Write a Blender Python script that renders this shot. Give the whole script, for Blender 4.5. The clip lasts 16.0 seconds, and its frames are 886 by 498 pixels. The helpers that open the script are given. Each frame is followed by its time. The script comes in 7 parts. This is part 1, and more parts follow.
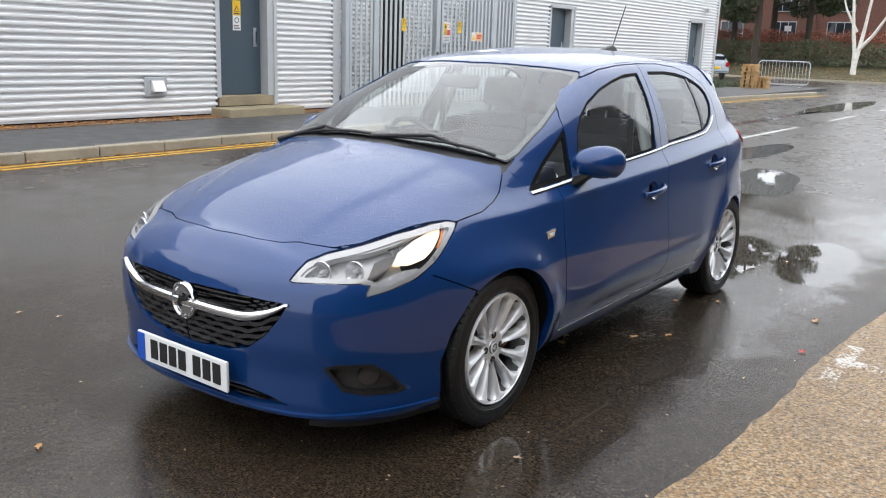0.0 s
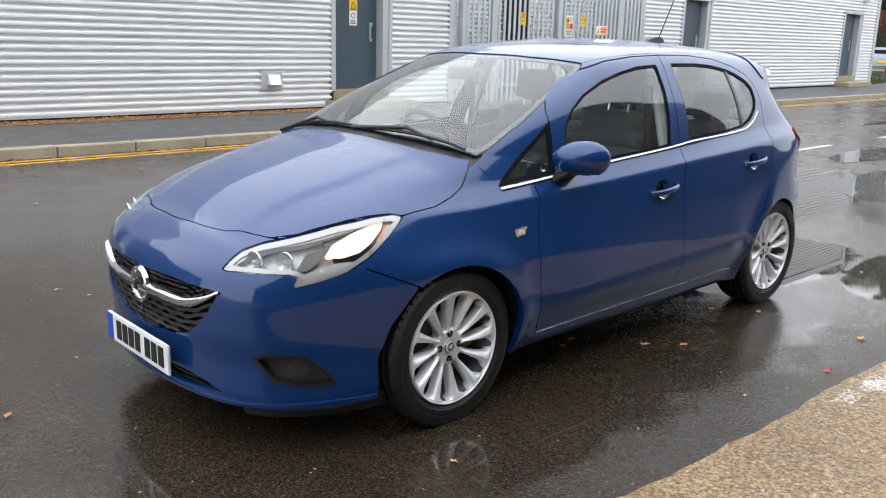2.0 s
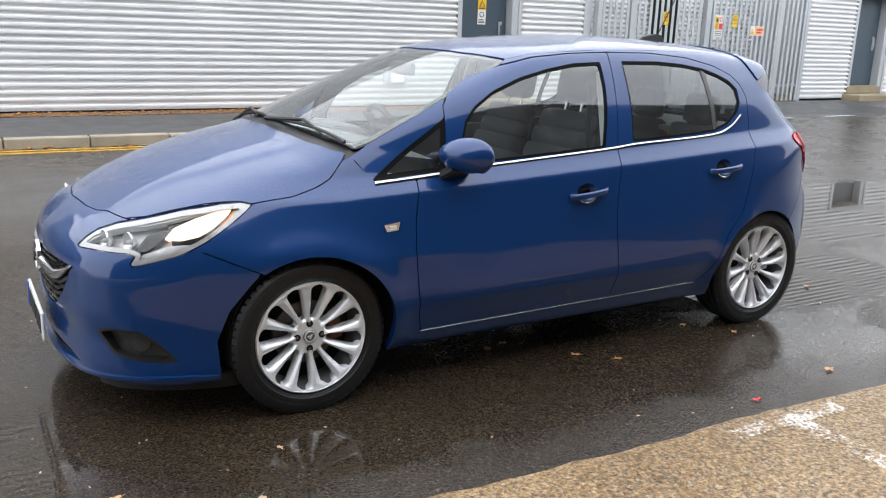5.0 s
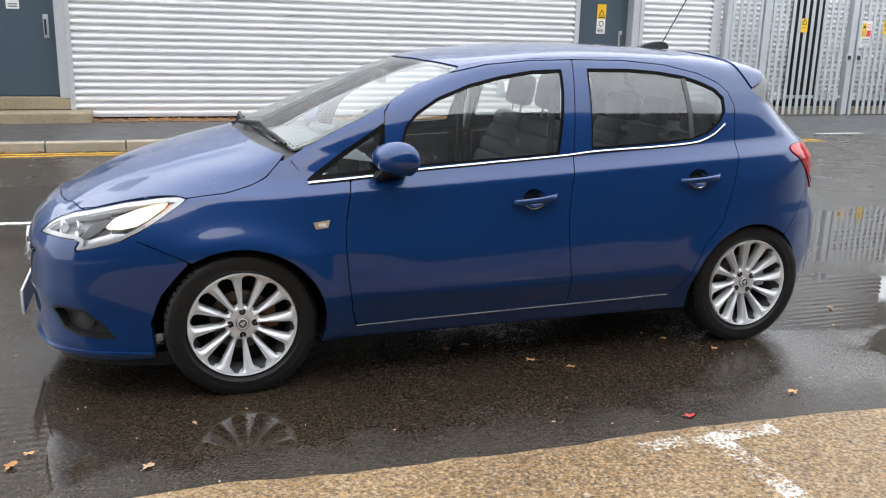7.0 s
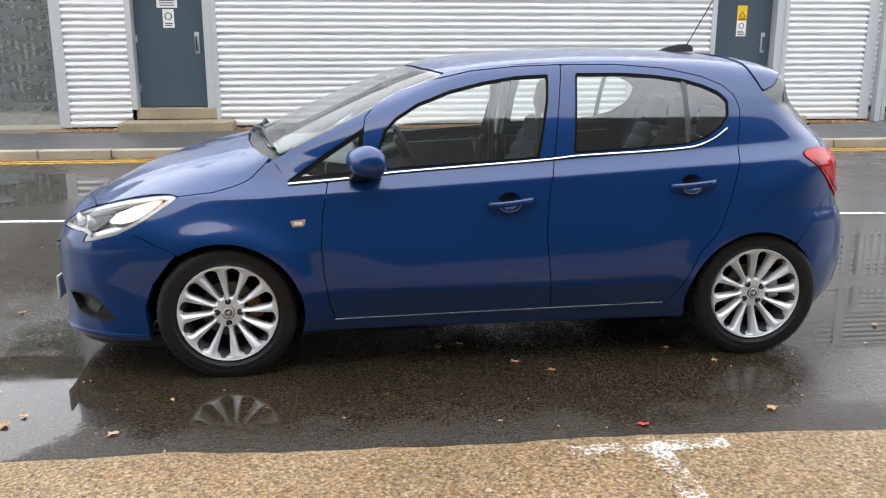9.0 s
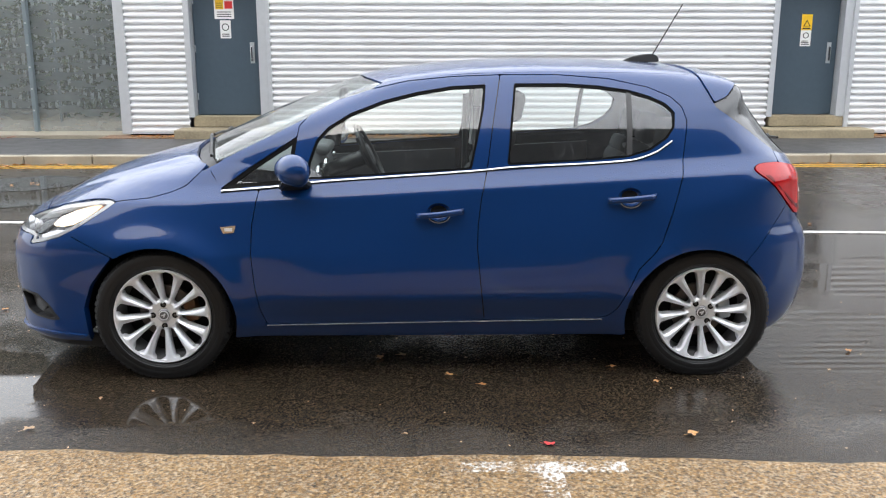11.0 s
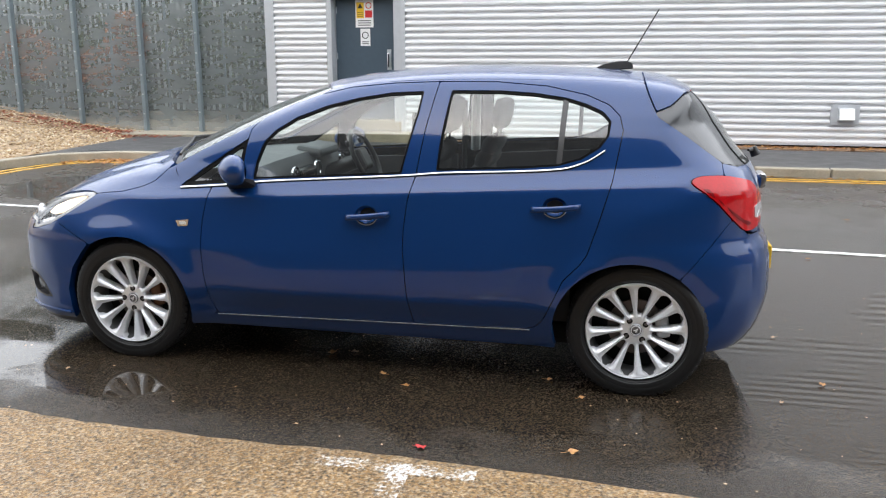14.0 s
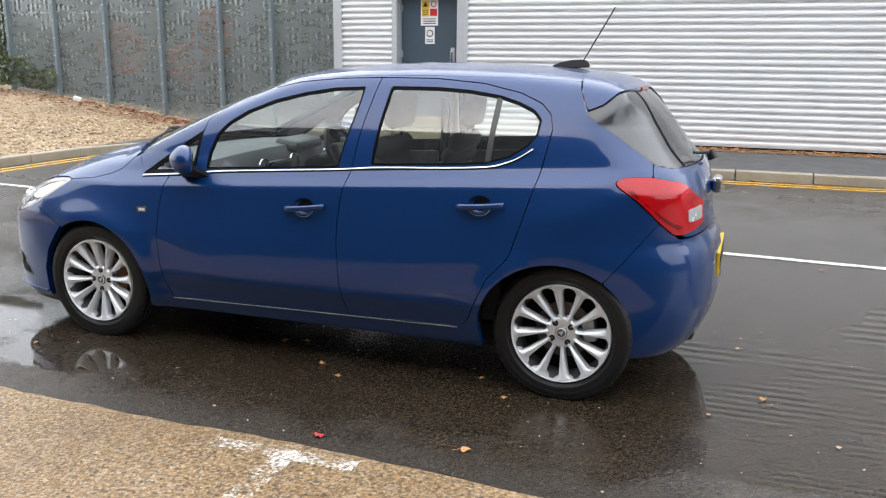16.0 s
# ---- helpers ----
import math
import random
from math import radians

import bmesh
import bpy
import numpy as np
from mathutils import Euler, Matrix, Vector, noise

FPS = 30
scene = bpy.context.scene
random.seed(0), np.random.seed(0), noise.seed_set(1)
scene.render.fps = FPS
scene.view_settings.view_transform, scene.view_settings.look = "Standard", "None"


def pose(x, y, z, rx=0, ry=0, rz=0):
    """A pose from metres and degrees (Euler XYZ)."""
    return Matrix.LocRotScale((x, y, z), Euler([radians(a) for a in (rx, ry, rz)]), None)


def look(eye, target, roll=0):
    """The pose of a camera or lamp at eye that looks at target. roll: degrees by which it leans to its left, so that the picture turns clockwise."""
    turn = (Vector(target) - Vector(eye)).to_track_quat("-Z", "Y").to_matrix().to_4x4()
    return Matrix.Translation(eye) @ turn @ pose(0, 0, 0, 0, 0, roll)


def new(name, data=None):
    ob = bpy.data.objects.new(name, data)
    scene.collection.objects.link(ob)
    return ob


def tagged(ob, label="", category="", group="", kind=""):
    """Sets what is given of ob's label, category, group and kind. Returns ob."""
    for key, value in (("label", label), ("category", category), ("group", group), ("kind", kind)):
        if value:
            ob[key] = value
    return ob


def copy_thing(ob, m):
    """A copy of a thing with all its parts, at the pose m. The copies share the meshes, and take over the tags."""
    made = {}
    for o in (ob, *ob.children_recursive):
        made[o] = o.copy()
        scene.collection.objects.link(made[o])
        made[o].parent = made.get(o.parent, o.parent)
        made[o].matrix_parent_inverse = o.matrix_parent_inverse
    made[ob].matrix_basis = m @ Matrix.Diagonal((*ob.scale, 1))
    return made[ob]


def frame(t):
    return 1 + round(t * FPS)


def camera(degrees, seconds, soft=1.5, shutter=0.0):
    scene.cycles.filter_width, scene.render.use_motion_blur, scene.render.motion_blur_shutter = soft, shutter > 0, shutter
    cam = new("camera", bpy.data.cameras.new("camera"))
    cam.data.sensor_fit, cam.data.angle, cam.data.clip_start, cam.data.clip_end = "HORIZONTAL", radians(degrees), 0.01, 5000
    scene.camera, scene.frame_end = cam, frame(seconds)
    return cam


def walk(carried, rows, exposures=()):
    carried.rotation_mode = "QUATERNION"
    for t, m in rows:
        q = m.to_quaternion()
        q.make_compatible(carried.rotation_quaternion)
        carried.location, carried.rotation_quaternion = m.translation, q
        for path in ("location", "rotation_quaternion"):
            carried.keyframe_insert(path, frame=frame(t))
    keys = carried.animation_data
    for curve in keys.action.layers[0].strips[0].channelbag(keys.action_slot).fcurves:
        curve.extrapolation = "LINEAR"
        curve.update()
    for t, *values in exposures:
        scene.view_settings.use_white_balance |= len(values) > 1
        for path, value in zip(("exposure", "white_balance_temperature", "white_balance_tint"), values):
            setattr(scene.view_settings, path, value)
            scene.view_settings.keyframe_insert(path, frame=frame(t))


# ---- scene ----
cam = camera(54.7, 16.0, soft=1.15)
METRES, EYE, TURN = 6.68, 1.44, -53.15
ROWS = [
    (0.0, 0.0, 0.0, 0.0, 0.33, -13.08, -1.41),
    (0.5, 0.0275, -0.0018, 0.0002, 2.65, -13.18, -1.41),
    (1.0, 0.0501, 0.0111, -0.0014, 3.59, -13.31, -1.39),
    (1.5, 0.0725, 0.0237, -0.0004, 5.89, -13.37, -1.54),
    (2.0, 0.1072, 0.021, -0.0003, 10.32, -13.61, -1.17),
    (2.5, 0.142, 0.0174, 0.0012, 12.83, -13.69, -1.37),
    (3.0, 0.1707, 0.0312, -0.0007, 14.72, -13.75, -1.77),
    (5.5, 0.3188, 0.0838, 0.001, 26.3, -13.84, -1.21),
    (6.0, 0.359, 0.0936, 0.0017, 30.08, -13.76, -0.82),
    (6.5, 0.3904, 0.1056, 0.0012, 32.72, -13.62, -0.73),
    (7.0, 0.4171, 0.1266, 0.0021, 34.16, -13.48, -1.22),
    (7.5, 0.4411, 0.1421, 0.0022, 37.5, -13.51, -0.91),
    (8.0, 0.4776, 0.16, 0.0035, 40.75, -13.42, -0.67),
    (10.5, 0.5856, 0.2572, 0.003, 50.9, -12.62, 0.38),
    (11.0, 0.6017, 0.282, 0.0029, 52.18, -12.42, 0.0),
    (11.5, 0.6209, 0.3047, 0.0021, 55.02, -12.25, 0.17),
    (12.0, 0.65, 0.3292, 0.0039, 57.44, -12.06, -0.01),
    (12.5, 0.6608, 0.353, 0.0006, 59.36, -12.05, -0.16),
    (13.0, 0.6674, 0.3816, 0.0021, 61.25, -12.05, -0.25),
    (13.5, 0.6853, 0.4076, 0.0022, 64.02, -12.0, 0.04),
    (14.0, 0.7061, 0.434, 0.0033, 65.66, -12.01, -0.06),
    (14.5, 0.714, 0.4619, 0.0012, 67.46, -12.05, -0.17),
    (15.0, 0.7215, 0.4881, 0.0037, 68.93, -12.04, -0.43),
    (15.5, 0.7397, 0.5164, 0.0032, 71.07, -12.1, -0.62),
    (16.0, 0.7518, 0.5427, 0.0022, 72.84, -12.11, -0.76),
]
LEVEL = pose(0, -0.82, 0, -0.6, 0, 0) @ pose(-3.942, -1.713, EYE, 0, 0, TURN)
walk(cam, [(t, LEVEL @ pose(METRES * x, METRES * y, METRES * z, 90 + pitch, roll, yaw)) for t, x, y, z, yaw, pitch, roll in ROWS],
     exposures=[(0.0, 0.82), (3.0, 0.92), (6.5, 1.02), (10.5, 1.10), (13.0, 1.08), (16.0, 1.02)])

# ---- world and sun: an overcast day ----
SUN_EL, SUN_AZ = 48.0, 200.0
world = bpy.data.worlds.new("overcast_sky")
scene.world = world
world.use_nodes = True
wt = world.node_tree
wt.nodes.clear()
w_out = wt.nodes.new("ShaderNodeOutputWorld")
w_bg = wt.nodes.new("ShaderNodeBackground")
w_sky = wt.nodes.new("ShaderNodeTexSky")
w_sky.sky_type, w_sky.sun_disc = "NISHITA", False
w_sky.sun_elevation, w_sky.sun_rotation = radians(SUN_EL), radians(SUN_AZ)
w_sky.dust_density, w_sky.ozone_density = 4.0, 1.0
w_mix = wt.nodes.new("ShaderNodeMixRGB")
w_mix.inputs[0].default_value = 0.85
w_mix.inputs[2].default_value = (9.3, 9.7, 10.3, 1)
w_bg.inputs[1].default_value = 0.13
wt.links.new(w_sky.outputs[0], w_mix.inputs[1])
# an overcast vault: the zenith brighter than the horizon
w_dir = wt.nodes.new("ShaderNodeTexCoord")
w_sep = wt.nodes.new("ShaderNodeSeparateXYZ")
w_ramp = wt.nodes.new("ShaderNodeMapRange")
w_ramp.inputs["To Min"].default_value, w_ramp.inputs["To Max"].default_value = 0.92, 1.28
w_mul = wt.nodes.new("ShaderNodeVectorMath")
w_mul.operation = "SCALE"
wt.links.new(w_dir.outputs["Generated"], w_sep.inputs[0])
wt.links.new(w_sep.outputs["Z"], w_ramp.inputs["Value"])
wt.links.new(w_mix.outputs[0], w_mul.inputs[0])
wt.links.new(w_ramp.outputs[0], w_mul.inputs["Scale"])
wt.links.new(w_mul.outputs[0], w_bg.inputs[0])
wt.links.new(w_bg.outputs[0], w_out.inputs[0])

sun = new("sun", bpy.data.lights.new("sun", "SUN"))
sun.data.energy, sun.data.angle, sun.data.color = 0.6, radians(120), (1.0, 0.97, 0.93)
sun.matrix_world = look((0, 0, 20), (-math.sin(radians(SUN_AZ)) * -8, math.cos(radians(SUN_AZ)) * 8, 20 - 12))


# ---- materials ----
class Mat:
    """A principled node material with short ways to add grain, stains and relief."""

    def __init__(self, name, color=(0.5, 0.5, 0.5), rough=0.5, metal=0.0, **more):
        self.m = bpy.data.materials.new(name)
        self.m.use_nodes = True
        self.t = self.m.node_tree
        self.b = self.t.nodes["Principled BSDF"]
        self.b.inputs["Base Color"].default_value = (*color, 1)
        self.b.inputs["Roughness"].default_value = rough
        self.b.inputs["Metallic"].default_value = metal
        for key, value in more.items():
            self.b.inputs[key.replace("_", " ")].default_value = value
        self.coord = None

    def node(self, kind, **values):
        n = self.t.nodes.new(kind)
        for key, value in values.items():
            n.inputs[key.replace("_", " ")].default_value = value
        return n

    def link(self, a, b):
        self.t.links.new(a, b)

    def place(self):
        if self.coord is None:
            self.coord = self.t.nodes.new("ShaderNodeNewGeometry").outputs["Position"]
        return self.coord

    def noise(self, scale, detail=4, rough=0.55, stretch=None):
        n = self.node("ShaderNodeTexNoise", Scale=scale, Detail=detail, Roughness=rough)
        source = self.place()
        if stretch:
            mp = self.node("ShaderNodeMapping", Scale=stretch)
            self.link(source, mp.inputs["Vector"])
            source = mp.outputs[0]
        self.link(source, n.inputs["Vector"])
        return n.outputs["Fac"]

    def voronoi(self, scale, out="Distance", feature="F1", randomness=1.0):
        n = self.node("ShaderNodeTexVoronoi", Scale=scale, Randomness=randomness)
        n.feature = feature
        self.link(self.place(), n.inputs["Vector"])
        return n.outputs[out]

    def ramp(self, source, stops):
        n = self.t.nodes.new("ShaderNodeValToRGB")
        n.color_ramp.elements[0].position, n.color_ramp.elements[1].position = stops[0][0], stops[-1][0]
        for e, (_, c) in zip((n.color_ramp.elements[0], n.color_ramp.elements[1]), (stops[0], stops[-1])):
            e.color = (*c, 1) if isinstance(c, tuple) else (c, c, c, 1)
        for p, c in stops[1:-1]:
            n.color_ramp.elements.new(p).color = (*c, 1) if isinstance(c, tuple) else (c, c, c, 1)
        self.link(source, n.inputs[0])
        return n.outputs[0]

    def mix(self, a, b, fac, how="MIX"):
        n = self.t.nodes.new("ShaderNodeMixRGB")
        n.blend_type = how
        for i, v in ((0, fac), (1, a), (2, b)):
            if isinstance(v, (int, float)):
                n.inputs[i].default_value = v if i == 0 else (v, v, v, 1)
            elif isinstance(v, tuple):
                n.inputs[i].default_value = (*v, 1)
            else:
                self.link(v, n.inputs[i])
        return n.outputs[0]

    def math(self, how, a, b=0.0):
        n = self.t.nodes.new("ShaderNodeMath")
        n.operation = how
        for i, v in ((0, a), (1, b)):
            if isinstance(v, (int, float)):
                n.inputs[i].default_value = v
            else:
                self.link(v, n.inputs[i])
        return n.outputs[0]

    def color(self, source):
        self.link(source, self.b.inputs["Base Color"])
        return self

    def rough(self, source):
        self.link(source, self.b.inputs["Roughness"])
        return self

    def bump(self, source, strength=0.3, distance=0.01, coat=False):
        n = self.node("ShaderNodeBump", Strength=strength, Distance=distance)
        self.link(source, n.inputs["Height"])
        self.link(n.outputs[0], self.b.inputs["Normal"])
        if coat:
            self.link(n.outputs[0], self.b.inputs["Coat Normal"])
        return self


def plain(name, color, rough=0.5, metal=0.0, var=0.12, scale=30.0, bump=0.0, **more):
    """A surface of one colour with slight mottling at two scales."""
    m = Mat(name, color, rough, metal, **more)
    fine, broad = m.noise(scale * 6, 3), m.noise(scale * 0.4, 3)
    both = m.mix(fine, broad, 0.6)
    lo, hi = tuple(c * (1 - var) for c in color), tuple(min(1, c * (1 + var)) for c in color)
    m.color(m.ramp(both, [(0.3, lo), (0.7, hi)]))
    m.rough(m.ramp(broad, [(0.3, max(0.02, rough * 0.85)), (0.7, min(1, rough * 1.15))]))
    if bump:
        m.bump(fine, bump, 0.003)
    return m.m


def wet_asphalt():
    m = Mat("wet_asphalt", (0.03, 0.03, 0.03), 0.55)
    stones, chips = m.voronoi(150, "Color"), m.voronoi(150)
    broad, mid = m.noise(0.45, 5, 0.6), m.noise(2.6, 5, 0.6)
    speck = m.ramp(stones, [(0.0, (0.006, 0.005, 0.004)), (0.55, (0.027, 0.0195, 0.0125)), (0.86, (0.060, 0.042, 0.025)), (0.97, (0.13, 0.10, 0.065))])
    m.color(m.mix(speck, m.ramp(mid, [(0.3, 0.8), (0.7, 1.15)]), 0.9, "MULTIPLY"))
    m.b.inputs["Specular IOR Level"].default_value = 0.05
    m.b.inputs["Coat Weight"].default_value = 1.0
    m.b.inputs["Coat IOR"].default_value = 1.42
    # the water film lies smooth in the hollows and is broken by the stones along the concrete and on the crowns
    sep = m.t.nodes.new("ShaderNodeSeparateXYZ")
    m.link(m.place(), sep.inputs[0])
    shore = m.math("ADD", m.math("ADD", sep.outputs["Y"], m.math("MULTIPLY", sep.outputs["X"], 0.04)), m.math("MULTIPLY", m.noise(3.5, 4), 0.8))
    near = m.ramp(m.math("ADD", m.math("MULTIPLY", shore, 0.5), 0.7), [(0.14, 1.0), (0.30, 0.0)])
    wet = m.math("ADD", m.math("MULTIPLY", broad, 0.65), m.math("MULTIPLY", mid, 0.35))
    crown = m.ramp(wet, [(0.46, 0.0), (0.70, 0.4)])
    # farther along the road the film is thinner and duller
    def from_spot(x, y, r0, r1):
        d = m.node("ShaderNodeVectorMath")
        d.operation = "DISTANCE"
        m.link(m.place(), d.inputs[0])
        d.inputs[1].default_value = (x, y, 0)
        n = m.node("ShaderNodeMapRange")
        n.inputs["From Min"].default_value, n.inputs["From Max"].default_value = r0, r1
        m.link(m.math("ADD", d.outputs["Value"], m.math("MULTIPLY", mid, 0.8)), n.inputs["Value"])
        return n.outputs[0]
    thin = m.math("MULTIPLY", from_spot(0.5, 0.3, 3.0, 6.5), 0.20)
    stony = m.math("ADD", m.math("MULTIPLY", from_spot(-2.4, 1.8, 0.8, 2.2), 0.4), 0.6)
    broken = m.math("SUBTRACT", 1.0, from_spot(2.45, -1.0, 0.55, 0.8))
    # standing water: shallow pools with wandering shores
    def pool(x, y, rx, ry, turn):
        mp = m.node("ShaderNodeMapping", Location=(x, y, 0), Rotation=(0, 0, turn), Scale=(rx, ry, 1))
        mp.vector_type = "TEXTURE"
        m.link(m.place(), mp.inputs["Vector"])
        d = m.node("ShaderNodeVectorMath")
        d.operation = "LENGTH"
        m.link(mp.outputs[0], d.inputs[0])
        return m.ramp(m.math("ADD", d.outputs["Value"], m.math("MULTIPLY", m.math("SUBTRACT", ragged, 0.5), 0.9)), [(0.88, 1.0), (1.0, 0.0)])
    ragged = m.mix(m.noise(2.2, 5, 0.6), m.noise(11, 5, 0.7), 0.38)
    wet_all = None
    for spec in ((2.0, -0.25, 1.25, 0.60, -0.1), (4.8, 1.1, 2.6, 0.95, 0.15), (-2.15, -0.95, 0.45, 0.6, 0.2), (-1.2, -1.02, 0.45, 0.34, 0.0), (-4.6, 4.6, 1.6, 1.3, 0.0), (2.6, -1.05, 0.8, 0.30, 0.1)):
        one = pool(*spec)
        wet_all = one if wet_all is None else m.math("MAXIMUM", wet_all, one)
    dry_film = m.math("SUBTRACT", 1.0, wet_all)
    dry = m.math("MULTIPLY", m.math("MAXIMUM", m.math("MAXIMUM", near, crown), broken), dry_film)
    thin = m.math("ADD", m.math("MULTIPLY", m.math("ADD", thin, 0.05), dry_film), m.ramp(m.noise(1.7, 4, 0.6), [(0.45, 0.0), (0.62, 0.05)]))
    m.link(stony, m.b.inputs["Coat Weight"])
    m.link(m.math("ADD", m.ramp(dry, [(0.0, 0.008), (1.0, 0.14)]), thin), m.b.inputs["Coat Roughness"])
    relief = m.math("ADD", m.math("MULTIPLY", chips, -1.0), m.math("MULTIPLY", m.noise(45, 3), 1.2))
    n = m.node("ShaderNodeBump", Distance=0.004)
    m.link(m.math("ADD", m.ramp(dry, [(0.0, 0.0), (1.0, 0.75)]), m.math("MULTIPLY", dry_film, 0.03)), n.inputs["Strength"])
    m.link(relief, n.inputs["Height"])
    m.link(n.outputs[0], m.b.inputs["Coat Normal"])
    n2 = m.node("ShaderNodeBump", Distance=0.004, Strength=0.6)
    m.link(relief, n2.inputs["Height"])
    m.link(n2.outputs[0], m.b.inputs["Normal"])
    return m.m


def water():
    m = Mat("rain_water_on_tarmac", (0.014, 0.013, 0.012), 0.5)
    m.b.inputs["Coat Weight"].default_value = 1.0
    m.b.inputs["Coat IOR"].default_value = 1.34
    m.b.inputs["Coat Roughness"].default_value = 0.01
    n = m.node("ShaderNodeBump", Distance=0.003, Strength=0.06)
    m.link(m.noise(9, 3), n.inputs["Height"])
    m.link(n.outputs[0], m.b.inputs["Coat Normal"])
    return m.m


def aggregate(m):
    """Exposed pebbles in gold, brown and grey, with dark pits."""
    broad, grit = m.noise(0.8, 6, 0.65), m.noise(62, 5, 0.75)
    pebble = m.voronoi(100, "Color")
    stone = m.ramp(pebble, [(0.05, (0.045, 0.026, 0.013)), (0.25, (0.19, 0.105, 0.038)), (0.5, (0.29, 0.185, 0.085)), (0.72, (0.42, 0.35, 0.26)), (0.92, (0.10, 0.05, 0.022))])
    basec = m.ramp(broad, [(0.34, (0.20, 0.108, 0.030)), (0.5, (0.28, 0.165, 0.056)), (0.68, (0.38, 0.285, 0.175))])
    return m.mix(m.mix(basec, stone, 0.6), m.ramp(grit, [(0.36, 0.03), (0.47, 0.80), (0.66, 1.75)]), 0.95, "MULTIPLY"), broad, grit


def concrete_slab():
    m = Mat("wet_exposed_aggregate_concrete", (0.3, 0.25, 0.18), 0.45)
    tone, broad, grit = aggregate(m)
    m.color(tone)
    m.rough(m.ramp(broad, [(0.35, 0.28), (0.6, 0.55)]))
    m.bump(m.math("ADD", m.voronoi(100), m.math("MULTIPLY", grit, 1.2)), 0.7, 0.007)
    return m.m


def worn_white():
    m = Mat("worn_white_paint_on_concrete", (0.7, 0.7, 0.68), 0.5)
    tone, broad, grit = aggregate(m)
    keep = m.ramp(m.mix(m.noise(60, 5, 0.75), m.noise(6, 4), 0.35), [(0.50, 0.0), (0.565, 1.0)])
    m.color(m.mix(tone, (0.66, 0.65, 0.62), keep))
    m.bump(m.math("ADD", m.voronoi(100), m.math("MULTIPLY", grit, 1.2)), 0.7, 0.007)
    return m.m


def car_paint():
    m = Mat("blue_metallic_paint", (0.003, 0.024, 0.11), 0.36, 0.12)
    m.b.inputs["Coat Weight"].default_value = 1.0
    m.b.inputs["Coat Roughness"].default_value = 0.012
    m.b.inputs["Coat IOR"].default_value = 1.52
    m.b.inputs["Specular IOR Level"].default_value = 0.1
    # rain beads: round drops of two sizes, thick on the flat panels, thin on the flanks
    def beads(scale, lo, hi):
        drops = m.ramp(m.voronoi(scale), [(0.0, 1.0), (lo, 0.75), (hi, 0.0)])
        keep = m.ramp(m.voronoi(scale, "Color"), [(0.35, 0.0), (0.45, 1.0)])
        return m.math("MULTIPLY", drops, keep)
    some = m.ramp(m.noise(14, 5, 0.65), [(0.36, 0.25), (0.56, 1.0)])
    up = m.t.nodes.new("ShaderNodeSeparateXYZ")
    m.link(m.t.nodes.new("ShaderNodeNewGeometry").outputs["Normal"], up.inputs[0])
    flat = m.ramp(up.outputs["Z"], [(0.05, 0.02), (0.45, 0.10), (0.85, 1.0)])
    both = m.math("ADD", m.math("MULTIPLY", beads(110, 0.25, 0.38), 1.0), m.math("MULTIPLY", beads(230, 0.25, 0.40), 0.5))
    m.bump(m.math("MULTIPLY", m.math("MULTIPLY", both, some), flat), 0.9, 0.0009, coat=True)
    m.color(m.ramp(m.noise(700, 2), [(0.3, (0.0020, 0.0285, 0.124)), (0.7, (0.0030, 0.038, 0.156))]))
    return m.m


def thin_glass(name, tint, gloss_rough=0.01, wet=True, haze=0.0, ior=1.85, streaks=0.0):
    m = Mat(name)
    m.t.nodes.remove(m.b)
    out = [n for n in m.t.nodes if n.type == "OUTPUT_MATERIAL"][0]
    clear = m.t.nodes.new("ShaderNodeBsdfTransparent")
    clear.inputs[0].default_value = (*tint, 1)
    shine = m.node("ShaderNodeBsdfGlossy", Roughness=gloss_rough)
    facing = m.node("ShaderNodeLayerWeight", Blend=0.5).outputs["Facing"]
    f0 = ((ior - 1) / (ior + 1)) ** 2
    fres = m.math("ADD", m.math("MULTIPLY", m.math("POWER", facing, 5.0), 1 - f0), f0)
    mixer = m.t.nodes.new("ShaderNodeMixShader")
    if wet:
        drops = m.ramp(m.voronoi(140), [(0.0, 1.0), (0.4, 0.0)])
        some = m.ramp(m.noise(7, 4, 0.6), [(0.5, 0.0), (0.7, 1.0)])
        bump = m.node("ShaderNodeBump", Strength=0.25, Distance=0.002)
        m.link(m.math("MULTIPLY", drops, some), bump.inputs["Height"])
        m.link(bump.outputs[0], shine.inputs["Normal"])
    m.link(fres, mixer.inputs[0])
    m.link(clear.outputs[0], mixer.inputs[1])
    m.link(shine.outputs[0], mixer.inputs[2])
    # white diffuse veil laid over the pane, before any rain streaks
    if haze:
        film = m.node("ShaderNodeBsdfDiffuse", Color=(0.8, 0.82, 0.82, 1))
        veil = m.t.nodes.new("ShaderNodeMixShader")
        cover = m.ramp(m.noise(5, 5, 0.7), [(0.3, haze * 0.6), (0.7, haze * 1.3)])
        if streaks:
            runs = m.ramp(m.noise(1, 3, 0.6, (75, 75, 5)), [(0.52, 0.0), (0.66, 1.0)])
            beads = m.ramp(m.voronoi(190), [(0.12, 1.0), (0.34, 0.15)])
            zone = m.ramp(m.noise(4.5, 3), [(0.42, 0.0), (0.62, 1.0)])
            cover = m.math("ADD", cover, m.math("MULTIPLY", m.math("MULTIPLY", m.math("MULTIPLY", runs, beads), zone), streaks))
        m.link(cover, veil.inputs[0])
        m.link(mixer.outputs[0], veil.inputs[1])
        m.link(film.outputs[0], veil.inputs[2])
        mixer = veil
    m.link(mixer.outputs[0], out.inputs[0])
    return m.m


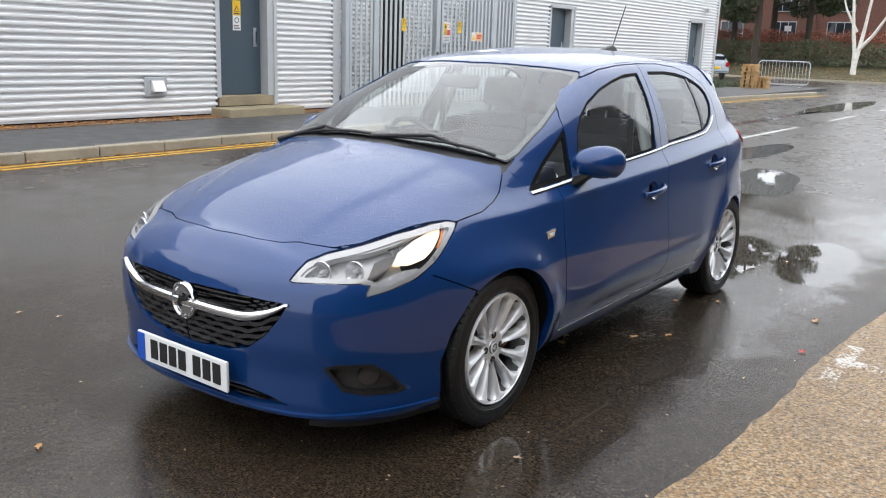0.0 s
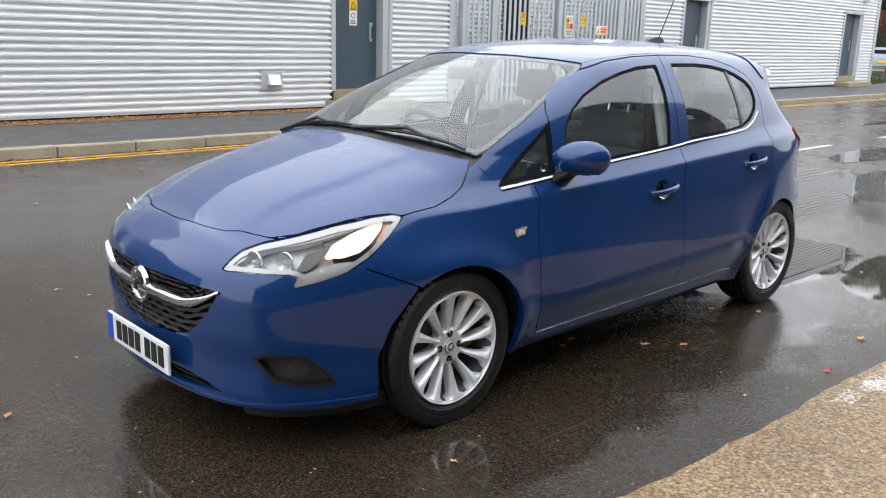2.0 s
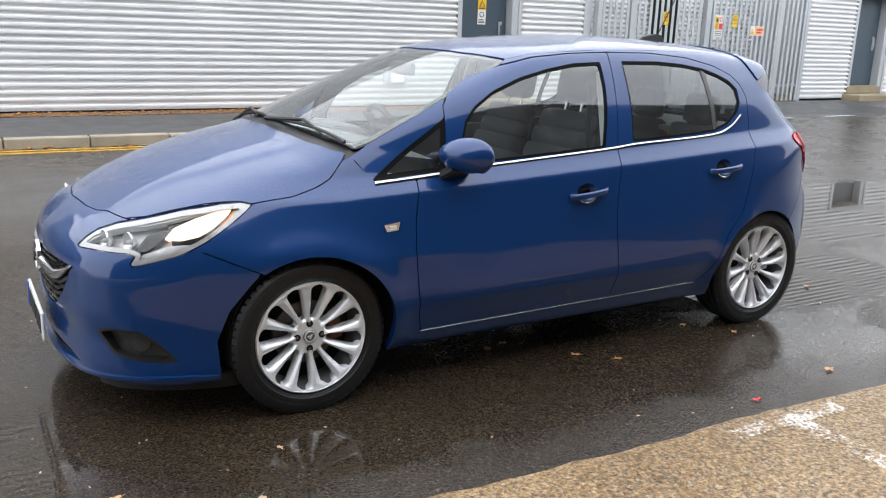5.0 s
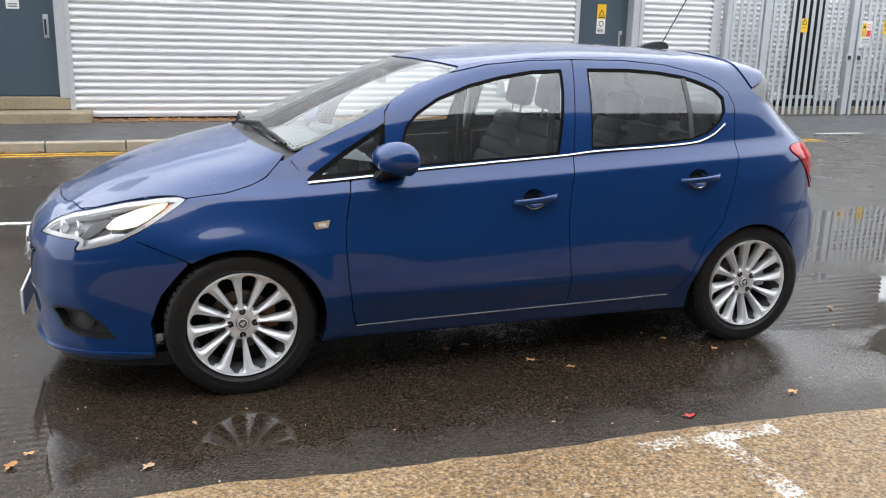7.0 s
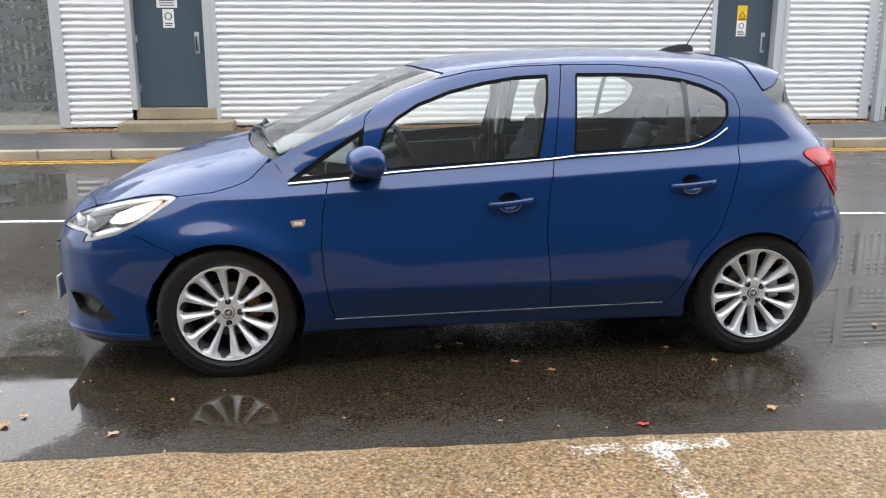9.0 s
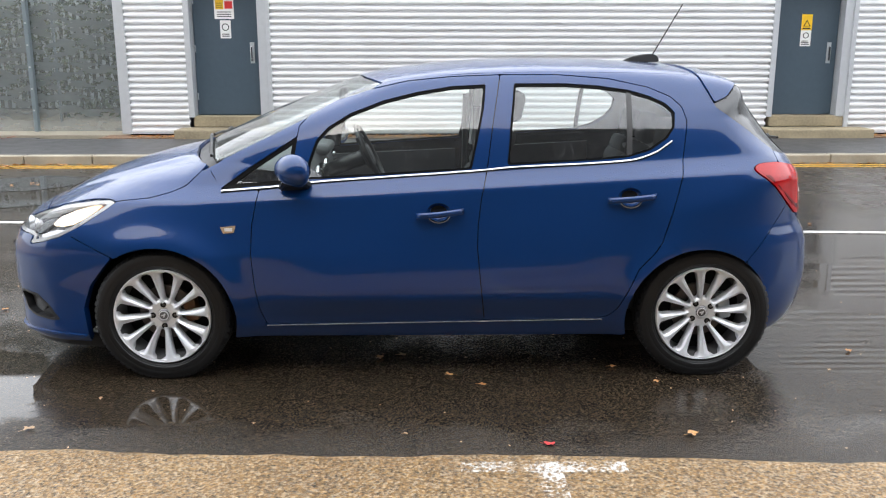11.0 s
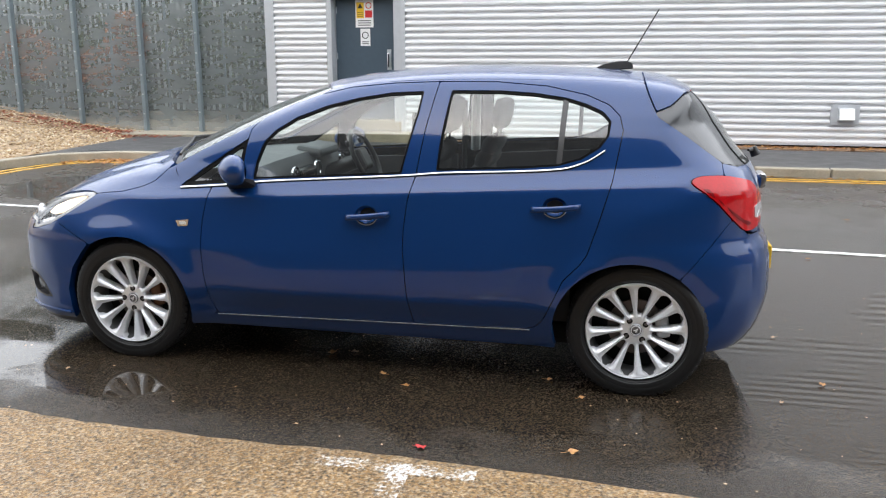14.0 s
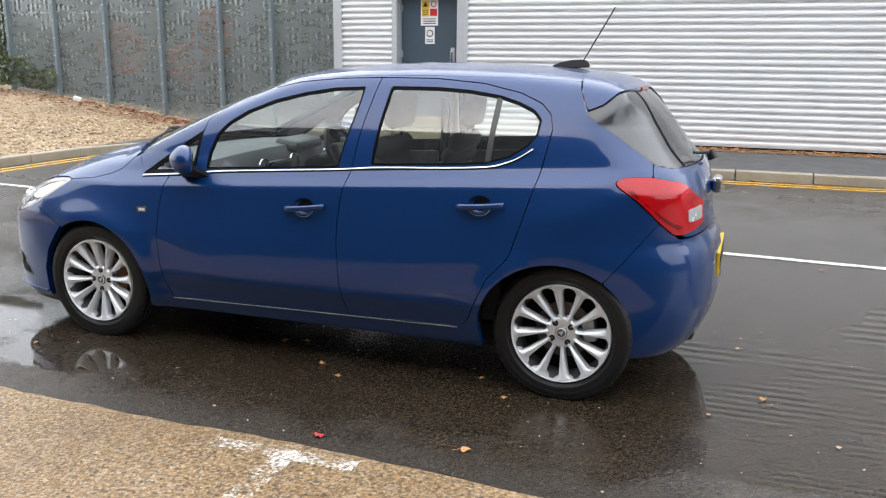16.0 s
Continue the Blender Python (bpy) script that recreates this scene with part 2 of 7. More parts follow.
def gravel_mat(name, light, dark, scale):
    m = Mat(name, light, 0.6)
    cells = m.voronoi(scale, "Color")
    tone = m.ramp(cells, [(0.1, dark), (0.5, light), (0.9, tuple(min(1, c * 1.35) for c in light))])
    m.color(m.mix(tone, m.ramp(m.noise(1.2, 4), [(0.3, 0.65), (0.7, 1.1)]), 0.8, "MULTIPLY"))
    m.bump(m.voronoi(scale), 0.9, 0.02)
    return m.m


def line_paint(name, color):
    m = Mat(name, color, 0.4)
    worn = m.ramp(m.noise(14, 6, 0.7), [(0.40, tuple(c * 0.45 for c in color)), (0.55, color)])
    m.color(worn)
    m.bump(m.noise(120, 3), 0.4, 0.003)
    return m.m


def brick_mat(name):
    m = Mat(name, (0.25, 0.09, 0.06), 0.8)
    m.color(m.mix(m.ramp(m.noise(6, 4), [(0.3, (0.12, 0.056, 0.043)), (0.7, (0.19, 0.085, 0.063))]), m.ramp(m.noise(60, 3), [(0.3, 0.7), (0.7, 1.2)]), 0.7, "MULTIPLY"))
    return m.m


ASPHALT = wet_asphalt()
CONCRETE = concrete_slab()
WORN_WHITE = worn_white()
WATER = water()
PAINT = car_paint()
GLASS = thin_glass("car_glass", (0.88, 0.93, 0.91), haze=0.012, streaks=0.28, ior=2.1)
# white veil: rain mist plus the sky's milky reflection, painted into the glass
SCREEN_GLASS = thin_glass("hazed_windscreen_glass", (0.85, 0.91, 0.89), haze=0.06, wet=False, ior=1.95)
LAMP_GLASS = thin_glass("clear_lamp_lens", (0.95, 0.95, 0.95), ior=1.45)
REAR_GLASS = thin_glass("dark_tinted_rear_glass", (0.30, 0.33, 0.33), haze=0.05, ior=1.9, streaks=0.2)
REAR_TRIM = plain("satin_grey_rear_trim", (0.035, 0.037, 0.040), 0.22, 0.0, 0.15, 30, Specular_IOR_Level=0.9)
SEAL = plain("matt_black_seal", (0.005, 0.005, 0.005), 0.65, Specular_IOR_Level=0.08)
GREY_PLASTIC = plain("wet_grey_plastic", (0.045, 0.045, 0.046), 0.35, bump=0.1)
PALE_BEZEL = plain("pale_grey_lamp_bezel", (0.44, 0.45, 0.46), 0.30, 0.1)
GRILLE = plain("dark_grey_grille_plastic", (0.022, 0.022, 0.024), 0.28, bump=0.1)
PLASTIC = plain("black_plastic", (0.013, 0.013, 0.014), 0.42, bump=0.15)
TRIM = plain("satin_black_trim", (0.008, 0.008, 0.009), 0.18)
RUBBER = plain("tyre_rubber", (0.007, 0.007, 0.0075), 0.5, bump=0.3, scale=60)
CHROME = plain("chrome", (0.62, 0.62, 0.64), 0.07, 1.0, 0.04)
ALLOY = plain("silver_alloy", (0.82, 0.83, 0.85), 0.33, 0.42, 0.05)
IRON = plain("brake_iron", (0.16, 0.14, 0.13), 0.5, 0.7, 0.3)
RUST = plain("rusty_iron", (0.16, 0.07, 0.03), 0.8, 0.1, 0.4)
# near-black: shade in openings, housings and the car's underside is put into the colour
VOID = plain("cavity_shade_black", (0.004, 0.004, 0.004), 0.9)
RED_LENS = plain("red_lamp_lens", (0.46, 0.003, 0.006), 0.06, 0.0, 0.25, 14, Specular_IOR_Level=0.5)
SEAT = plain("dark_grey_seat_cloth", (0.055, 0.057, 0.062), 0.85, var=0.25, scale=25)
DASH = plain("grey_dash_plastic", (0.13, 0.135, 0.14), 0.6)
LINING = plain("pale_grey_headlining", (0.65, 0.65, 0.64), 0.9)
CLADDING = plain("silver_coated_steel", (0.76, 0.77, 0.78), 0.40, 0.12, 0.05, 6)
FLASHING = plain("grey_steel_flashing", (0.50, 0.52, 0.54), 0.4, 0.3, 0.06)
DOOR_PAINT = plain("slate_blue_grey_paint", (0.052, 0.078, 0.102), 0.42, 0.0, 0.08)
STONE = plain("mossy_concrete", (0.27, 0.225, 0.145), 0.75, 0.0, 0.35, 5, bump=0.4)
KERB = plain("concrete_kerb", (0.31, 0.275, 0.21), 0.5, 0.0, 0.25, 8, bump=0.3)
PAVING = plain("dark_damp_tarmac", (0.060, 0.059, 0.060), 0.42, 0.0, 0.25, 12, bump=0.5)
YELLOW = line_paint("yellow_line_paint", (0.72, 0.40, 0.05))
WHITE = line_paint("white_line_paint", (0.72, 0.72, 0.70))
GALV = plain("galvanised_steel", (0.50, 0.53, 0.55), 0.42, 0.55, 0.12, 8)
GRAVEL = gravel_mat("pale_gravel", (0.33, 0.235, 0.135), (0.16, 0.10, 0.05), 26)
GRIT = gravel_mat("brown_grit_and_leaves", (0.22, 0.13, 0.07), (0.09, 0.05, 0.03), 30)
GRASS = plain("rough_grass", (0.050, 0.052, 0.020), 0.9, 0.0, 0.5, 5, bump=0.8)
BRICK = brick_mat("red_brick")
SIGN_YELLOW = plain("yellow_sign", (0.80, 0.50, 0.02), 0.4)
SIGN_WHITE = plain("white_sign", (0.78, 0.78, 0.77), 0.4, var=0.04)
SIGN_RED = plain("red_sign", (0.62, 0.03, 0.03), 0.4)
SIGN_ORANGE = plain("pale_orange_sign", (0.80, 0.50, 0.26), 0.4)
INK = plain("black_ink", (0.012, 0.012, 0.012), 0.5)
PALLET = plain("weathered_timber", (0.40, 0.25, 0.11), 0.8, 0.0, 0.3, 20, bump=0.4)
BARK = plain("dark_bark", (0.045, 0.034, 0.025), 0.9, 0.0, 0.4, 20, bump=0.6)
BIRCH = plain("white_birch_bark", (0.62, 0.60, 0.55), 0.7, 0.0, 0.25, 12, bump=0.3)
LEAF_RED = plain("russet_leaves", (0.23, 0.055, 0.025), 0.6, 0.0, 0.5, 8)
LEAF_GREEN = plain("dark_green_leaves", (0.045, 0.070, 0.022), 0.55, 0.0, 0.5, 8)
LEAF_DRY = plain("brown_dead_leaf", (0.42, 0.20, 0.06), 0.5, 0.0, 0.3, 60)


# ---- mesh helpers ----
def part(name, bm, material, parent=None, label="", smooth=None):
    """Links a bmesh as one mesh object; smooth: the angle in degrees under which edges are shaded smooth."""
    me = bpy.data.meshes.new(name)
    bm.to_mesh(me)
    bm.free()
    return link_mesh(name, me, material, parent, label, smooth)


def link_mesh(name, me, material, parent=None, label="", smooth=None):
    if material is not None and not me.materials:
        me.materials.append(material)
    if smooth is not None:
        me.shade_smooth()
        me.set_sharp_from_angle(angle=radians(smooth))
    ob = new(name, me)
    ob.parent = parent
    if label:
        ob["label"] = label
    return ob


def add_box(bm, size, at=(0, 0, 0), turn=(0, 0, 0), bevel=0.0):
    got = bmesh.ops.create_cube(bm, size=1.0)["verts"]
    bmesh.ops.transform(bm, matrix=Matrix.Diagonal((*size, 1)), verts=got)
    if bevel > 0:
        edges = list({e for v in got for e in v.link_edges})
        made = bmesh.ops.bevel(bm, geom=edges, offset=min(bevel, min(size) * 0.45), segments=2, affect="EDGES", profile=0.5)
        got = list({v for f in made["faces"] for v in f.verts} | {v for v in got if v.is_valid})
    bmesh.ops.transform(bm, matrix=pose(*at, *turn), verts=got)
    return got


def add_pipe(bm, pts, r, sides=8, closed=False):
    """One connected tube through the points."""
    pts = [Vector(p) for p in pts]
    n = len(pts)
    rings = []
    for i, p in enumerate(pts):
        d = (pts[(i + 1) % n] - pts[i - 1]) if closed or 0 < i < n - 1 else (pts[1] - pts[0] if i == 0 else pts[-1] - pts[-2])
        q = d.to_track_quat("Z", "Y")
        rings.append([bm.verts.new(p + q @ Vector((r * math.cos(2 * math.pi * k / sides), r * math.sin(2 * math.pi * k / sides), 0))) for k in range(sides)])
    for a, b in zip(rings, rings[1:] + (rings[:1] if closed else [])):
        for k in range(sides):
            bm.faces.new((a[k], a[(k + 1) % sides], b[(k + 1) % sides], b[k]))
    if not closed:
        bm.faces.new(rings[0][::-1])
        bm.faces.new(rings[-1])
    bmesh.ops.recalc_face_normals(bm, faces=bm.faces)


def box(name, lo, hi, material, parent=None, label="", bevel=0.0):
    bm = bmesh.new()
    size = [b - a for a, b in zip(lo, hi)]
    add_box(bm, size, [(a + b) / 2 for a, b in zip(lo, hi)], bevel=bevel)
    return part(name, bm, material, parent, label)


def add_tube(bm, a, b, r0, r1=None, sides=10, caps=True):
    a, b = Vector(a), Vector(b)
    d = b - a
    m = Matrix.Translation((a + b) / 2) @ d.to_track_quat("Z", "Y").to_matrix().to_4x4()
    return bmesh.ops.create_cone(bm, cap_ends=caps, segments=sides, radius1=r0, radius2=r0 if r1 is None else r1, depth=d.length, matrix=m)["verts"]


def tube(name, a, b, r, material, parent=None, label="", sides=10):
    bm = bmesh.new()
    add_tube(bm, a, b, r, sides=sides)
    return part(name, bm, material, parent, label, 40)


def add_lathe(bm, profile, axis_at=(0, 0, 0), steps=64, close=False):
    """Turns (radius, y) pairs round the y axis."""
    rings = []
    for r, y in profile:
        rings.append([bm.verts.new((axis_at[0] + r * math.cos(2 * math.pi * i / steps), axis_at[1] + y, axis_at[2] + r * math.sin(2 * math.pi * i / steps))) for i in range(steps)])
    pairs = list(zip(rings, rings[1:])) + ([(rings[-1], rings[0])] if close else [])
    for a, b in pairs:
        for i in range(steps):
            j = (i + 1) % steps
            bm.faces.new((a[i], b[i], b[j], a[j]))
    return rings


def add_prism(bm, outline, axis, lo, hi):
    """A flat outline of 2D points pushed along 'x', 'y' or 'z' from lo to hi."""
    def at(p, h):
        return {"x": (h, p[0], p[1]), "y": (p[0], h, p[1]), "z": (p[0], p[1], h)}[axis]
    a = [bm.verts.new(at(p, lo)) for p in outline]
    b = [bm.verts.new(at(p, hi)) for p in outline]
    n = len(outline)
    bm.faces.new(a[::-1])
    bm.faces.new(b)
    for i in range(n):
        bm.faces.new((a[i], a[(i + 1) % n], b[(i + 1) % n], b[i]))
    bmesh.ops.recalc_face_normals(bm, faces=bm.faces)


def base(name, at, label, category, group=""):
    ob = new(name)
    ob.location = at
    ob.empty_display_size = 0.1
    return tagged(ob, label, category, group)


# ---- the place: ground, road, pavement ----
WALL_Y, KERB_Y = 9.4, 7.1
rng = random.Random(5)


def sheet(name, pts, z, thick, material, label, category):
    """A flat slab with the outline pts, its top at z."""
    bm = bmesh.new()
    add_prism(bm, pts, "z", z - thick, z)
    return tagged(part(name, bm, material), label, category, kind="structure")


bm = bmesh.new()
bmesh.ops.create_grid(bm, x_segments=2, y_segments=2, size=600)
tagged(part("ground", bm, ASPHALT), "dark wet asphalt road with puddles and patches", "road", kind="structure")

edge = []
for i in range(65):
    x = -3.3 + i * 0.1
    edge.append((x, -1.635 - 0.040 * x + rng.uniform(-0.008, 0.008) + 0.012 * math.sin(x * 3.1) + 0.008 * math.sin(x * 7.7)))
sheet("pavement_concrete", [(-3.4, -5.4)] + [(3.2, -5.4)] + edge[::-1], 0.012, 0.2, CONCRETE, "pale brown exposed-aggregate concrete parking apron, wet", "pavement")


def strip(name, pts, z, material, parent, label=""):
    bm = bmesh.new()
    add_prism(bm, pts, "z", z - 0.004, z)
    return part(name, bm, material, parent, label)


bay = tagged(base("bay_marking", (0, 0, 0), "worn white parking bay marking painted on concrete", "road marking"), kind="structure")
strip("bar", [(0.09, -1.765), (0.70, -1.775), (0.70, -1.695), (0.09, -1.685)], 0.0135, WORN_WHITE, bay)
strip("stem", [(0.36, -4.6), (0.46, -4.6), (0.46, -1.768), (0.37, -1.768)], 0.0135, WORN_WHITE, bay)

centre = tagged(base("centre_line", (0, 0, 0), "thin white centre line along the wet road", "road marking"), kind="structure")
for x0, x1 in ((-8.1, -2.15), (1.75, 4.1), (7.5, 9.75), (11.6, 15.1), (17.7, 20.5), (23.6, 26.4)):
    y0, y1 = [2.70 - 0.075 * x if x < 4.2 else 2.47 for x in (x0, x1)]
    strip("dash", [(x0, y0 - 0.04), (x1, y1 - 0.04), (x1, y1 + 0.04), (x0, y0 + 0.04)], 0.006, WHITE, centre)
gateline = tagged(base("gate_line", (0, 0, 0), "broken white give-way line before the steel gate", "road marking"), kind="structure")
for x0 in (9.27, 11.22, 13.17):
    strip("dash", [(x0, 7.52), (x0 + .95, 7.50), (x0 + .95, 7.60), (x0, 7.62)], 0.009, WHITE, gateline)

# kerb line: along the pavement, then round the corner towards the near side; dropped before the gate
kerb_path = [(32.0, 6.4), (26.0, KERB_Y - 0.15), (20.0, KERB_Y), (14.9, KERB_Y), (8.6, KERB_Y), (-4.0, KERB_Y), (-6.4, KERB_Y), (-7.0, 6.85), (-7.32, 6.3), (-7.42, 5.5), (-7.45, 0.0), (-7.6, -12.0)]


def along(path, step):
    """Points at even steps along a broken line."""
    out, left = [Vector((*path[0], 0))], step
    for a, b in zip(path, path[1:]):
        a, b = Vector((*a, 0)), Vector((*b, 0))
        d, s = (b - a).length, left
        while s <= d:
            out.append(a + (b - a) * (s / d))
            s += step
        left = s - d
    return out


kerb = tagged(base("kerb", (0, 0, 0), "worn concrete kerb stones edging the pavement", "kerb"), kind="structure")
stops = along(kerb_path, 0.915)
bm = bmesh.new()
add_box(bm, (0.905, 0.15, 0.26), (0, 0, 0), bevel=0.018)
stone_me = bpy.data.meshes.new("kerb_stone")
bm.to_mesh(stone_me)
bm.free()
stone_me.materials.append(KERB)
for a, b in zip(stops, stops[1:]):
    mid, d = (a + b) / 2, b - a
    low = 0.128 if 8.6 < mid.x < 14.9 else 0.06 if 7.8 < mid.x < 15.8 else 0.0
    ob = new("kerb_stone", stone_me)
    ob.parent = kerb
    ob.matrix_basis = pose(mid.x, mid.y, -0.01 - low + rng.uniform(-0.004, 0.004), 0, 0, math.degrees(math.atan2(d.y, d.x)) + rng.uniform(-0.4, 0.4))

lines = tagged(base("double_yellow_lines", (0, 0, 0), "double yellow lines painted beside the kerb", "road marking"), kind="structure")
for off in (0.26, 0.44):
    run = [Vector((x, y, 0)) for x, y in kerb_path]
    left, right = [], []
    for i, p in enumerate(run):
        d = (run[min(i + 1, len(run) - 1)] - run[max(i - 1, 0)]).normalized()
        n = Vector((-d.y, d.x, 0))
        left.append(p + n * (off - 0.04))
        right.append(p + n * (off + 0.04))
    for i in range(len(run) - 1):
        if abs(run[i].x - 14.9) < .01:
            continue
        bm = bmesh.new()
        bm.faces.new([bm.verts.new((p.x, p.y, 0.005)) for p in (left[i], right[i], right[i + 1], left[i + 1])])
        bmesh.ops.recalc_face_normals(bm, faces=bm.faces)
        ext = bmesh.ops.extrude_face_region(bm, geom=list(bm.faces))
        bmesh.ops.translate(bm, vec=(0, 0, -0.004), verts=[v for v in ext["geom"] if isinstance(v, bmesh.types.BMVert)])
        bmesh.ops.recalc_face_normals(bm, faces=bm.faces)
        part("yellow_line", bm, YELLOW, lines)

# pavement between kerb and wall, falling slightly to the kerb
bm = bmesh.new()
cols = [-7.0 + i * 0.5 for i in range(89)]
rows = [(KERB_Y + 0.07, 0.118), (8.0, 0.13), (8.95, 0.155)]
grid = [[bm.verts.new((x, y, z - ((0.121, 0.124, 0.0)[j] if 8.4 < x < 15.1 else 0))) for j, (y, z) in enumerate(rows)] for x in cols]
for a, b in zip(grid, grid[1:]):
    for j in range(2):
        bm.faces.new((a[j], b[j], b[j + 1], a[j + 1]))
ext = bmesh.ops.extrude_face_region(bm, geom=list(bm.faces))
bmesh.ops.translate(bm, vec=(0, 0, -0.25), verts=[v for v in ext["geom"] if isinstance(v, bmesh.types.BMVert)])
bmesh.ops.recalc_face_normals(bm, faces=bm.faces)
tagged(part("pavement", bm, PAVING), "dark damp tarmac pavement along the steel-clad building", "pavement", kind="structure")
sheet("grit_strip", [(-5.2, 8.95), (8.3, 8.95), (8.3, WALL_Y + 0.1), (-5.2, WALL_Y + 0.1)], 0.165, 0.2, GRIT, "strip of brown grit and fallen leaves at the foot of the wall", "gravel")
sheet("yard", [(8.3, 8.95), (32.0, 8.95), (32.0, 20), (8.3, 20)], 0.15, 0.3, PAVING, "tarmac yard behind the steel gate", "pavement")
sheet("fence_yard", [(-30, 9.6), (-5.0, 9.6), (-5.0, 16), (-30, 16)], 0.15, 0.3, KERB, "concrete yard behind the mesh fence", "pavement")


# ---- steel-clad building ----
def corrugated(name, x0, x1, z0, z1, parent, y=WALL_Y, pitch=0.10, depth=0.027, material=None):
    """A sheet of horizontally corrugated steel facing -y."""
    bm = bmesh.new()
    # broad proud ribs with rounded shoulders over narrow troughs
    turn = [(0.0, -1.0), (.13, -1.0), (.19, -.8), (.26, .75), (.31, .96), (.37, 1.0), (.60, 1.0), (.66, .96), (.70, .75), (.78, -.85), (.83, -1.0)]
    heights = [(k + f) * pitch for k in range(int(z0 / pitch) - 1, int(z1 / pitch) + 2) for f, _ in turn]
    depths = [d for _ in range(int(z0 / pitch) - 1, int(z1 / pitch) + 2) for _, d in turn]
    prev = None
    for z, out in zip(heights, depths):
        if not z0 <= z <= z1:
            continue
        d = y - depth * out
        row = [bm.verts.new((x0, d, z)), bm.verts.new((x1, d, z))]
        if prev:
            bm.faces.new((prev[0], prev[1], row[1], row[0]))
        prev = row
    ob = part(name, bm, material or CLADDING, parent, smooth=50)
    ob.data.update()
    return ob


WALL_TOP = 6.2
building = tagged(base("wall_building", (0, 0, 0), "building wall clad in silver horizontally corrugated steel", "building"), kind="structure")
doors = [(-3.78, -2.72), (5.56, 6.62), (16.45, 17.55), (26.1, 27.3)]
ends = (-4.86, 8.30, 14.55, 28.7)
spans = []
for lo, hi in ((ends[0], ends[1]), (ends[2], ends[3])):
    x = lo
    for a, b in doors:
        if lo < a < hi:
            spans.append((x, a - 0.09, 0.215))
            spans.append((a - 0.09, b + 0.20, 2.56))
            x = b + 0.20
    spans.append((x, hi, 0.215))
for a, b, z in spans:
    corrugated("cladding_sheet", a, b, z, WALL_TOP, building)
for lo, hi in ((ends[0], ends[1]), (ends[2], ends[3])):
    box("inner_wall", (lo + 0.02, WALL_Y + 0.32, 0.0), (hi - 0.02, WALL_Y + 0.55, WALL_TOP), DOOR_PAINT, building)
    box("corner_flashing", (lo - 0.10, WALL_Y - 0.035, 0.19), (lo + 0.06, WALL_Y + 0.55, WALL_TOP), FLASHING, building, bevel=0.008)
    box("corner_flashing", (hi - 0.06, WALL_Y - 0.035, 0.19), (hi + 0.12, WALL_Y + 0.55, WALL_TOP), FLASHING, building, bevel=0.008)
    box("parapet", (lo - 0.1, WALL_Y - 0.06, WALL_TOP), (hi + 0.1, WALL_Y + 6.0, WALL_TOP + 0.2), FLASHING, building)
    # near-black: shade below the cladding edge is put into the colour
    box("plinth", (lo, WALL_Y + 0.05, 0.05), (hi, WALL_Y + 0.2, 0.225), VOID, building)
for a, b, z in spans:
    if z < 1:
        box("drip_flashing", (a, WALL_Y - 0.03, 0.195), (b, WALL_Y + 0.1, 0.225), FLASHING, building)


def steel_door(name, a, b, sign, label, steps=True):
    """A recessed steel door in its reveal, with handle, hinges, signs and concrete steps."""
    sill = 0.475
    door = tagged(base(name, ((a + b) / 2, WALL_Y, sill), label, "door"), kind="structure")
    x = (a + b) / 2
    w = (b - a) / 2
    def piece(nm, lo, hi, mat, lab="", bevel=0.0, up=None):
        return box(nm, (lo[0] - x, lo[1] - WALL_Y, lo[2] - sill), (hi[0] - x, hi[1] - WALL_Y, hi[2] - sill), mat, up or door, lab, bevel)
    piece("jamb", (a - 0.09, WALL_Y - 0.03, sill - 0.02), (a, WALL_Y + 0.24, 2.56), FLASHING, bevel=0.005)
    piece("jamb", (b + 0.13, WALL_Y - 0.03, 0.215), (b + 0.20, WALL_Y + 0.24, 2.56), FLASHING, bevel=0.005)
    piece("reveal", (b, WALL_Y + 0.0, sill - 0.02), (b + 0.13, WALL_Y + 0.26, 2.56), FLASHING)
    piece("head", (a - 0.09, WALL_Y - 0.03, 2.5), (b + 0.2, WALL_Y + 0.24, 2.58), FLASHING)
    leaf = piece("leaf", (a + 0.006, WALL_Y + 0.19, sill + 0.01), (b - 0.006, WALL_Y + 0.24, 2.495), DOOR_PAINT, "slate blue-grey steel door leaf", 0.004)
    plate = piece("handle_plate", (b - 0.165, WALL_Y + 0.182, sill + 0.83), (b - 0.095, WALL_Y + 0.19, sill + 1.16), GALV, "steel handle plate", 0.003, leaf)
    piece("handle", (b - 0.15, WALL_Y + 0.13, sill + 0.87), (b - 0.12, WALL_Y + 0.15, sill + 1.10), CHROME, "pull handle", 0.008, leaf)
    for hz in (0.25, 1.0, 1.75):
        piece("hinge", (a + 0.0, WALL_Y + 0.165, sill + hz), (a + 0.03, WALL_Y + 0.19, sill + hz + 0.11), GALV, "", 0.004, leaf)
    piece("threshold", (a - 0.03, WALL_Y + 0.0, 0.30), (b + 0.14, WALL_Y + 0.3, sill), STONE, "concrete threshold", 0.012)
    if steps:
        st = tagged(base("door_step", (x, WALL_Y - 0.2, 0.14), "mossy concrete door step below a steel door", "step"), kind="structure")
        box("slab", (-w - 0.22, -0.30, -0.05), (w + 0.42, 0.20, 0.155), STONE, st, bevel=0.02)
    board(x + sign[0], WALL_Y + 0.186, sill + sign[1], sign[2])
    return door


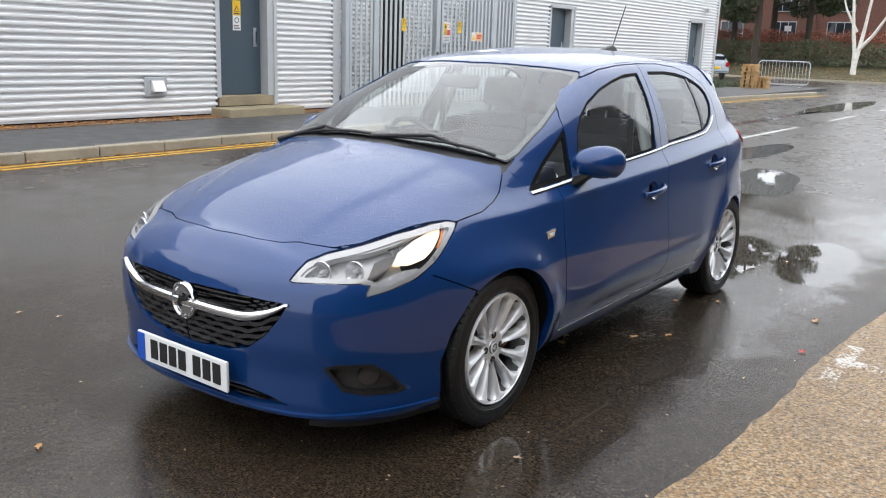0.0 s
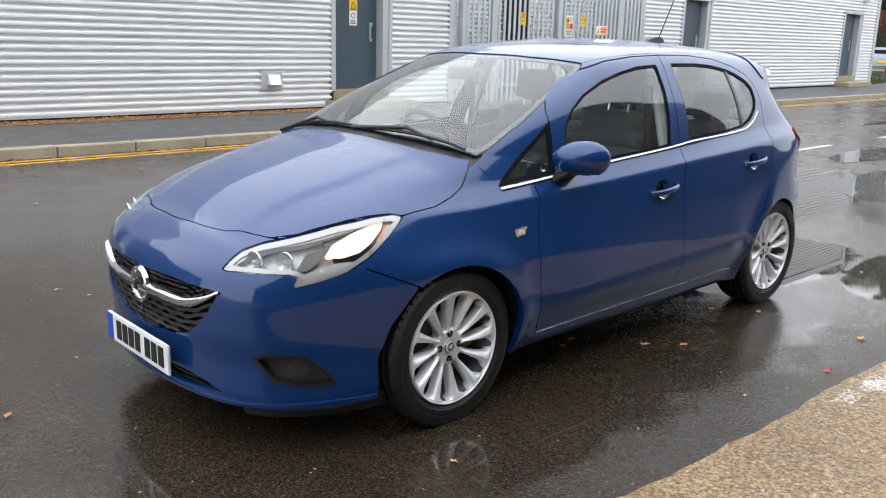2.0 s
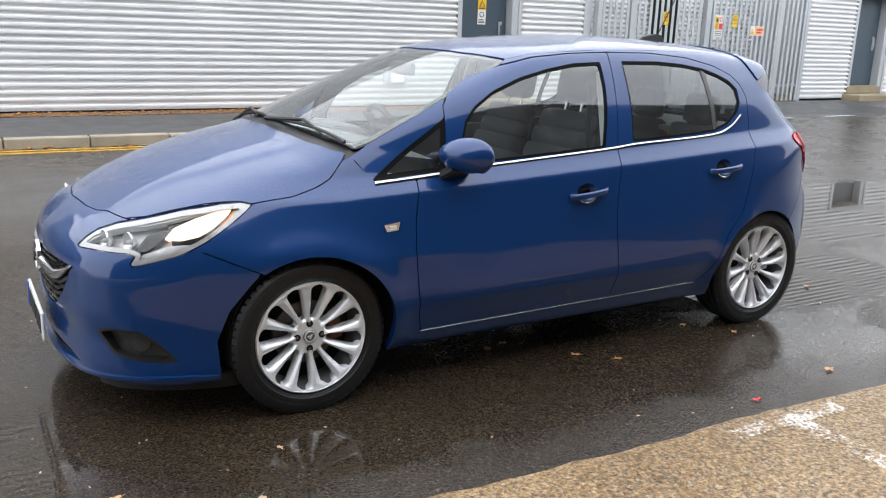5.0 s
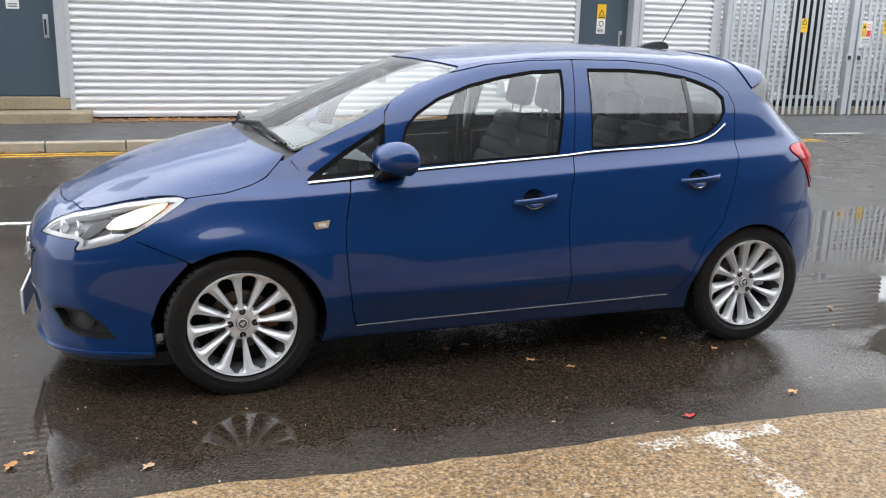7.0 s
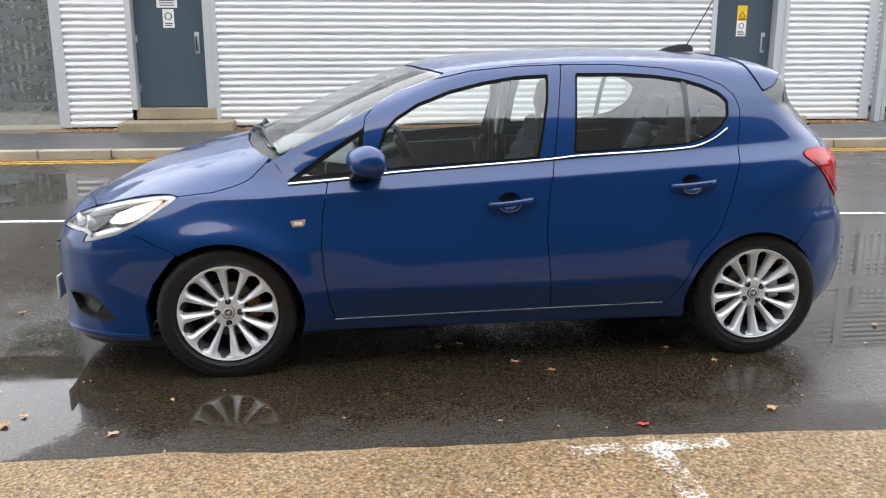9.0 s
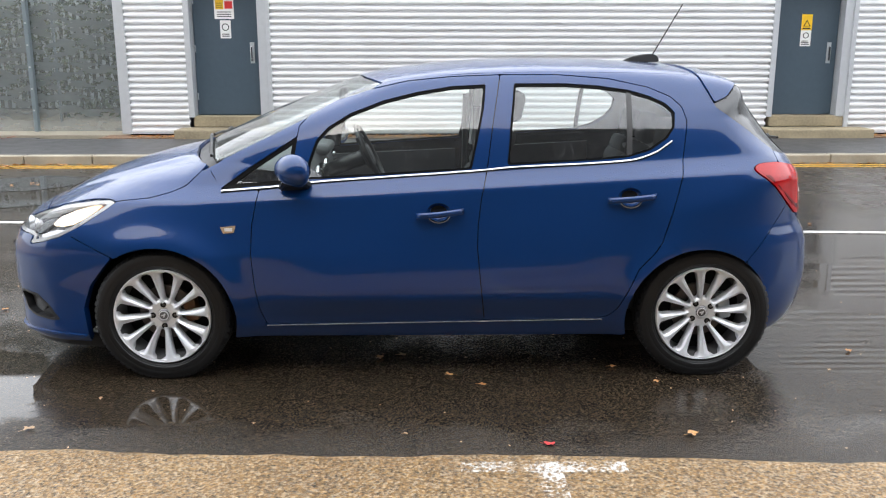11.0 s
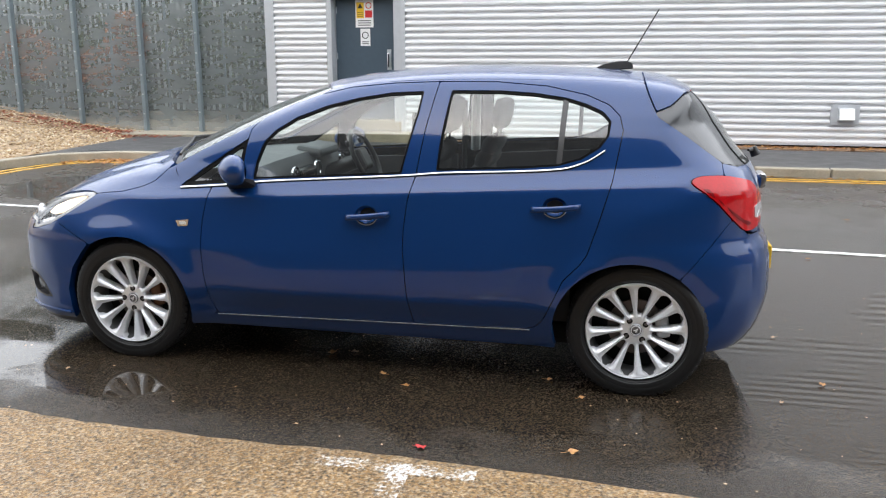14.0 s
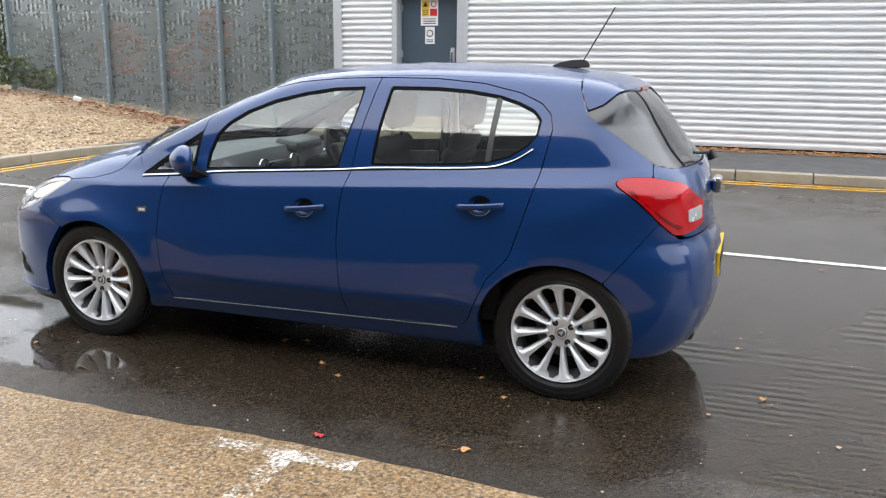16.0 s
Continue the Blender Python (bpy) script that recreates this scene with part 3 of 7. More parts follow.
def warning_sign(w, h, yellow=True, full=False):
    """A small flat sign: a yellow panel with a black triangle over a white panel with bars for its print."""
    root = base("warning_sign", (0, 0, 0), "small yellow and white safety warning sign", "sign", "safety signs")
    box("plate", (-w / 2, -0.004, 0), (w / 2, 0, h), SIGN_WHITE, root)
    if yellow:
        box("yellow_panel", (-w / 2, -0.007, 0.0 if full else h * 0.5), (w / 2, -0.0045, h), SIGN_YELLOW, root)
        bm = bmesh.new()
        add_prism(bm, [(-w * 0.36, h * 0.62), (w * 0.36, h * 0.62), (0, h * 0.62 + w * 0.62)], "y", -0.0095, -0.0075)
        part("triangle", bm, INK, root)
        bm = bmesh.new()
        add_prism(bm, [(-w * 0.24, h * 0.635), (w * 0.24, h * 0.635), (0, h * 0.635 + w * 0.42)], "y", -0.012, -0.0098)
        part("triangle_field", bm, SIGN_YELLOW, root)
        box("print_bar", (-w * 0.36, -0.0095, h * 0.54), (w * 0.36, -0.0075, h * 0.58), INK, root)
    if full:
        box("print_bar", (-w * 0.30, -0.0095, h * 0.30), (w * 0.30, -0.0075, h * 0.34), INK, root)
        return root
    bm = bmesh.new()
    add_lathe(bm, [(w * 0.28, -0.0045), (w * 0.28, -0.008), (w * 0.21, -0.008), (w * 0.21, -0.0045)], (0, 0, h * 0.34), 24)
    part("ring", bm, INK, root)
    for k in range(3):
        box("print_bar", (-w * 0.38, -0.008, h * (0.05 + 0.05 * k)), (w * (0.38 - 0.08 * k), -0.0045, h * (0.075 + 0.05 * k)), INK, root)
    return root


def big_sign(w, h):
    """A white board with two symbols, a yellow and a red field."""
    root = base("safety_board", (0, 0, 0), "white safety board with yellow and red fields", "sign", "safety signs")
    box("plate", (-w / 2, -0.004, 0), (w / 2, 0, h), SIGN_WHITE, root)
    box("yellow_panel", (-w * 0.44, -0.007, h * 0.34), (-w * 0.02, -0.0045, h * 0.92), SIGN_YELLOW, root)
    box("red_panel", (w * 0.04, -0.007, h * 0.36), (w * 0.44, -0.0045, h * 0.62), SIGN_RED, root)
    bm = bmesh.new()
    add_lathe(bm, [(w * 0.17, -0.0045), (w * 0.17, -0.008), (w * 0.125, -0.008), (w * 0.125, -0.0045)], (w * 0.24, 0, h * 0.80), 24)
    part("ring", bm, SIGN_RED, root)
    bm = bmesh.new()
    add_prism(bm, [(-w * 0.38, h * 0.70), (-w * 0.08, h * 0.70), (-w * 0.23, h * 0.88)], "y", -0.0095, -0.0075)
    part("triangle", bm, INK, root)
    for k in range(3):
        box("print_bar", (-w * 0.40, -0.0095, h * (0.40 + 0.07 * k)), (-w * 0.06, -0.0075, h * (0.42 + 0.07 * k)), INK, root)
        box("print_bar", (-w * 0.36, -0.008, h * (0.07 + 0.08 * k)), (w * 0.36, -0.0045, h * (0.10 + 0.08 * k)), INK, root)
    return root


def prohibition_sign(w, h):
    root = base("notice", (0, 0, 0), "small white notice with a black ring symbol", "sign", "safety signs")
    box("plate", (-w / 2, -0.004, 0), (w / 2, 0, h), SIGN_WHITE, root)
    bm = bmesh.new()
    add_lathe(bm, [(w * 0.34, -0.0045), (w * 0.34, -0.008), (w * 0.26, -0.008), (w * 0.26, -0.0045)], (0, 0, h * 0.62), 24)
    part("ring", bm, INK, root)
    for k in range(2):
        box("print_bar", (-w * 0.34, -0.008, h * (0.1 + 0.11 * k)), (w * 0.34, -0.0045, h * (0.15 + 0.11 * k)), INK, root)
    return root


def board(x, y, z, kind):
    if kind == "tall":
        s = warning_sign(0.17, 0.50)
        s.location = (x, y, z)
    else:
        s = big_sign(0.31, 0.44)
        s.location = (x, y, z)
        n = prohibition_sign(0.17, 0.28)
        n.location = (x + 0.01, y, z - 0.30)


steel_door("door_1", *doors[0], (-0.02, 1.52, "board"), "closed slate-grey steel door with safety board")
steel_door("door_2", *doors[1], (0.0, 1.10, "tall"), "closed slate-grey steel door with yellow warning sign")
steel_door("door_3", *doors[2], (-0.35, 1.10, "tall"), "closed slate-grey steel door beyond the gate")
steel_door("door_4", *doors[3], (-0.35, 1.10, "tall"), "closed slate-grey steel door near the building corner")


def wall_vent(x, z):
    v = base("wall_vent", (x, WALL_Y, z), "pale grey louvred wall vent with drip hood", "vent", "wall vents")
    box("backplate", (-0.20, -0.045, -0.15), (0.20, 0.02, 0.15), FLASHING, v, bevel=0.008)
    box("frame", (-0.11, -0.075, -0.10), (0.13, -0.045, 0.10), FLASHING, v, bevel=0.006)
    bm = bmesh.new()
    add_prism(bm, [(-0.075, 0.09), (-0.15, -0.07), (-0.11, -0.075), (-0.075, -0.06)], "x", -0.09, 0.12)
    part("hood", bm, SIGN_WHITE, v, "white drip hood")


wall_vent(4.27, 0.66)
wall_vent(21.0, 0.66)


# ---- palisade gate and its recess ----
recess = tagged(base("wall_recess", (0, 0, 0), "corrugated steel wall behind the palisade gate", "building"), kind="structure")
corrugated("cladding_sheet", 8.3, 14.6, 0.3, 5.0, recess, y=10.7)
box("inner_wall", (8.3, 10.8, 0.0), (14.6, 11.0, 5.2), DOOR_PAINT, recess)
# opening drawn as a near-black sheet that carries its shade
box("dark_opening", (11.1, 10.6, 0.2), (11.85, 10.67, 2.6), VOID, recess)
box("side_wall", (8.42, WALL_Y + 0.6, 0), (8.5, 10.7, 3.2), FLASHING, recess)
box("side_wall", (14.4, WALL_Y + 0.6, 0), (14.45, 10.7, 3.2), FLASHING, recess)

GATE_Y = 9.3
gate = base("palisade_gate", (11.4, GATE_Y, 0.15), "tall galvanised steel palisade gate, closed", "gate")
bm = bmesh.new()
add_prism(bm, [(-0.034, 0), (0.034, 0), (0.034, 2.75), (0.018, 2.83), (0, 2.88), (-0.018, 2.83), (-0.034, 2.75)], "y", -0.012, 0.0)
pale_me = bpy.data.meshes.new("pale")
bm.to_mesh(pale_me)
bm.free()
pale_me.materials.append(GALV)
for k in range(40):
    x = 8.62 + k * 0.148
    if any(abs(x - c) < 0.08 for c in (8.5, 9.35, 11.35, 11.55, 13.6, 14.5)):
        continue
    ob = new("pale", pale_me)
    ob.parent = gate
    ob.location = (x - 11.4, -0.03, 0.02)
for zr in (0.32, 2.35):
    for a, b in ((8.5, 9.3), (9.42, 11.38), (11.52, 13.55), (13.65, 14.45)):
        box("rail", (a - 11.4, 0.0, zr), (b - 11.4, 0.05, zr + 0.06), GALV, gate, bevel=0.004)
for xp, r in ((8.52, 0.05), (9.36, 0.075), (11.36, 0.035), (11.54, 0.035), (13.6, 0.075), (14.48, 0.05)):
    box("post", (xp - r - 11.4, -0.05, 0.0), (xp + r - 11.4, 0.08, 3.1), GALV, gate, bevel=0.006)
for xl in (11.27, 11.50):
    lock = box("lock_box", (xl - 11.4, -0.075, 1.02), (xl + 0.14 - 11.4, -0.05, 1.18), GALV, gate, bevel=0.004)
    box("bolt_hole", (xl + 0.035 - 11.4, -0.082, 1.06), (xl + 0.105 - 11.4, -0.0755, 1.14), VOID, lock)
box("wall_base", (8.35, GATE_Y + 0.09, 0.12), (14.5, GATE_Y + 0.25, 0.30), STONE, recess)
for xs, zs, kind in ((10.2, 1.70, "a"), (11.69, 1.50, "b"), (12.16, 1.71, "a"), (12.86, 1.55, "c")):
    if kind == "a":
        s = warning_sign(0.15, 0.25, full=True)
    elif kind == "b":
        s = big_sign(0.25, 0.44)
    else:
        s = base("gate_notice", (0, 0, 0), "white and orange danger notice on the gate", "sign", "safety signs")
        box("plate", (-0.22, -0.004, 0), (0.22, 0, 0.20), SIGN_WHITE, s)
        box("orange_panel", (-0.06, -0.007, 0.012), (0.21, -0.0045, 0.188), SIGN_ORANGE, s)
        bm = bmesh.new()
        add_prism(bm, [(-0.205, 0.03), (-0.075, 0.03), (-0.14, 0.155)], "y", -0.007, -0.0045)
        part("triangle", bm, SIGN_YELLOW, s)
        box("print_bar", (-0.02, -0.0095, 0.11), (0.17, -0.0075, 0.145), SIGN_RED, s)
        box("print_bar", (-0.02, -0.0095, 0.055), (0.14, -0.0075, 0.09), SIGN_RED, s)
    s.location = (xs, GATE_Y - 0.05, zs)

# ---- the side that the camera never faces: a dark warehouse and an added low wall ----
back = tagged(base("wall_warehouse", (0, 0, 0), "plain dark warehouse wall opposite the steel building", "building"), kind="structure")
DARK_CLAD = plain("dark_brown_grey_cladding", (0.024, 0.026, 0.030), 0.6, 0.0, 0.2, 3)
bm = bmesh.new()
prev = None
for i in range(481):
    x = -18 + i * 0.1
    y = 8.6 + 0.03 * max(-1, min(1, 2 * math.sin(2 * math.pi * x / 0.4)))
    col = [bm.verts.new((x, y, 0)), bm.verts.new((x, y, 8.7))]
    if prev:
        bm.faces.new((prev[0], col[0], col[1], prev[1]))
    prev = col
part("cladding_sheet", bm, DARK_CLAD, back)
box("parapet", (-18, 8.55, 8.7), (30, 9.2, 8.9), DARK_CLAD, back)
back.matrix_basis = pose(0, 0, 0, 0, 0, 180)
# unseen wall, added dark and low for the car's flank and windows to reflect
low_wall = tagged(base("wall_reflected", (0, 0, 0), "unseen low dark stand-in wall reflected in the car", "wall"), kind="structure")
box("wall_face", (18.1, -9.0, 0), (78, -8.6, 3.0), DARK_CLAD, low_wall)
box("coping", (18.1, -9.06, 3.0), (78, -8.54, 3.08), DARK_CLAD, low_wall)


# ---- the car: its outer skin as one smooth body ----
import collections


def table(pairs):
    """A smooth curve through (u, v) pairs, by monotone cubic pieces."""
    u = np.array([p[0] for p in pairs], float)
    v = np.array([p[1] for p in pairs], float)
    h, d = np.diff(u), np.diff(v) / np.diff(u)
    m = np.zeros_like(v)
    m[0], m[-1] = d[0], d[-1]
    for i in range(1, len(v) - 1):
        if d[i - 1] * d[i] > 0:
            w1, w2 = 2 * h[i] + h[i - 1], h[i] + 2 * h[i - 1]
            m[i] = (w1 + w2) / (w1 / d[i - 1] + w2 / d[i])

    def value(q):
        q = np.clip(np.asarray(q, float), u[0], u[-1])
        i = np.clip(np.searchsorted(u, q) - 1, 0, len(u) - 2)
        t = (q - u[i]) / h[i]
        return ((2 * t**3 - 3 * t**2 + 1) * v[i] + (t**3 - 2 * t**2 + t) * h[i] * m[i]
                + (3 * t**2 - 2 * t**3) * v[i + 1] + (t**3 - t**2) * h[i] * m[i + 1])
    return value


def smax(a, b, k):
    return 0.5 * (a + b + np.sqrt((a - b) ** 2 + k * k))


def ease(t):
    t = np.clip(t, 0, 1)
    return t * t * (3 - 2 * t)


def smin(a, b, k):
    return 0.5 * (a + b - np.sqrt((a - b) ** 2 + k * k))


FLANK_LOW = table([(.12, .70), (.17, .745), (.21, .772), (.26, .795), (.31, .808), (.36, .822), (.42, .833), (.50, .8385), (.6, .8395), (.7, .838), (.8, .8345),
                   (.886, .831), (1.2, .815), (1.5, .80)])
SHOULDER = table([(.5, 1.2), (.80, .905), (.886, .832), (.92, .803), (.957, .775), (1.0, .745), (1.5, .40)])
FLANK_TOP = table([(.5, .92), (.90, .795), (.957, .7755), (1.05, .7505), (1.12, .7275), (1.2, .692), (1.28, .649), (1.35, .61), (1.42, .568), (1.5, .50)])


def FLANK(z):
    """Half the width at a height: door, sharp shoulder crest, sloping ledge, window band."""
    return smin(FLANK_LOW(z), smax(SHOULDER(z), FLANK_TOP(z), .003), .004)


NOSE = table([(.10, -1.93), (.15, -2.04), (.19, -2.10), (.24, -2.11), (.32, -2.11), (.45, -2.125), (.55, -2.125), (.62, -2.11), (.67, -2.085),
              (.71, -2.05), (.75, -2.01), (.80, -1.95), (.86, -1.87), (1.0, -1.65)])
NOSE_PLAN = table([(0, 0), (.15, .006), (.3, .024), (.42, .052), (.52, .088), (.6, .14), (.67, .22), (.72, .305), (.76, .40), (.80, .54), (.83, .68), (.86, 1.0)])
TAIL = table([(.14, 1.66), (.2, 1.78), (.26, 1.835), (.34, 1.87), (.45, 1.89), (.58, 1.885), (.66, 1.865), (.72, 1.835), (.80, 1.825), (.9, 1.815), (1.0, 1.780),
              (1.05, 1.735), (1.1, 1.692), (1.2, 1.622), (1.3, 1.53), (1.34, 1.48), (1.38, 1.425), (1.5, 1.30)])
TAIL_PLAN = table([(0, 0), (.2, .008), (.35, .024), (.48, .048), (.58, .082), (.66, .135), (.72, .205), (.78, .32), (.82, .46), (.86, .75)])
HOOD = table([(-2.1, .66), (-2.02, .725), (-1.93, .778), (-1.8, .845), (-1.65, .908), (-1.5, .955), (-1.35, .994), (-1.2, 1.022), (-1.05, 1.035), (-.8, 1.0), (-.4, .8), (2, .5)])
ROOF = table([(-.7, 1.30), (-.5, 1.362), (-.36, 1.397), (-.2, 1.422), (0, 1.444), (.25, 1.461), (.5, 1.467), (.8, 1.461), (1.1, 1.446), (1.3, 1.424), (1.45, 1.398), (1.65, 1.36), (1.8, 1.33)])


SCREEN = table([(-1.6, .78), (-1.3, .985), (-1.1, 1.085), (-.9, 1.178), (-.7, 1.265), (-.5, 1.343), (-.36, 1.395), (-.2, 1.452), (.2, 1.585), (2, 2.1)])


CREASE = table([(-2.1, .33), (-1.9, .365), (-1.72, .385), (-1.48, .44), (-1.12, .45), (-.9, .45)])


def hood_height(x, a):
    z = HOOD(x) - 0.19 * a * a - 0.35 * np.clip(a - .55, 0, 1) ** 2
    # two raised creases run back from the bonnet's leading edge
    fold = CREASE(x) - a
    return z + 0.010 / (1 + np.exp(-np.clip(fold / 0.012, -40, 40))) * np.clip((x + 2.0) / .25, 0, 1) * np.clip((-1.02 - x) / .1, 0, 1)


def cabin_height(x, a):
    screen = SCREEN(x) - 0.25 * a * a
    return smin(screen, ROOF(x) - 0.13 * a * a, 0.02)


def half_width(x, z):
    rise = 0.055 * np.clip(x, -1.1, 1.6) * np.clip((1.38 - z) / 0.38, 0, 1) * np.clip((z - .3) / .4, 0, 1)
    w = FLANK(z - rise)
    up = np.clip((z - .6) / .4, 0, 1)
    w = w - up * np.where(x < .1, .075 * ((x - .1) / 1.1) ** 2, .048 * ((x - .1) / 1.2) ** 2)
    for hx in (-1.255, 1.255):
        r = np.hypot(x - hx, z - .30)
        w = w + 0.022 * np.exp(-((r - .345) / .075) ** 2) * (z > .1)
    # the doors lean in from their lower edge up to the crest
    w = w + .036 * np.clip((.886 - z + rise) / .44, 0, 1) * np.clip((z - .24) / .16, 0, 1) ** 1.5 * ease((x + 1.0) / .55) * ease((1.25 - x) / .6)
    w = w + .03 * np.exp(-((x - 1.3) / .35) ** 2 - ((z - .78) / .17) ** 2)
    return w


def body(x, y, z):
    """Below nought inside the car's outer skin."""
    a = np.abs(y)
    side = a - half_width(x, z)
    top = z - smax(hood_height(x, a), cabin_height(x, a), 0.015)
    front = NOSE(z) + NOSE_PLAN(a) - x
    # the tail is rounder in plan at the glass and squares off at the roof's trailing edge
    rear = x - TAIL(z) + TAIL_PLAN(a) * (1 + 1.1 * np.clip((z - .93) / .27, 0, 1)) * (1 - .8 * np.clip((z - 1.20) / .14, 0, 1) ** 1.5)
    f = smax(side, top, 0.055)
    f = smax(f, front, 0.035)
    return smax(f, rear, 0.03)


def outer(origin, way, far, near=0.0):
    """The first skin point along each ray, walking inward from `far` down to `near`. origin, way: (..., 3) arrays."""
    o, w = np.asarray(origin, float), np.asarray(way, float)
    def at(s):
        return body(*(np.moveaxis(o + w * s[..., None], -1, 0)))
    shape = np.broadcast(o[..., 0], w[..., 0]).shape
    hi = np.full(shape, far)
    lo = np.full(shape, near)
    best = np.full(shape, far)
    found = np.zeros(shape, bool)
    last = np.full(shape, far)
    for s in np.linspace(far, near, 42)[1:]:
        sv = np.full(shape, s)
        hit = (at(sv) < 0) & ~found
        lo = np.where(hit, s, lo)
        hi = np.where(hit, last, hi)
        found |= hit
        last = np.where(found, last, s)
    for _ in range(16):
        mid = .5 * (lo + hi)
        inside = at(mid) < 0
        lo, hi = np.where(inside, mid, lo), np.where(inside, hi, mid)
    s = .5 * (lo + hi)
    return o + w * s[..., None], found


def slope(p):
    """Outward unit normals of the skin at the points p."""
    e = 1e-3
    g = np.stack([body(p[..., 0] + (e if i == 0 else 0), p[..., 1] + (e if i == 1 else 0), p[..., 2] + (e if i == 2 else 0))
                  - body(p[..., 0] - (e if i == 0 else 0), p[..., 1] - (e if i == 1 else 0), p[..., 2] - (e if i == 2 else 0)) for i in range(3)], -1)
    return g / np.maximum(np.linalg.norm(g, axis=-1, keepdims=True), 1e-9)


def poly(pts):
    """Signed distance to a closed outline, above nought inside."""
    q = np.array(pts, float)

    def value(u, v):
        best = np.full(np.shape(u), 1e9)
        inside = np.zeros(np.shape(u), bool)
        for (ax, ay), (bx, by) in zip(q, np.roll(q, -1, 0)):
            dx, dy = bx - ax, by - ay
            t = np.clip(((u - ax) * dx + (v - ay) * dy) / (dx * dx + dy * dy + 1e-12), 0, 1)
            best = np.minimum(best, np.hypot(u - ax - t * dx, v - ay - t * dy))
            if ay != by:
                cross = (ay > v) != (by > v)
                inside ^= cross & (u < (bx - ax) * (v - ay) / (by - ay) + ax)
        return np.where(inside, best, -best)
    return value


def rounded(pts, n=4):
    """The outline with its corners eased by n rounds of corner cutting."""
    q = np.array(pts, float)
    for _ in range(n):
        r = np.roll(q, -1, 0)
        q = np.stack([q * 0.8 + r * 0.2, q * 0.2 + r * 0.8], 1).reshape(-1, 2)
    return q


class Grid:
    """Points on the skin on a regular net of rays."""

    def __init__(self, origin, way, far, near=0.0):
        self.p, ok = outer(origin, way, far, near)
        self.n = slope(self.p)
        self.x, self.y, self.z = self.p[..., 0], self.p[..., 1], self.p[..., 2]
        self.a = np.abs(self.y)
        self.bad = ~ok
        self.s = np.arctan2(self.a, -(self.x + 1.35)) * 0.75   # round the nose
        self.r = np.arctan2(self.a, self.x - 1.10) * 0.75      # round the tail


def ring_grid(x0, x1, a0, a1, step):
    x = np.arange(x0, x1 + step, step)
    al = np.radians(np.arange(a0, a1, step * 75))
    X, A = np.meshgrid(x, al, indexing="ij")
    o = np.stack([X, 0 * X, 0 * X + 0.72], -1)
    return Grid(o, np.stack([0 * X, -np.cos(A), np.sin(A)], -1), 1.15, 0.1)


def top_grid(x0, x1, y1, step):
    X, Y = np.meshgrid(np.arange(x0, x1 + step, step), np.arange(-y1, y1 + step, step), indexing="ij")
    return Grid(np.stack([X, Y, 0 * X + 0.3], -1), np.stack([0 * X, 0 * X, 0 * X + 1], -1), 1.3)


def ball_grid(cx, cz, sign, th, lo, hi, step):
    T, E = np.meshgrid(np.radians(np.arange(-th, th + 0.01, step)), np.radians(np.arange(lo, hi, step)), indexing="ij")
    w = np.stack([sign * np.cos(T) * np.cos(E), -np.sin(T) * np.cos(E), np.sin(E)], -1)
    return Grid(np.broadcast_to(np.array([cx, 0, cz]), w.shape), w, 1.5)


def cut(grid, sd, inset=0.0):
    """The part of the net where sd is above nought, its edge cut clean. Returns points, faces and outward normals."""
    sd = np.where(grid.bad, -1.0, sd)
    n, m = sd.shape
    pts, nrm = grid.p - grid.n * inset, grid.n
    keep = sd > 0
    index = -np.ones((n, m), int)
    verts, norms, faces, made = [], [], [], {}
    def vert(i, j):
        if index[i, j] < 0:
            index[i, j] = len(verts)
            verts.append(pts[i, j])
            norms.append(nrm[i, j])
        return index[i, j]
    def mid(a, b):
        key = (a, b) if a < b else (b, a)
        if key not in made:
            t = sd[a] / (sd[a] - sd[b])
            made[key] = len(verts)
            verts.append(pts[a] + (pts[b] - pts[a]) * t)
            norms.append(nrm[a] + (nrm[b] - nrm[a]) * t)
        return made[key]
    count = keep[:-1, :-1].astype(int) + keep[1:, :-1] + keep[1:, 1:] + keep[:-1, 1:]
    for i, j in zip(*np.nonzero(count)):
        ring = ((i, j), (i + 1, j), (i + 1, j + 1), (i, j + 1))
        if count[i, j] == 4:
            faces.append([vert(*c) for c in ring])
            continue
        f = []
        for a, b in zip(ring, ring[1:] + ring[:1]):
            if keep[a]:
                f.append(vert(*a))
            if keep[a] != keep[b]:
                f.append(mid(a, b))
        if len(f) > 2:
            faces.append(f)
    return np.array(verts), faces, np.array(norms)


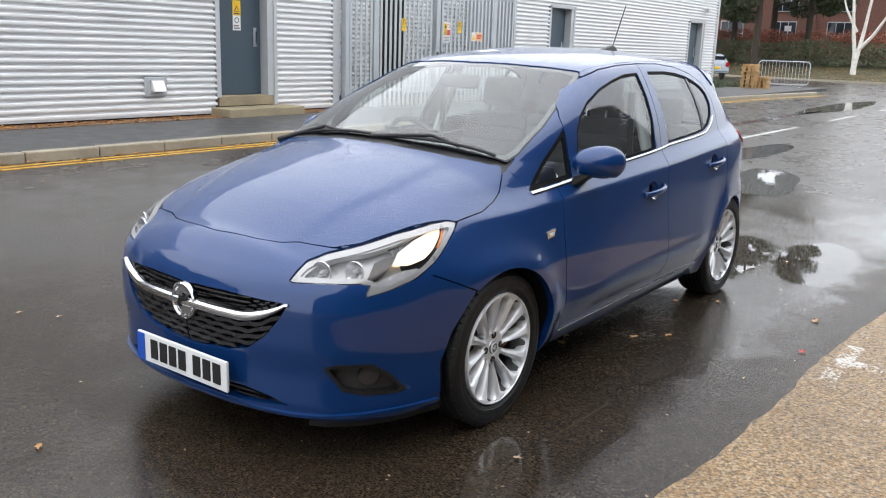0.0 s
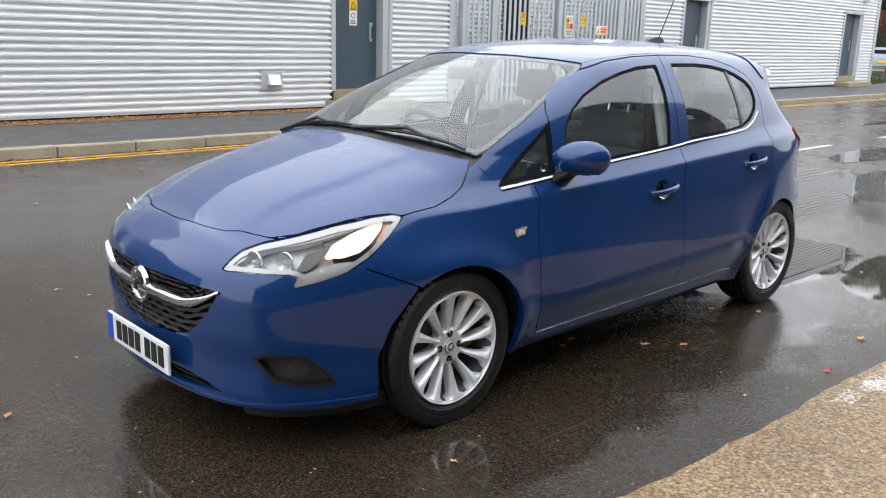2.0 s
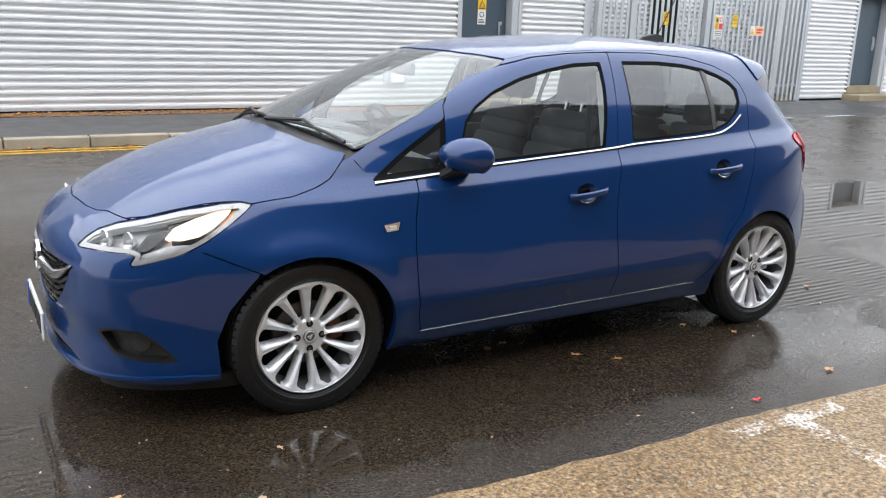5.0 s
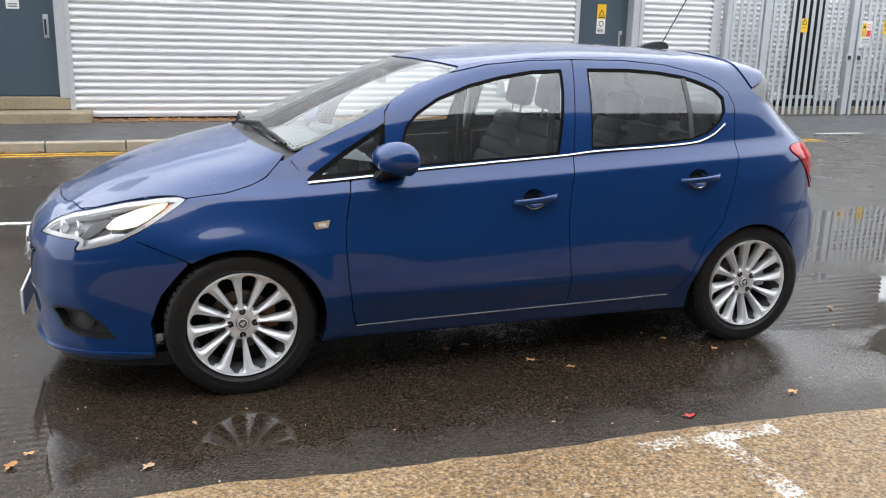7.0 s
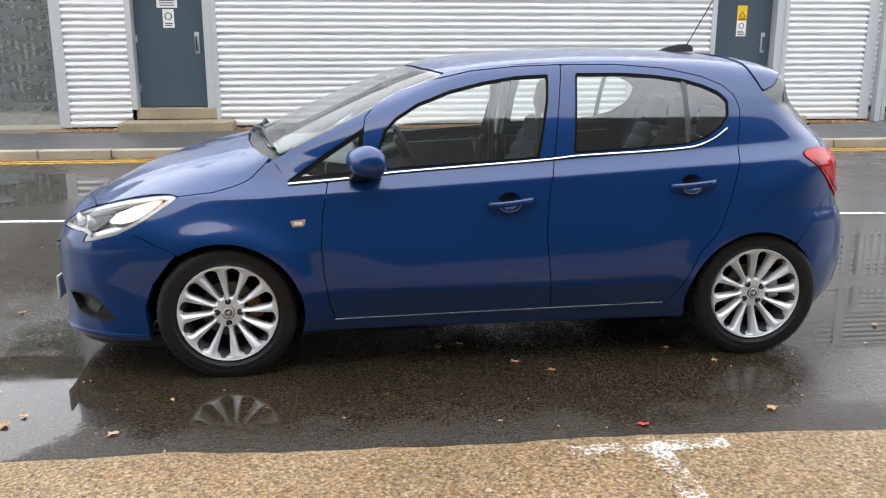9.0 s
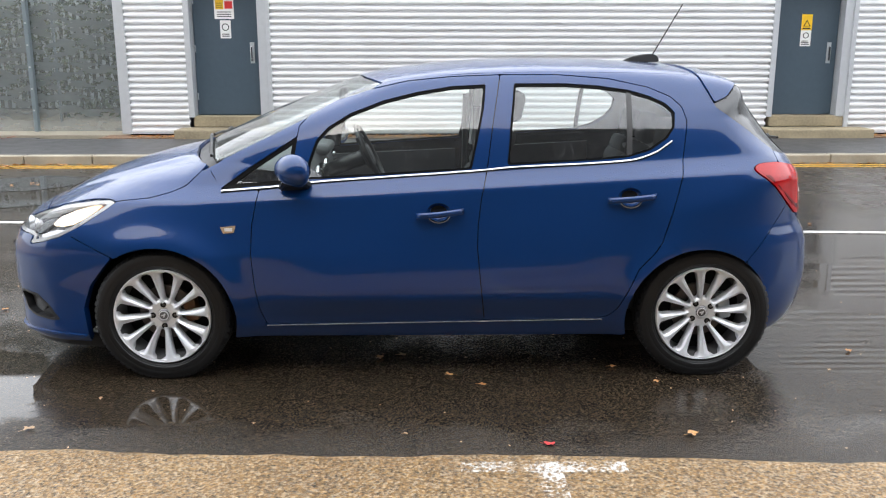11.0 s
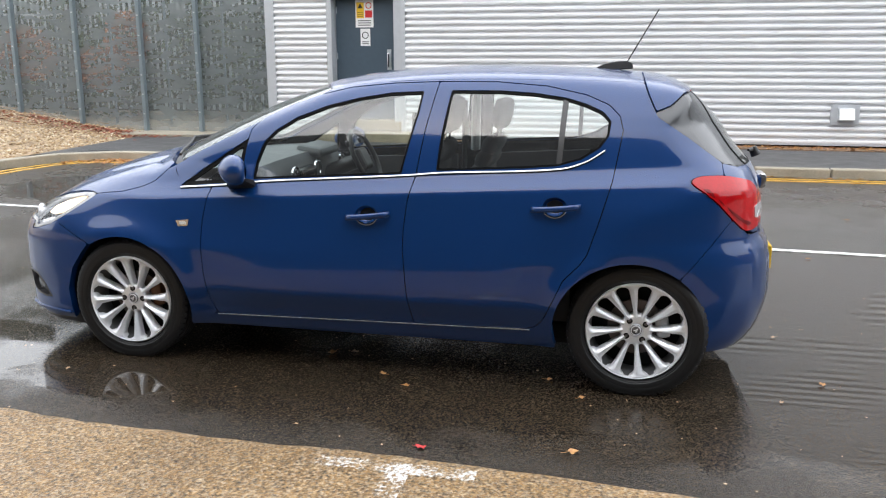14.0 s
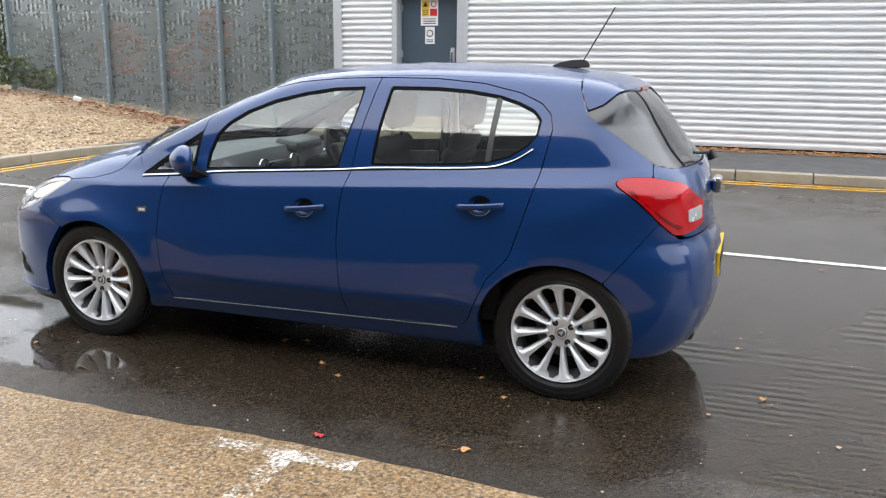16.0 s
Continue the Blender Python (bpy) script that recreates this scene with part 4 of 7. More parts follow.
def panel(name, grid, sd, material, parent, inset=0.0, flange=0.012, mirror=False, label="", only=None):
    """A skin panel with its edges turned inward; mirror also makes the one across the car."""
    verts, faces, norms = cut(grid, sd if only is None else np.where(only, sd, -1.0), inset)
    if not len(verts):
        return None
    norms = norms / np.maximum(np.linalg.norm(norms, axis=1, keepdims=True), 1e-9)
    f = faces[len(faces) // 2]
    flip = np.dot(np.cross(verts[f[1]] - verts[f[0]], verts[f[2]] - verts[f[0]]), norms[f[0]]) < 0
    if flip:
        faces = [q[::-1] for q in faces]
    if flange:
        seen = {}
        for q in faces:
            for a, b in zip(q, q[1:] + q[:1]):
                seen[(a, b)] = True
        rim = [(a, b) for a, b in seen if (b, a) not in seen]
        ids = sorted({v for e in rim for v in e})
        top = {v: len(verts) + k for k, v in enumerate(ids)}
        low = {v: len(verts) + len(ids) + k for k, v in enumerate(ids)}
        verts = np.concatenate([verts, verts[ids], verts[ids] - norms[ids] * flange])
        faces = faces + [[top[b], top[a], low[a], low[b]] for a, b in rim]
    if name in ("slat", "headlamp_rim"):
        lead = list(range(len(verts)))
        def root(v):
            while lead[v] != v:
                lead[v] = lead[lead[v]]
                v = lead[v]
            return v
        heal = {}
        for v, p in enumerate(verts):
            k = tuple(np.round(p, 5))
            lead[root(v)] = root(heal.setdefault(k, v))
        for q in faces:
            for v in q[1:]:
                lead[root(v)] = root(q[0])
        islands = collections.defaultdict(list)
        for q in faces:
            islands[root(q[0])].append(q)
        for own in islands.values():
            ids = sorted({v for q in own for v in q})
            if len(own) < 6:
                continue
            put = {v: k for k, v in enumerate(ids)}
            me = bpy.data.meshes.new(name)
            me.from_pydata([tuple(verts[v]) for v in ids], [], [[put[v] for v in q] for q in own])
            me.shade_smooth()
            link_mesh(name, me, material, parent, label)
        return None
    out = None
    for side in ((1, -1) if mirror else (1,)):
        me = bpy.data.meshes.new(name)
        me.from_pydata([(x, y * side, z) for x, y, z in verts], [], faces if side > 0 else [q[::-1] for q in faces])
        me.shade_smooth()
        ob = link_mesh(name, me, material, parent, label)
        out = out or ob
    return out


def away(*fields):
    return np.minimum.reduce([np.asarray(f) for f in fields])


car = base("car", (0, 0, 0), "wet blue five-door hatchback parked on the road with headlamps lit", "car")
SIDE = ring_grid(-1.78, 1.78, -40, 78, 0.0095)
TOP = top_grid(-2.05, 1.30, 0.76, 0.011)
FRONT = ball_grid(-1.35, 0.45, -1, 100, -27, 40, 0.62)
REAR = ball_grid(1.10, 0.75, 1, 104, -48, 84, 0.75)
GAP = 0.0022

# outlines in side view (x, z)
fd_top = [(-.655, .905), (-.641, .95), (-.629, 1.078), (-.615, 1.164), (-.57, 1.213), (-.456, 1.275), (-.302, 1.324), (-.122, 1.364), (.085, 1.384), (.308, 1.392)]
b_line = [(.308, 1.392), (.268, 1.175), (.24, .979), (.212, .859), (.197, .736), (.195, .633), (.21, .471), (.232, .282)]
fd_front = [(-.773, .264), (-.797, .335), (-.817, .476), (-.827, .612), (-.82, .739), (-.79, .889)]
rd_back = [(.579, 1.392), (.813, 1.374), (.993, 1.336), (1.094, 1.294), (1.142, 1.249), (1.16, 1.187), (1.15, 1.125), (1.125, .977), (1.098, .881), (1.07, .784),
           (1.029, .656), (1.0, .613), (.928, .537), (.885, .44), (.84, .341), (.805, .303), (.741, .285)]
DOOR_F = poly(fd_top + b_line[1:] + fd_front)
DOOR_R = poly(b_line[:1] + rd_back + b_line[:0:-1])
WIN_F = poly([(-.573, .937), (-.566, 1.005), (-.53, 1.103), (-.479, 1.157), (-.378, 1.218), (-.225, 1.275), (-.07, 1.312), (.085, 1.337), (.235, 1.344), (.225, 1.25), (.198, 1.126), (.166, .984)])
WIN_R = poly([(.375, 1.349), (.603, 1.349), (.759, 1.339), (.901, 1.319), (.99, 1.294), (1.065, 1.262), (1.102, 1.224), (1.095, 1.162), (1.059, 1.113), (.98, 1.063), (.876, 1.034), (.721, 1.022), (.337, 1.003), (.353, 1.175)])
WIN_T = poly([(-.959, .893), (-.832, .981), (-.627, 1.112), (-.643, 1.017), (-.658, .918)])
# outlines in plan (x, distance from the middle)
HOOD_P = poly([(-1.975, -.3), (-1.975, 0), (-1.955, .2), (-1.93, .3), (-1.898, .365), (-1.881, .429), (-1.862, .492), (-1.80, .56), (-1.683, .62), (-1.552, .669), (-1.486, .695), (-1.453, .717),
               (-1.3, .724), (-1.206, .709), (-1.135, .69), (-1.075, .66), (-1.045, .635), (-1.08, .60), (-1.14, .45), (-1.18, .25), (-1.195, 0), (-1.195, -.3)])
SCREEN_P = poly([(-.385, -.3), (-.385, 0), (-.37, .13), (-.338, .3), (-.278, .46), (-.243, .528), (-.30, .552), (-.45, .585), (-.73, .634), (-.94, .645), (-1.01, .635), (-1.07, .5), (-1.115, .3), (-1.135, 0), (-1.135, -.3)])
ROOF_P = poly([(-.379, -.3), (-.379, 0), (-.364, .13), (-.332, .3), (-.272, .46), (-.235, .53), (0, .545), (.4, .545), (.8, .53), (1.1, .505), (1.243, .484), (1.229, .13), (1.228, 0), (1.228, -.3)])
COWL_P = poly([(-1.30, -.3), (-1.30, .2), (-1.2, .5), (-1.06, .66), (-.97, .65), (-1.0, .60), (-1.05, .5), (-1.10, .3), (-1.12, 0), (-1.12, -.3)])
# outlines round the nose (angle in degrees, z)
def nose(pts):
    return poly([(math.radians(t) * 0.75, z) for t, z in pts])
LAMP_N = nose([(33.4, .666), (34.9, .695), (37, .723), (42.3, .748), (51.7, .776), (61.8, .808), (73.2, .831), (79, .836), (82, .828), (79.3, .801), (75.9, .769), (69.9, .714), (63.6, .668),
               (56.9, .64), (51.5, .623), (51.4, .636), (52.4, .66), (50.4, .667), (40, .667), (34.5, .663)])
GRILLE_N = nose([(-40, .598), (0, .598), (15.2, .602), (33.6, .593), (31.5, .539), (27.7, .47), (22.8, .416), (15.3, .386), (4.1, .372), (-40, .372)])
LOWER_N = nose([(-40, .262), (15.4, .265), (21.3, .264), (28.2, .25), (34, .222), (24, .212), (13.2, .205), (-40, .205)])
FOG_N = nose([(41.5, .378), (45.3, .392), (53.0, .386), (57.2, .345), (62, .272), (58.0, .266), (50.6, .272), (46, .292)])
ARCH_F = lambda g: 1 - np.hypot((g.x + 1.262) / .352, (g.z - .30) / .335)
ARCH_R = lambda g: 1 - np.hypot((g.x - 1.222) / .340, (g.z - .30) / .322)
SEAM_F = poly([(-2.4, .16), (-1.60, .17), (-1.615, .34), (-1.572, .452), (-1.495, .547), (-1.456, .588), (-1.65, .674), (-1.66, .95), (-2.4, .95)])
HATCH = poly([(1.231, 1.6), (1.231, 1.43), (1.245, 1.387), (1.262, 1.341), (1.306, 1.247), (1.45, 1.152), (1.589, 1.052), (1.60, .985), (1.62, .90), (1.70, .74), (2.2, .70), (2.2, 1.6)])
BUMP_R = poly([(1.648, .82), (1.583, .74), (1.481, .614), (1.42, .545), (1.36, .45), (1.36, .20), (2.3, .1), (2.3, .70), (1.72, .735)])
TAIL_LAMP = poly(rounded([(1.443, .977), (1.49, 1.0), (1.60, .998), (1.716, .968), (1.76, .92), (1.80, .86), (1.80, .77), (1.74, .752), (1.70, .752), (1.646, .805), (1.55, .908)], 2))
SIDE_ALL = poly([(-1.05, 1.0), (-.97, .885), (-.76, .885), (-.74, .262), (-.93, .262), (-.93, .195), (.87, .195), (.9, .2), (1.36, .2), (1.36, .45), (1.42, .545), (1.481, .614), (1.583, .74), (1.65, .82), (1.60, .985), (1.589, 1.05), (1.45, 1.15),
                 (1.306, 1.245), (1.26, 1.34), (1.243, 1.387), (1.229, 1.6), (-.3, 1.6), (-1.05, 1.05)])

g = SIDE
hood_s, lamp_s = HOOD_P(g.x, g.a), LAMP_N(g.s, g.z)
fender_p = poly([(-1.76, .66), (-1.65, .674), (-1.456, .588), (-1.40, .50), (-1.3, .3), (-.97, .235), (-.775, .262), (-.797, .335), (-.817, .476), (-.827, .612), (-.82, .739), (-.79, .888),
                 (-.962, .886), (-1.02, .955), (-1.05, 1.05), (-1.5, .95), (-1.76, .85)])
fender = away(fender_p(g.x, g.z) - GAP, -hood_s - GAP, -lamp_s - GAP, -ARCH_F(g) * .35, -COWL_P(g.x, g.a))
panel("front_wing", g, fender, PAINT, car, mirror=True, flange=.03)
door_f, win_f = DOOR_F(g.x, g.z), WIN_F(g.x, g.z)
door_r, win_r = DOOR_R(g.x, g.z), WIN_R(g.x, g.z)
win_t = WIN_T(g.x, g.z)
HANDLES = ((-.079, .782, .131, .804), (.778, .848, .995, .866))
def cup(g, h):
    return (np.hypot((g.x - (h[0] + h[2]) / 2 + .005) / .054, (g.z - (h[1] + h[3]) / 2 - .002) / .043) - 1) * .045
front_door = panel("front_door", g, away(door_f - GAP, -win_f - .005, cup(g, HANDLES[0])), PAINT, car, mirror=True)
rear_door = panel("rear_door", g, away(door_r - GAP, -win_r - .005, cup(g, HANDLES[1])), PAINT, car, mirror=True)
screen_s, roof_s = SCREEN_P(g.x, g.a), ROOF_P(g.x, g.a)
frame_s = away(SIDE_ALL(g.x, g.z) - GAP * .5, -door_f - GAP, -door_r - GAP, -win_t - .005, -screen_s - .004, -np.where(g.z > 1.2, roof_s, -1) - .001, -ARCH_F(g) * .35, -ARCH_R(g) * .33, -TAIL_LAMP(g.x, g.z) - GAP,
               -np.where(g.z > .8, hood_s, -1) - GAP, -np.where(g.z > .9, COWL_P(g.x, g.a), -1))
panel("side_frame", g, frame_s, PAINT, car, mirror=True, flange=.025)
for nm, w, inner_w in (("front_window", win_f, .0055), ("rear_window", win_r, .0055), ("front_quarter_window", win_t, .013)):
    panel("window_seal", g, away(w + .0055, inner_w - w), SEAL, car, inset=.004, mirror=True, flange=.01)
    pane = w - inner_w + .001
    if nm == "rear_window":
        bar = np.abs(g.x - (.895 + .05 * (g.z - 1.2))) - .0125
        panel("window_divider", g, away(w - .002, -bar), GREY_PLASTIC, car, inset=.004, mirror=True, flange=.008)
        pane = away(pane, bar)
    panel(nm, g, pane, GLASS, car, inset=.008, mirror=True, flange=0.0)
# bright strip under the side windows and along the sill: ribbons laid on the skin
def skin_ys(x, z):
    x, z = np.broadcast_arrays(np.asarray(x, float), np.asarray(z, float))
    p, _ = outer(np.stack([x, 0 * x, z], -1), np.array([0, -1.0, 0]), 1.1)
    return -p[..., 1]


def skin_y(x, z):
    return float(skin_ys(x, z))


def ribbon(name, pts, half, proud, material, label=""):
    u = np.array([p[0] for p in pts])
    v = np.array([p[1] for p in pts])
    xs = np.linspace(u[0], u[-1], 90)
    zs = table(pts)(xs)
    low, high = skin_ys(xs, zs - half), skin_ys(xs, zs + half)
    for sgn in (1, -1):
        bm = bmesh.new()
        rings = []
        for x, z, a, b in zip(xs, zs, low, high):
            rings.append([bm.verts.new(q) for q in ((x, -(a - .004) * sgn, z - half), (x, -(a + proud) * sgn, z - half * .7), (x, -(b + proud) * sgn, z + half * .7), (x, -(b - .004) * sgn, z + half))])
        for p, q in zip(rings, rings[1:]):
            for k in range(3):
                bm.faces.new((p[k], p[k + 1], q[k + 1], q[k]))
        bmesh.ops.recalc_face_normals(bm, faces=bm.faces)
        part(name, bm, material, car, label, 60)


ribbon("window_strip", [(-.966, .881), (-.653, .909), (-.552, .922), (-.2, .949), (.235, .979), (.337, .989), (.747, 1.008), (.90, 1.020), (1.005, 1.052), (1.085, 1.102)], .0033, .005, ALLOY, "bright window strip")
ribbon("strip_seal", [(-.966, .8745), (-.653, .9025), (-.552, .9155), (-.2, .9425), (.235, .9725), (.337, .9825), (.747, 1.0015), (.90, 1.0135), (1.005, 1.0455), (1.085, 1.0955)], .0024, .003, SEAL)
ribbon("sill_strip", [(-.775, .258), (0, .272), (.78, .283)], .0022, .005, ALLOY)
# black shell added close behind the panels in place of the shade in their gaps
panel("gap_shade_shell", g, away(np.maximum.reduce([SIDE_ALL(g.x, g.z), door_f, door_r, fender_p(g.x, g.z)]) - .01, -win_f - .004, -win_r - .004, -win_t, -screen_s - .008, -ARCH_F(g) * .35, -ARCH_R(g) * .33, -TAIL_LAMP(g.x, g.z)), TRIM, car, inset=.022, mirror=True, flange=0.0)

g = TOP
hood_t = HOOD_P(g.x, g.a)
panel("bonnet", g, hood_t - GAP, PAINT, car, flange=.02)
panel("roof", g, ROOF_P(g.x, g.a) - .001, PAINT, car, flange=.02)
panel("windscreen", g, SCREEN_P(g.x, g.a) - .002, SCREEN_GLASS, car, inset=.004, flange=0.0)
panel("windscreen_seal", g, away(SCREEN_P(g.x, g.a) + .003, .022 - SCREEN_P(g.x, g.a)), TRIM, car, inset=.006, flange=.01)
panel("cowl", g, away(COWL_P(g.x, g.a), -hood_t - .002), PLASTIC, car, inset=.018, flange=.02)
panel("headlining", g, away(ROOF_P(g.x, g.a) - .02), LINING, car, inset=.03, flange=0.0)

g = FRONT
lamp_n, grille_n, low_n, fog_n = LAMP_N(g.s, g.z), GRILLE_N(g.s, g.z), LOWER_N(g.s, g.z), FOG_N(g.s, g.z)
bumper = away(SEAM_F(g.x, g.z) - GAP, -HOOD_P(g.x, g.a) - GAP, -lamp_n - GAP, -grille_n, -low_n, -fog_n, g.z - .165)
panel("front_bumper", g, bumper, PAINT, car, flange=.035)
# near-black sheets carry the shade behind the grille openings
panel("grille_backing", g, grille_n + .01, VOID, car, inset=.05, flange=0.0)
panel("lower_grille", g, low_n + .01, VOID, car, inset=.04, flange=0.0)
for sgn in (1, -1):
    bm = bmesh.new()
    rows = []
    for k in range(25):
        th = math.radians(38 + 40 * k / 24)
        p, _ = outer(np.array([-1.35, 0, .205]), np.array([-math.cos(th), -math.sin(th), 0]), 1.2)
        out = np.array([math.cos(th), math.sin(th), 0])
        q = p + out * .035
        rows.append([bm.verts.new((v[0], v[1] * sgn, z)) for v, z in ((q, .20), (q + out * .006, .140), (q + out * .030, .136), (q + out * .035, .20))])
    for u, v in zip(rows, rows[1:]):
        for j in range(3):
            bm.faces.new((u[j], u[j + 1], v[j + 1], v[j]))
    bmesh.ops.recalc_face_normals(bm, faces=bm.faces)
    part("chin_spoiler", bm, PLASTIC, car, "", 50)
# grille slats: straight above the bright bar, scalloped below it
deg = np.degrees(g.s / 0.75) * np.sign(g.y)
bar_mid = .524 + .066 * np.clip((np.abs(deg) - 19) / 14, 0, 1) ** 2
for k in range(4):
    zk = bar_mid + .022 + k * .0145
    for half in (g.y < 0, g.y >= 0):
        panel("slat", g, away(.0036 - np.abs(g.z - zk), grille_n - .003), GRILLE, car, inset=.010, flange=.02, only=half)
for k in range(6):
    wave = np.clip(np.abs(((deg + (3.2 if k % 2 else 0)) / 6.4) % 1 - .5) * 4 - .5, 0, 1) * .005
    zk = bar_mid - .028 - k * .0225 - wave
    for half in (g.y < 0, g.y >= 0):
        panel("slat", g, away(.0072 - np.abs(g.z - zk), grille_n - .003), GRILLE, car, inset=.008, flange=.03, only=half)
# bright bar: a rounded moulding that swings up to the lamps
bm = bmesh.new()
rows = []
for k in range(81):
    th = 33.6 * (k / 40 - 1)
    mid = .524 + .066 * min(1, max(0, (abs(th) - 19) / 14)) ** 2
    half = .019 - .013 * min(1, max(0, (abs(th) - 25) / 8.6)) ** 1.5
    a = math.radians(th)
    way = np.array([-math.cos(a), -math.sin(a), 0])
    ring = []
    for q in range(9):
        c = math.radians(-90 + 22.5 * q)
        z = mid + half * math.sin(c)
        p, _ = outer(np.array([-1.35, 0, z]), way, 1.2)
        p = p + way * (-.012 + .024 * math.cos(c) ** .7)
        ring.append(bm.verts.new(tuple(p)))
    rows.append(ring)
for u, v in zip(rows, rows[1:]):
    for q in range(8):
        bm.faces.new((u[q], u[q + 1], v[q + 1], v[q]))
bmesh.ops.recalc_face_normals(bm, faces=bm.faces)
part("grille_bar", bm, CHROME, car, "chrome grille bar", 60)
for k in range(2):
    panel("slat", g, away(.004 - np.abs(g.z - (.225 + .02 * k)), low_n - .002), PLASTIC, car, inset=.012, flange=.02)
panel("lip", g, away(.006 - np.abs(g.z - (.196 + .012 * np.clip((g.a - .45) / .3, 0, 1))), SEAM_F(g.x, g.z) - .01), PAINT, car, inset=-.012, flange=.03)

bm = bmesh.new()
add_lathe(bm, [(0.0, -.002), (.052, -.002), (.055, .004), (.062, .007), (.068, .003), (.070, -.010), (.0, -.012)], (0, 0, 0), 40)
bmesh.ops.transform(bm, matrix=pose(-2.125, 0, .528, 0, 8, 90), verts=bm.verts)
emblem = part("emblem", bm, CHROME, car, "round chrome emblem", 40)
bm = bmesh.new()
add_box(bm, (.012, .02, .05), (-2.131, .012, .528), (20, 0, 0), .004)
add_box(bm, (.012, .05, .018), (-2.131, -.008, .535), (-25, 0, 0), .004)
part("emblem_mark", bm, PLASTIC, emblem)

plate = box("front_plate", (-2.150, -.262, .248), (-2.138, .262, .362), SIGN_WHITE, car, "white number plate with dark bars", .004)
box("plate_band", (-2.154, .215, .252), (-2.1505, .258, .358), plain("blue_plate_band", (0.01, 0.08, 0.45), 0.4), plate)
for k in range(7):
    y = .175 - k * .056 - (.028 if k > 3 else 0)
    box("plate_bar", (-2.154, y - .040, .270), (-2.1505, y, .345), INK, plate)

# headlamps: clear lens over a dark housing with bright reflectors
GLOW = Mat("lit_lamp", (0.9, 0.85, 0.75), 0.3)
GLOW.b.inputs["Emission Color"].default_value = (1.0, 0.74, 0.46, 1)
GLOW.b.inputs["Emission Strength"].default_value = 0.6
HOUSING = plain("lamp_housing", (0.40, 0.40, 0.40), 0.3, 0.3)
# orange fringe of the running lamp's glow, put into a panel's colour
AMBER = plain("amber_glow_paint", (0.75, 0.22, 0.03), 0.2)
REFLECTOR = plain("lamp_reflector", (0.78, 0.78, 0.79), 0.25, 0.55, 0.2, 90)
for sgn in (1, -1):
    side = (g.y * sgn) < 0
    panel("headlamp_lens", g, lamp_n - .001, LAMP_GLASS, car, only=side, flange=0.0, label="clear headlamp lens")
    panel("headlamp_housing", g, lamp_n + .004, HOUSING, car, inset=.045, flange=0.0, only=side)
    panel("lamp_surround", g, away(lamp_n - .0022, .017 - lamp_n), HOUSING, car, inset=.004, only=side, flange=.004, label="pale grey lamp surround")
    panel("headlamp_rim", g, away(lamp_n - .0005, .0024 - lamp_n), TRIM, car, inset=.004, only=side, flange=.01)
    for nm, outline, mat, depth in (
            ("lamp_bezel", [(34.0, .670), (35.1, .694), (37.2, .721), (42.4, .746), (51.8, .774), (61.9, .806), (73.2, .829), (78, .833), (75, .823), (68, .808), (60, .780), (52, .756), (45, .741), (40, .720), (37.0, .690), (36, .669)], PALE_BEZEL, .010),
            ("running_lamp", [(58.5, .722), (60.5, .762), (66, .794), (72, .816), (76, .822), (74.5, .798), (71, .760), (67.5, .732), (63, .718)], GLOW.m, .016),
            ("amber_glow_edge", [(76.2, .818), (77.6, .822), (76, .795), (73, .762), (71.6, .754), (74.8, .792)], AMBER, .018),
            ("indicator", [(53, .632), (57, .648), (62, .672), (66.5, .706), (61, .702), (57, .686), (53.5, .668)], REFLECTOR, .020),
            ("lamp_divider", [(51.5, .674), (54, .735), (58, .752), (60, .750), (57.5, .712), (54.5, .680)], TRIM, .014),
            ("lamp_end", [(78, .830), (80.8, .829), (76, .773), (70, .720), (69, .726), (74.2, .772)], PALE_BEZEL, .016)):
        panel(nm, g, nose(outline)(g.s, g.z), mat, car, inset=depth, only=side, flange=.02)
    # reflector bowls with a bulb in each
    for th, z, r in ((40.5, .705, .040), (48.5, .711, .036)):
        gap = np.abs(g.s - math.radians(th) * .75) + np.abs(g.z - z) + np.where(side & ~g.bad, 0, 9)
        i = np.unravel_index(np.argmin(gap), gap.shape)
        at, n = Vector(g.p[i]), Vector(g.n[i])
        face = Vector((-1, n.y * .55, .05)).normalized()
        m = Matrix.Translation(at - n * .016) @ face.to_track_quat("-Y", "Z").to_matrix().to_4x4()
        bm = bmesh.new()
        add_lathe(bm, [(.004, .034), (r * .45, .028), (r * .75, .016), (r * .95, .002), (r, 0), (r * 1.04, .004)], steps=36)
        bmesh.ops.transform(bm, matrix=m, verts=bm.verts)
        bowl = part("reflector", bm, REFLECTOR, car, "bright reflector bowl", 60)
        bm = bmesh.new()
        add_lathe(bm, [(.0, -.004), (.006, -.001), (.009, .006), (.009, .03)], steps=16)
        bmesh.ops.transform(bm, matrix=m, verts=bm.verts)
        part("bulb", bm, PALE_BEZEL, bowl, "", 60)
    # fog lamp recess
    panel("fog_recess", g, fog_n + .006, GREY_PLASTIC, car, inset=.035, only=side, flange=0.0)
    panel("fog_frame", g, away(fog_n, .011 - fog_n), PLASTIC, car, inset=-.001, only=side, flange=.05)
    d = np.hypot((g.s - math.radians(52.5) * .75), g.z - .335)
    panel("fog_lamp", g, .034 - d, GREY_PLASTIC, car, inset=.02, only=side, flange=.02)
    panel("fog_lens", g, .036 - d, LAMP_GLASS, car, inset=.012, only=side, flange=.02)
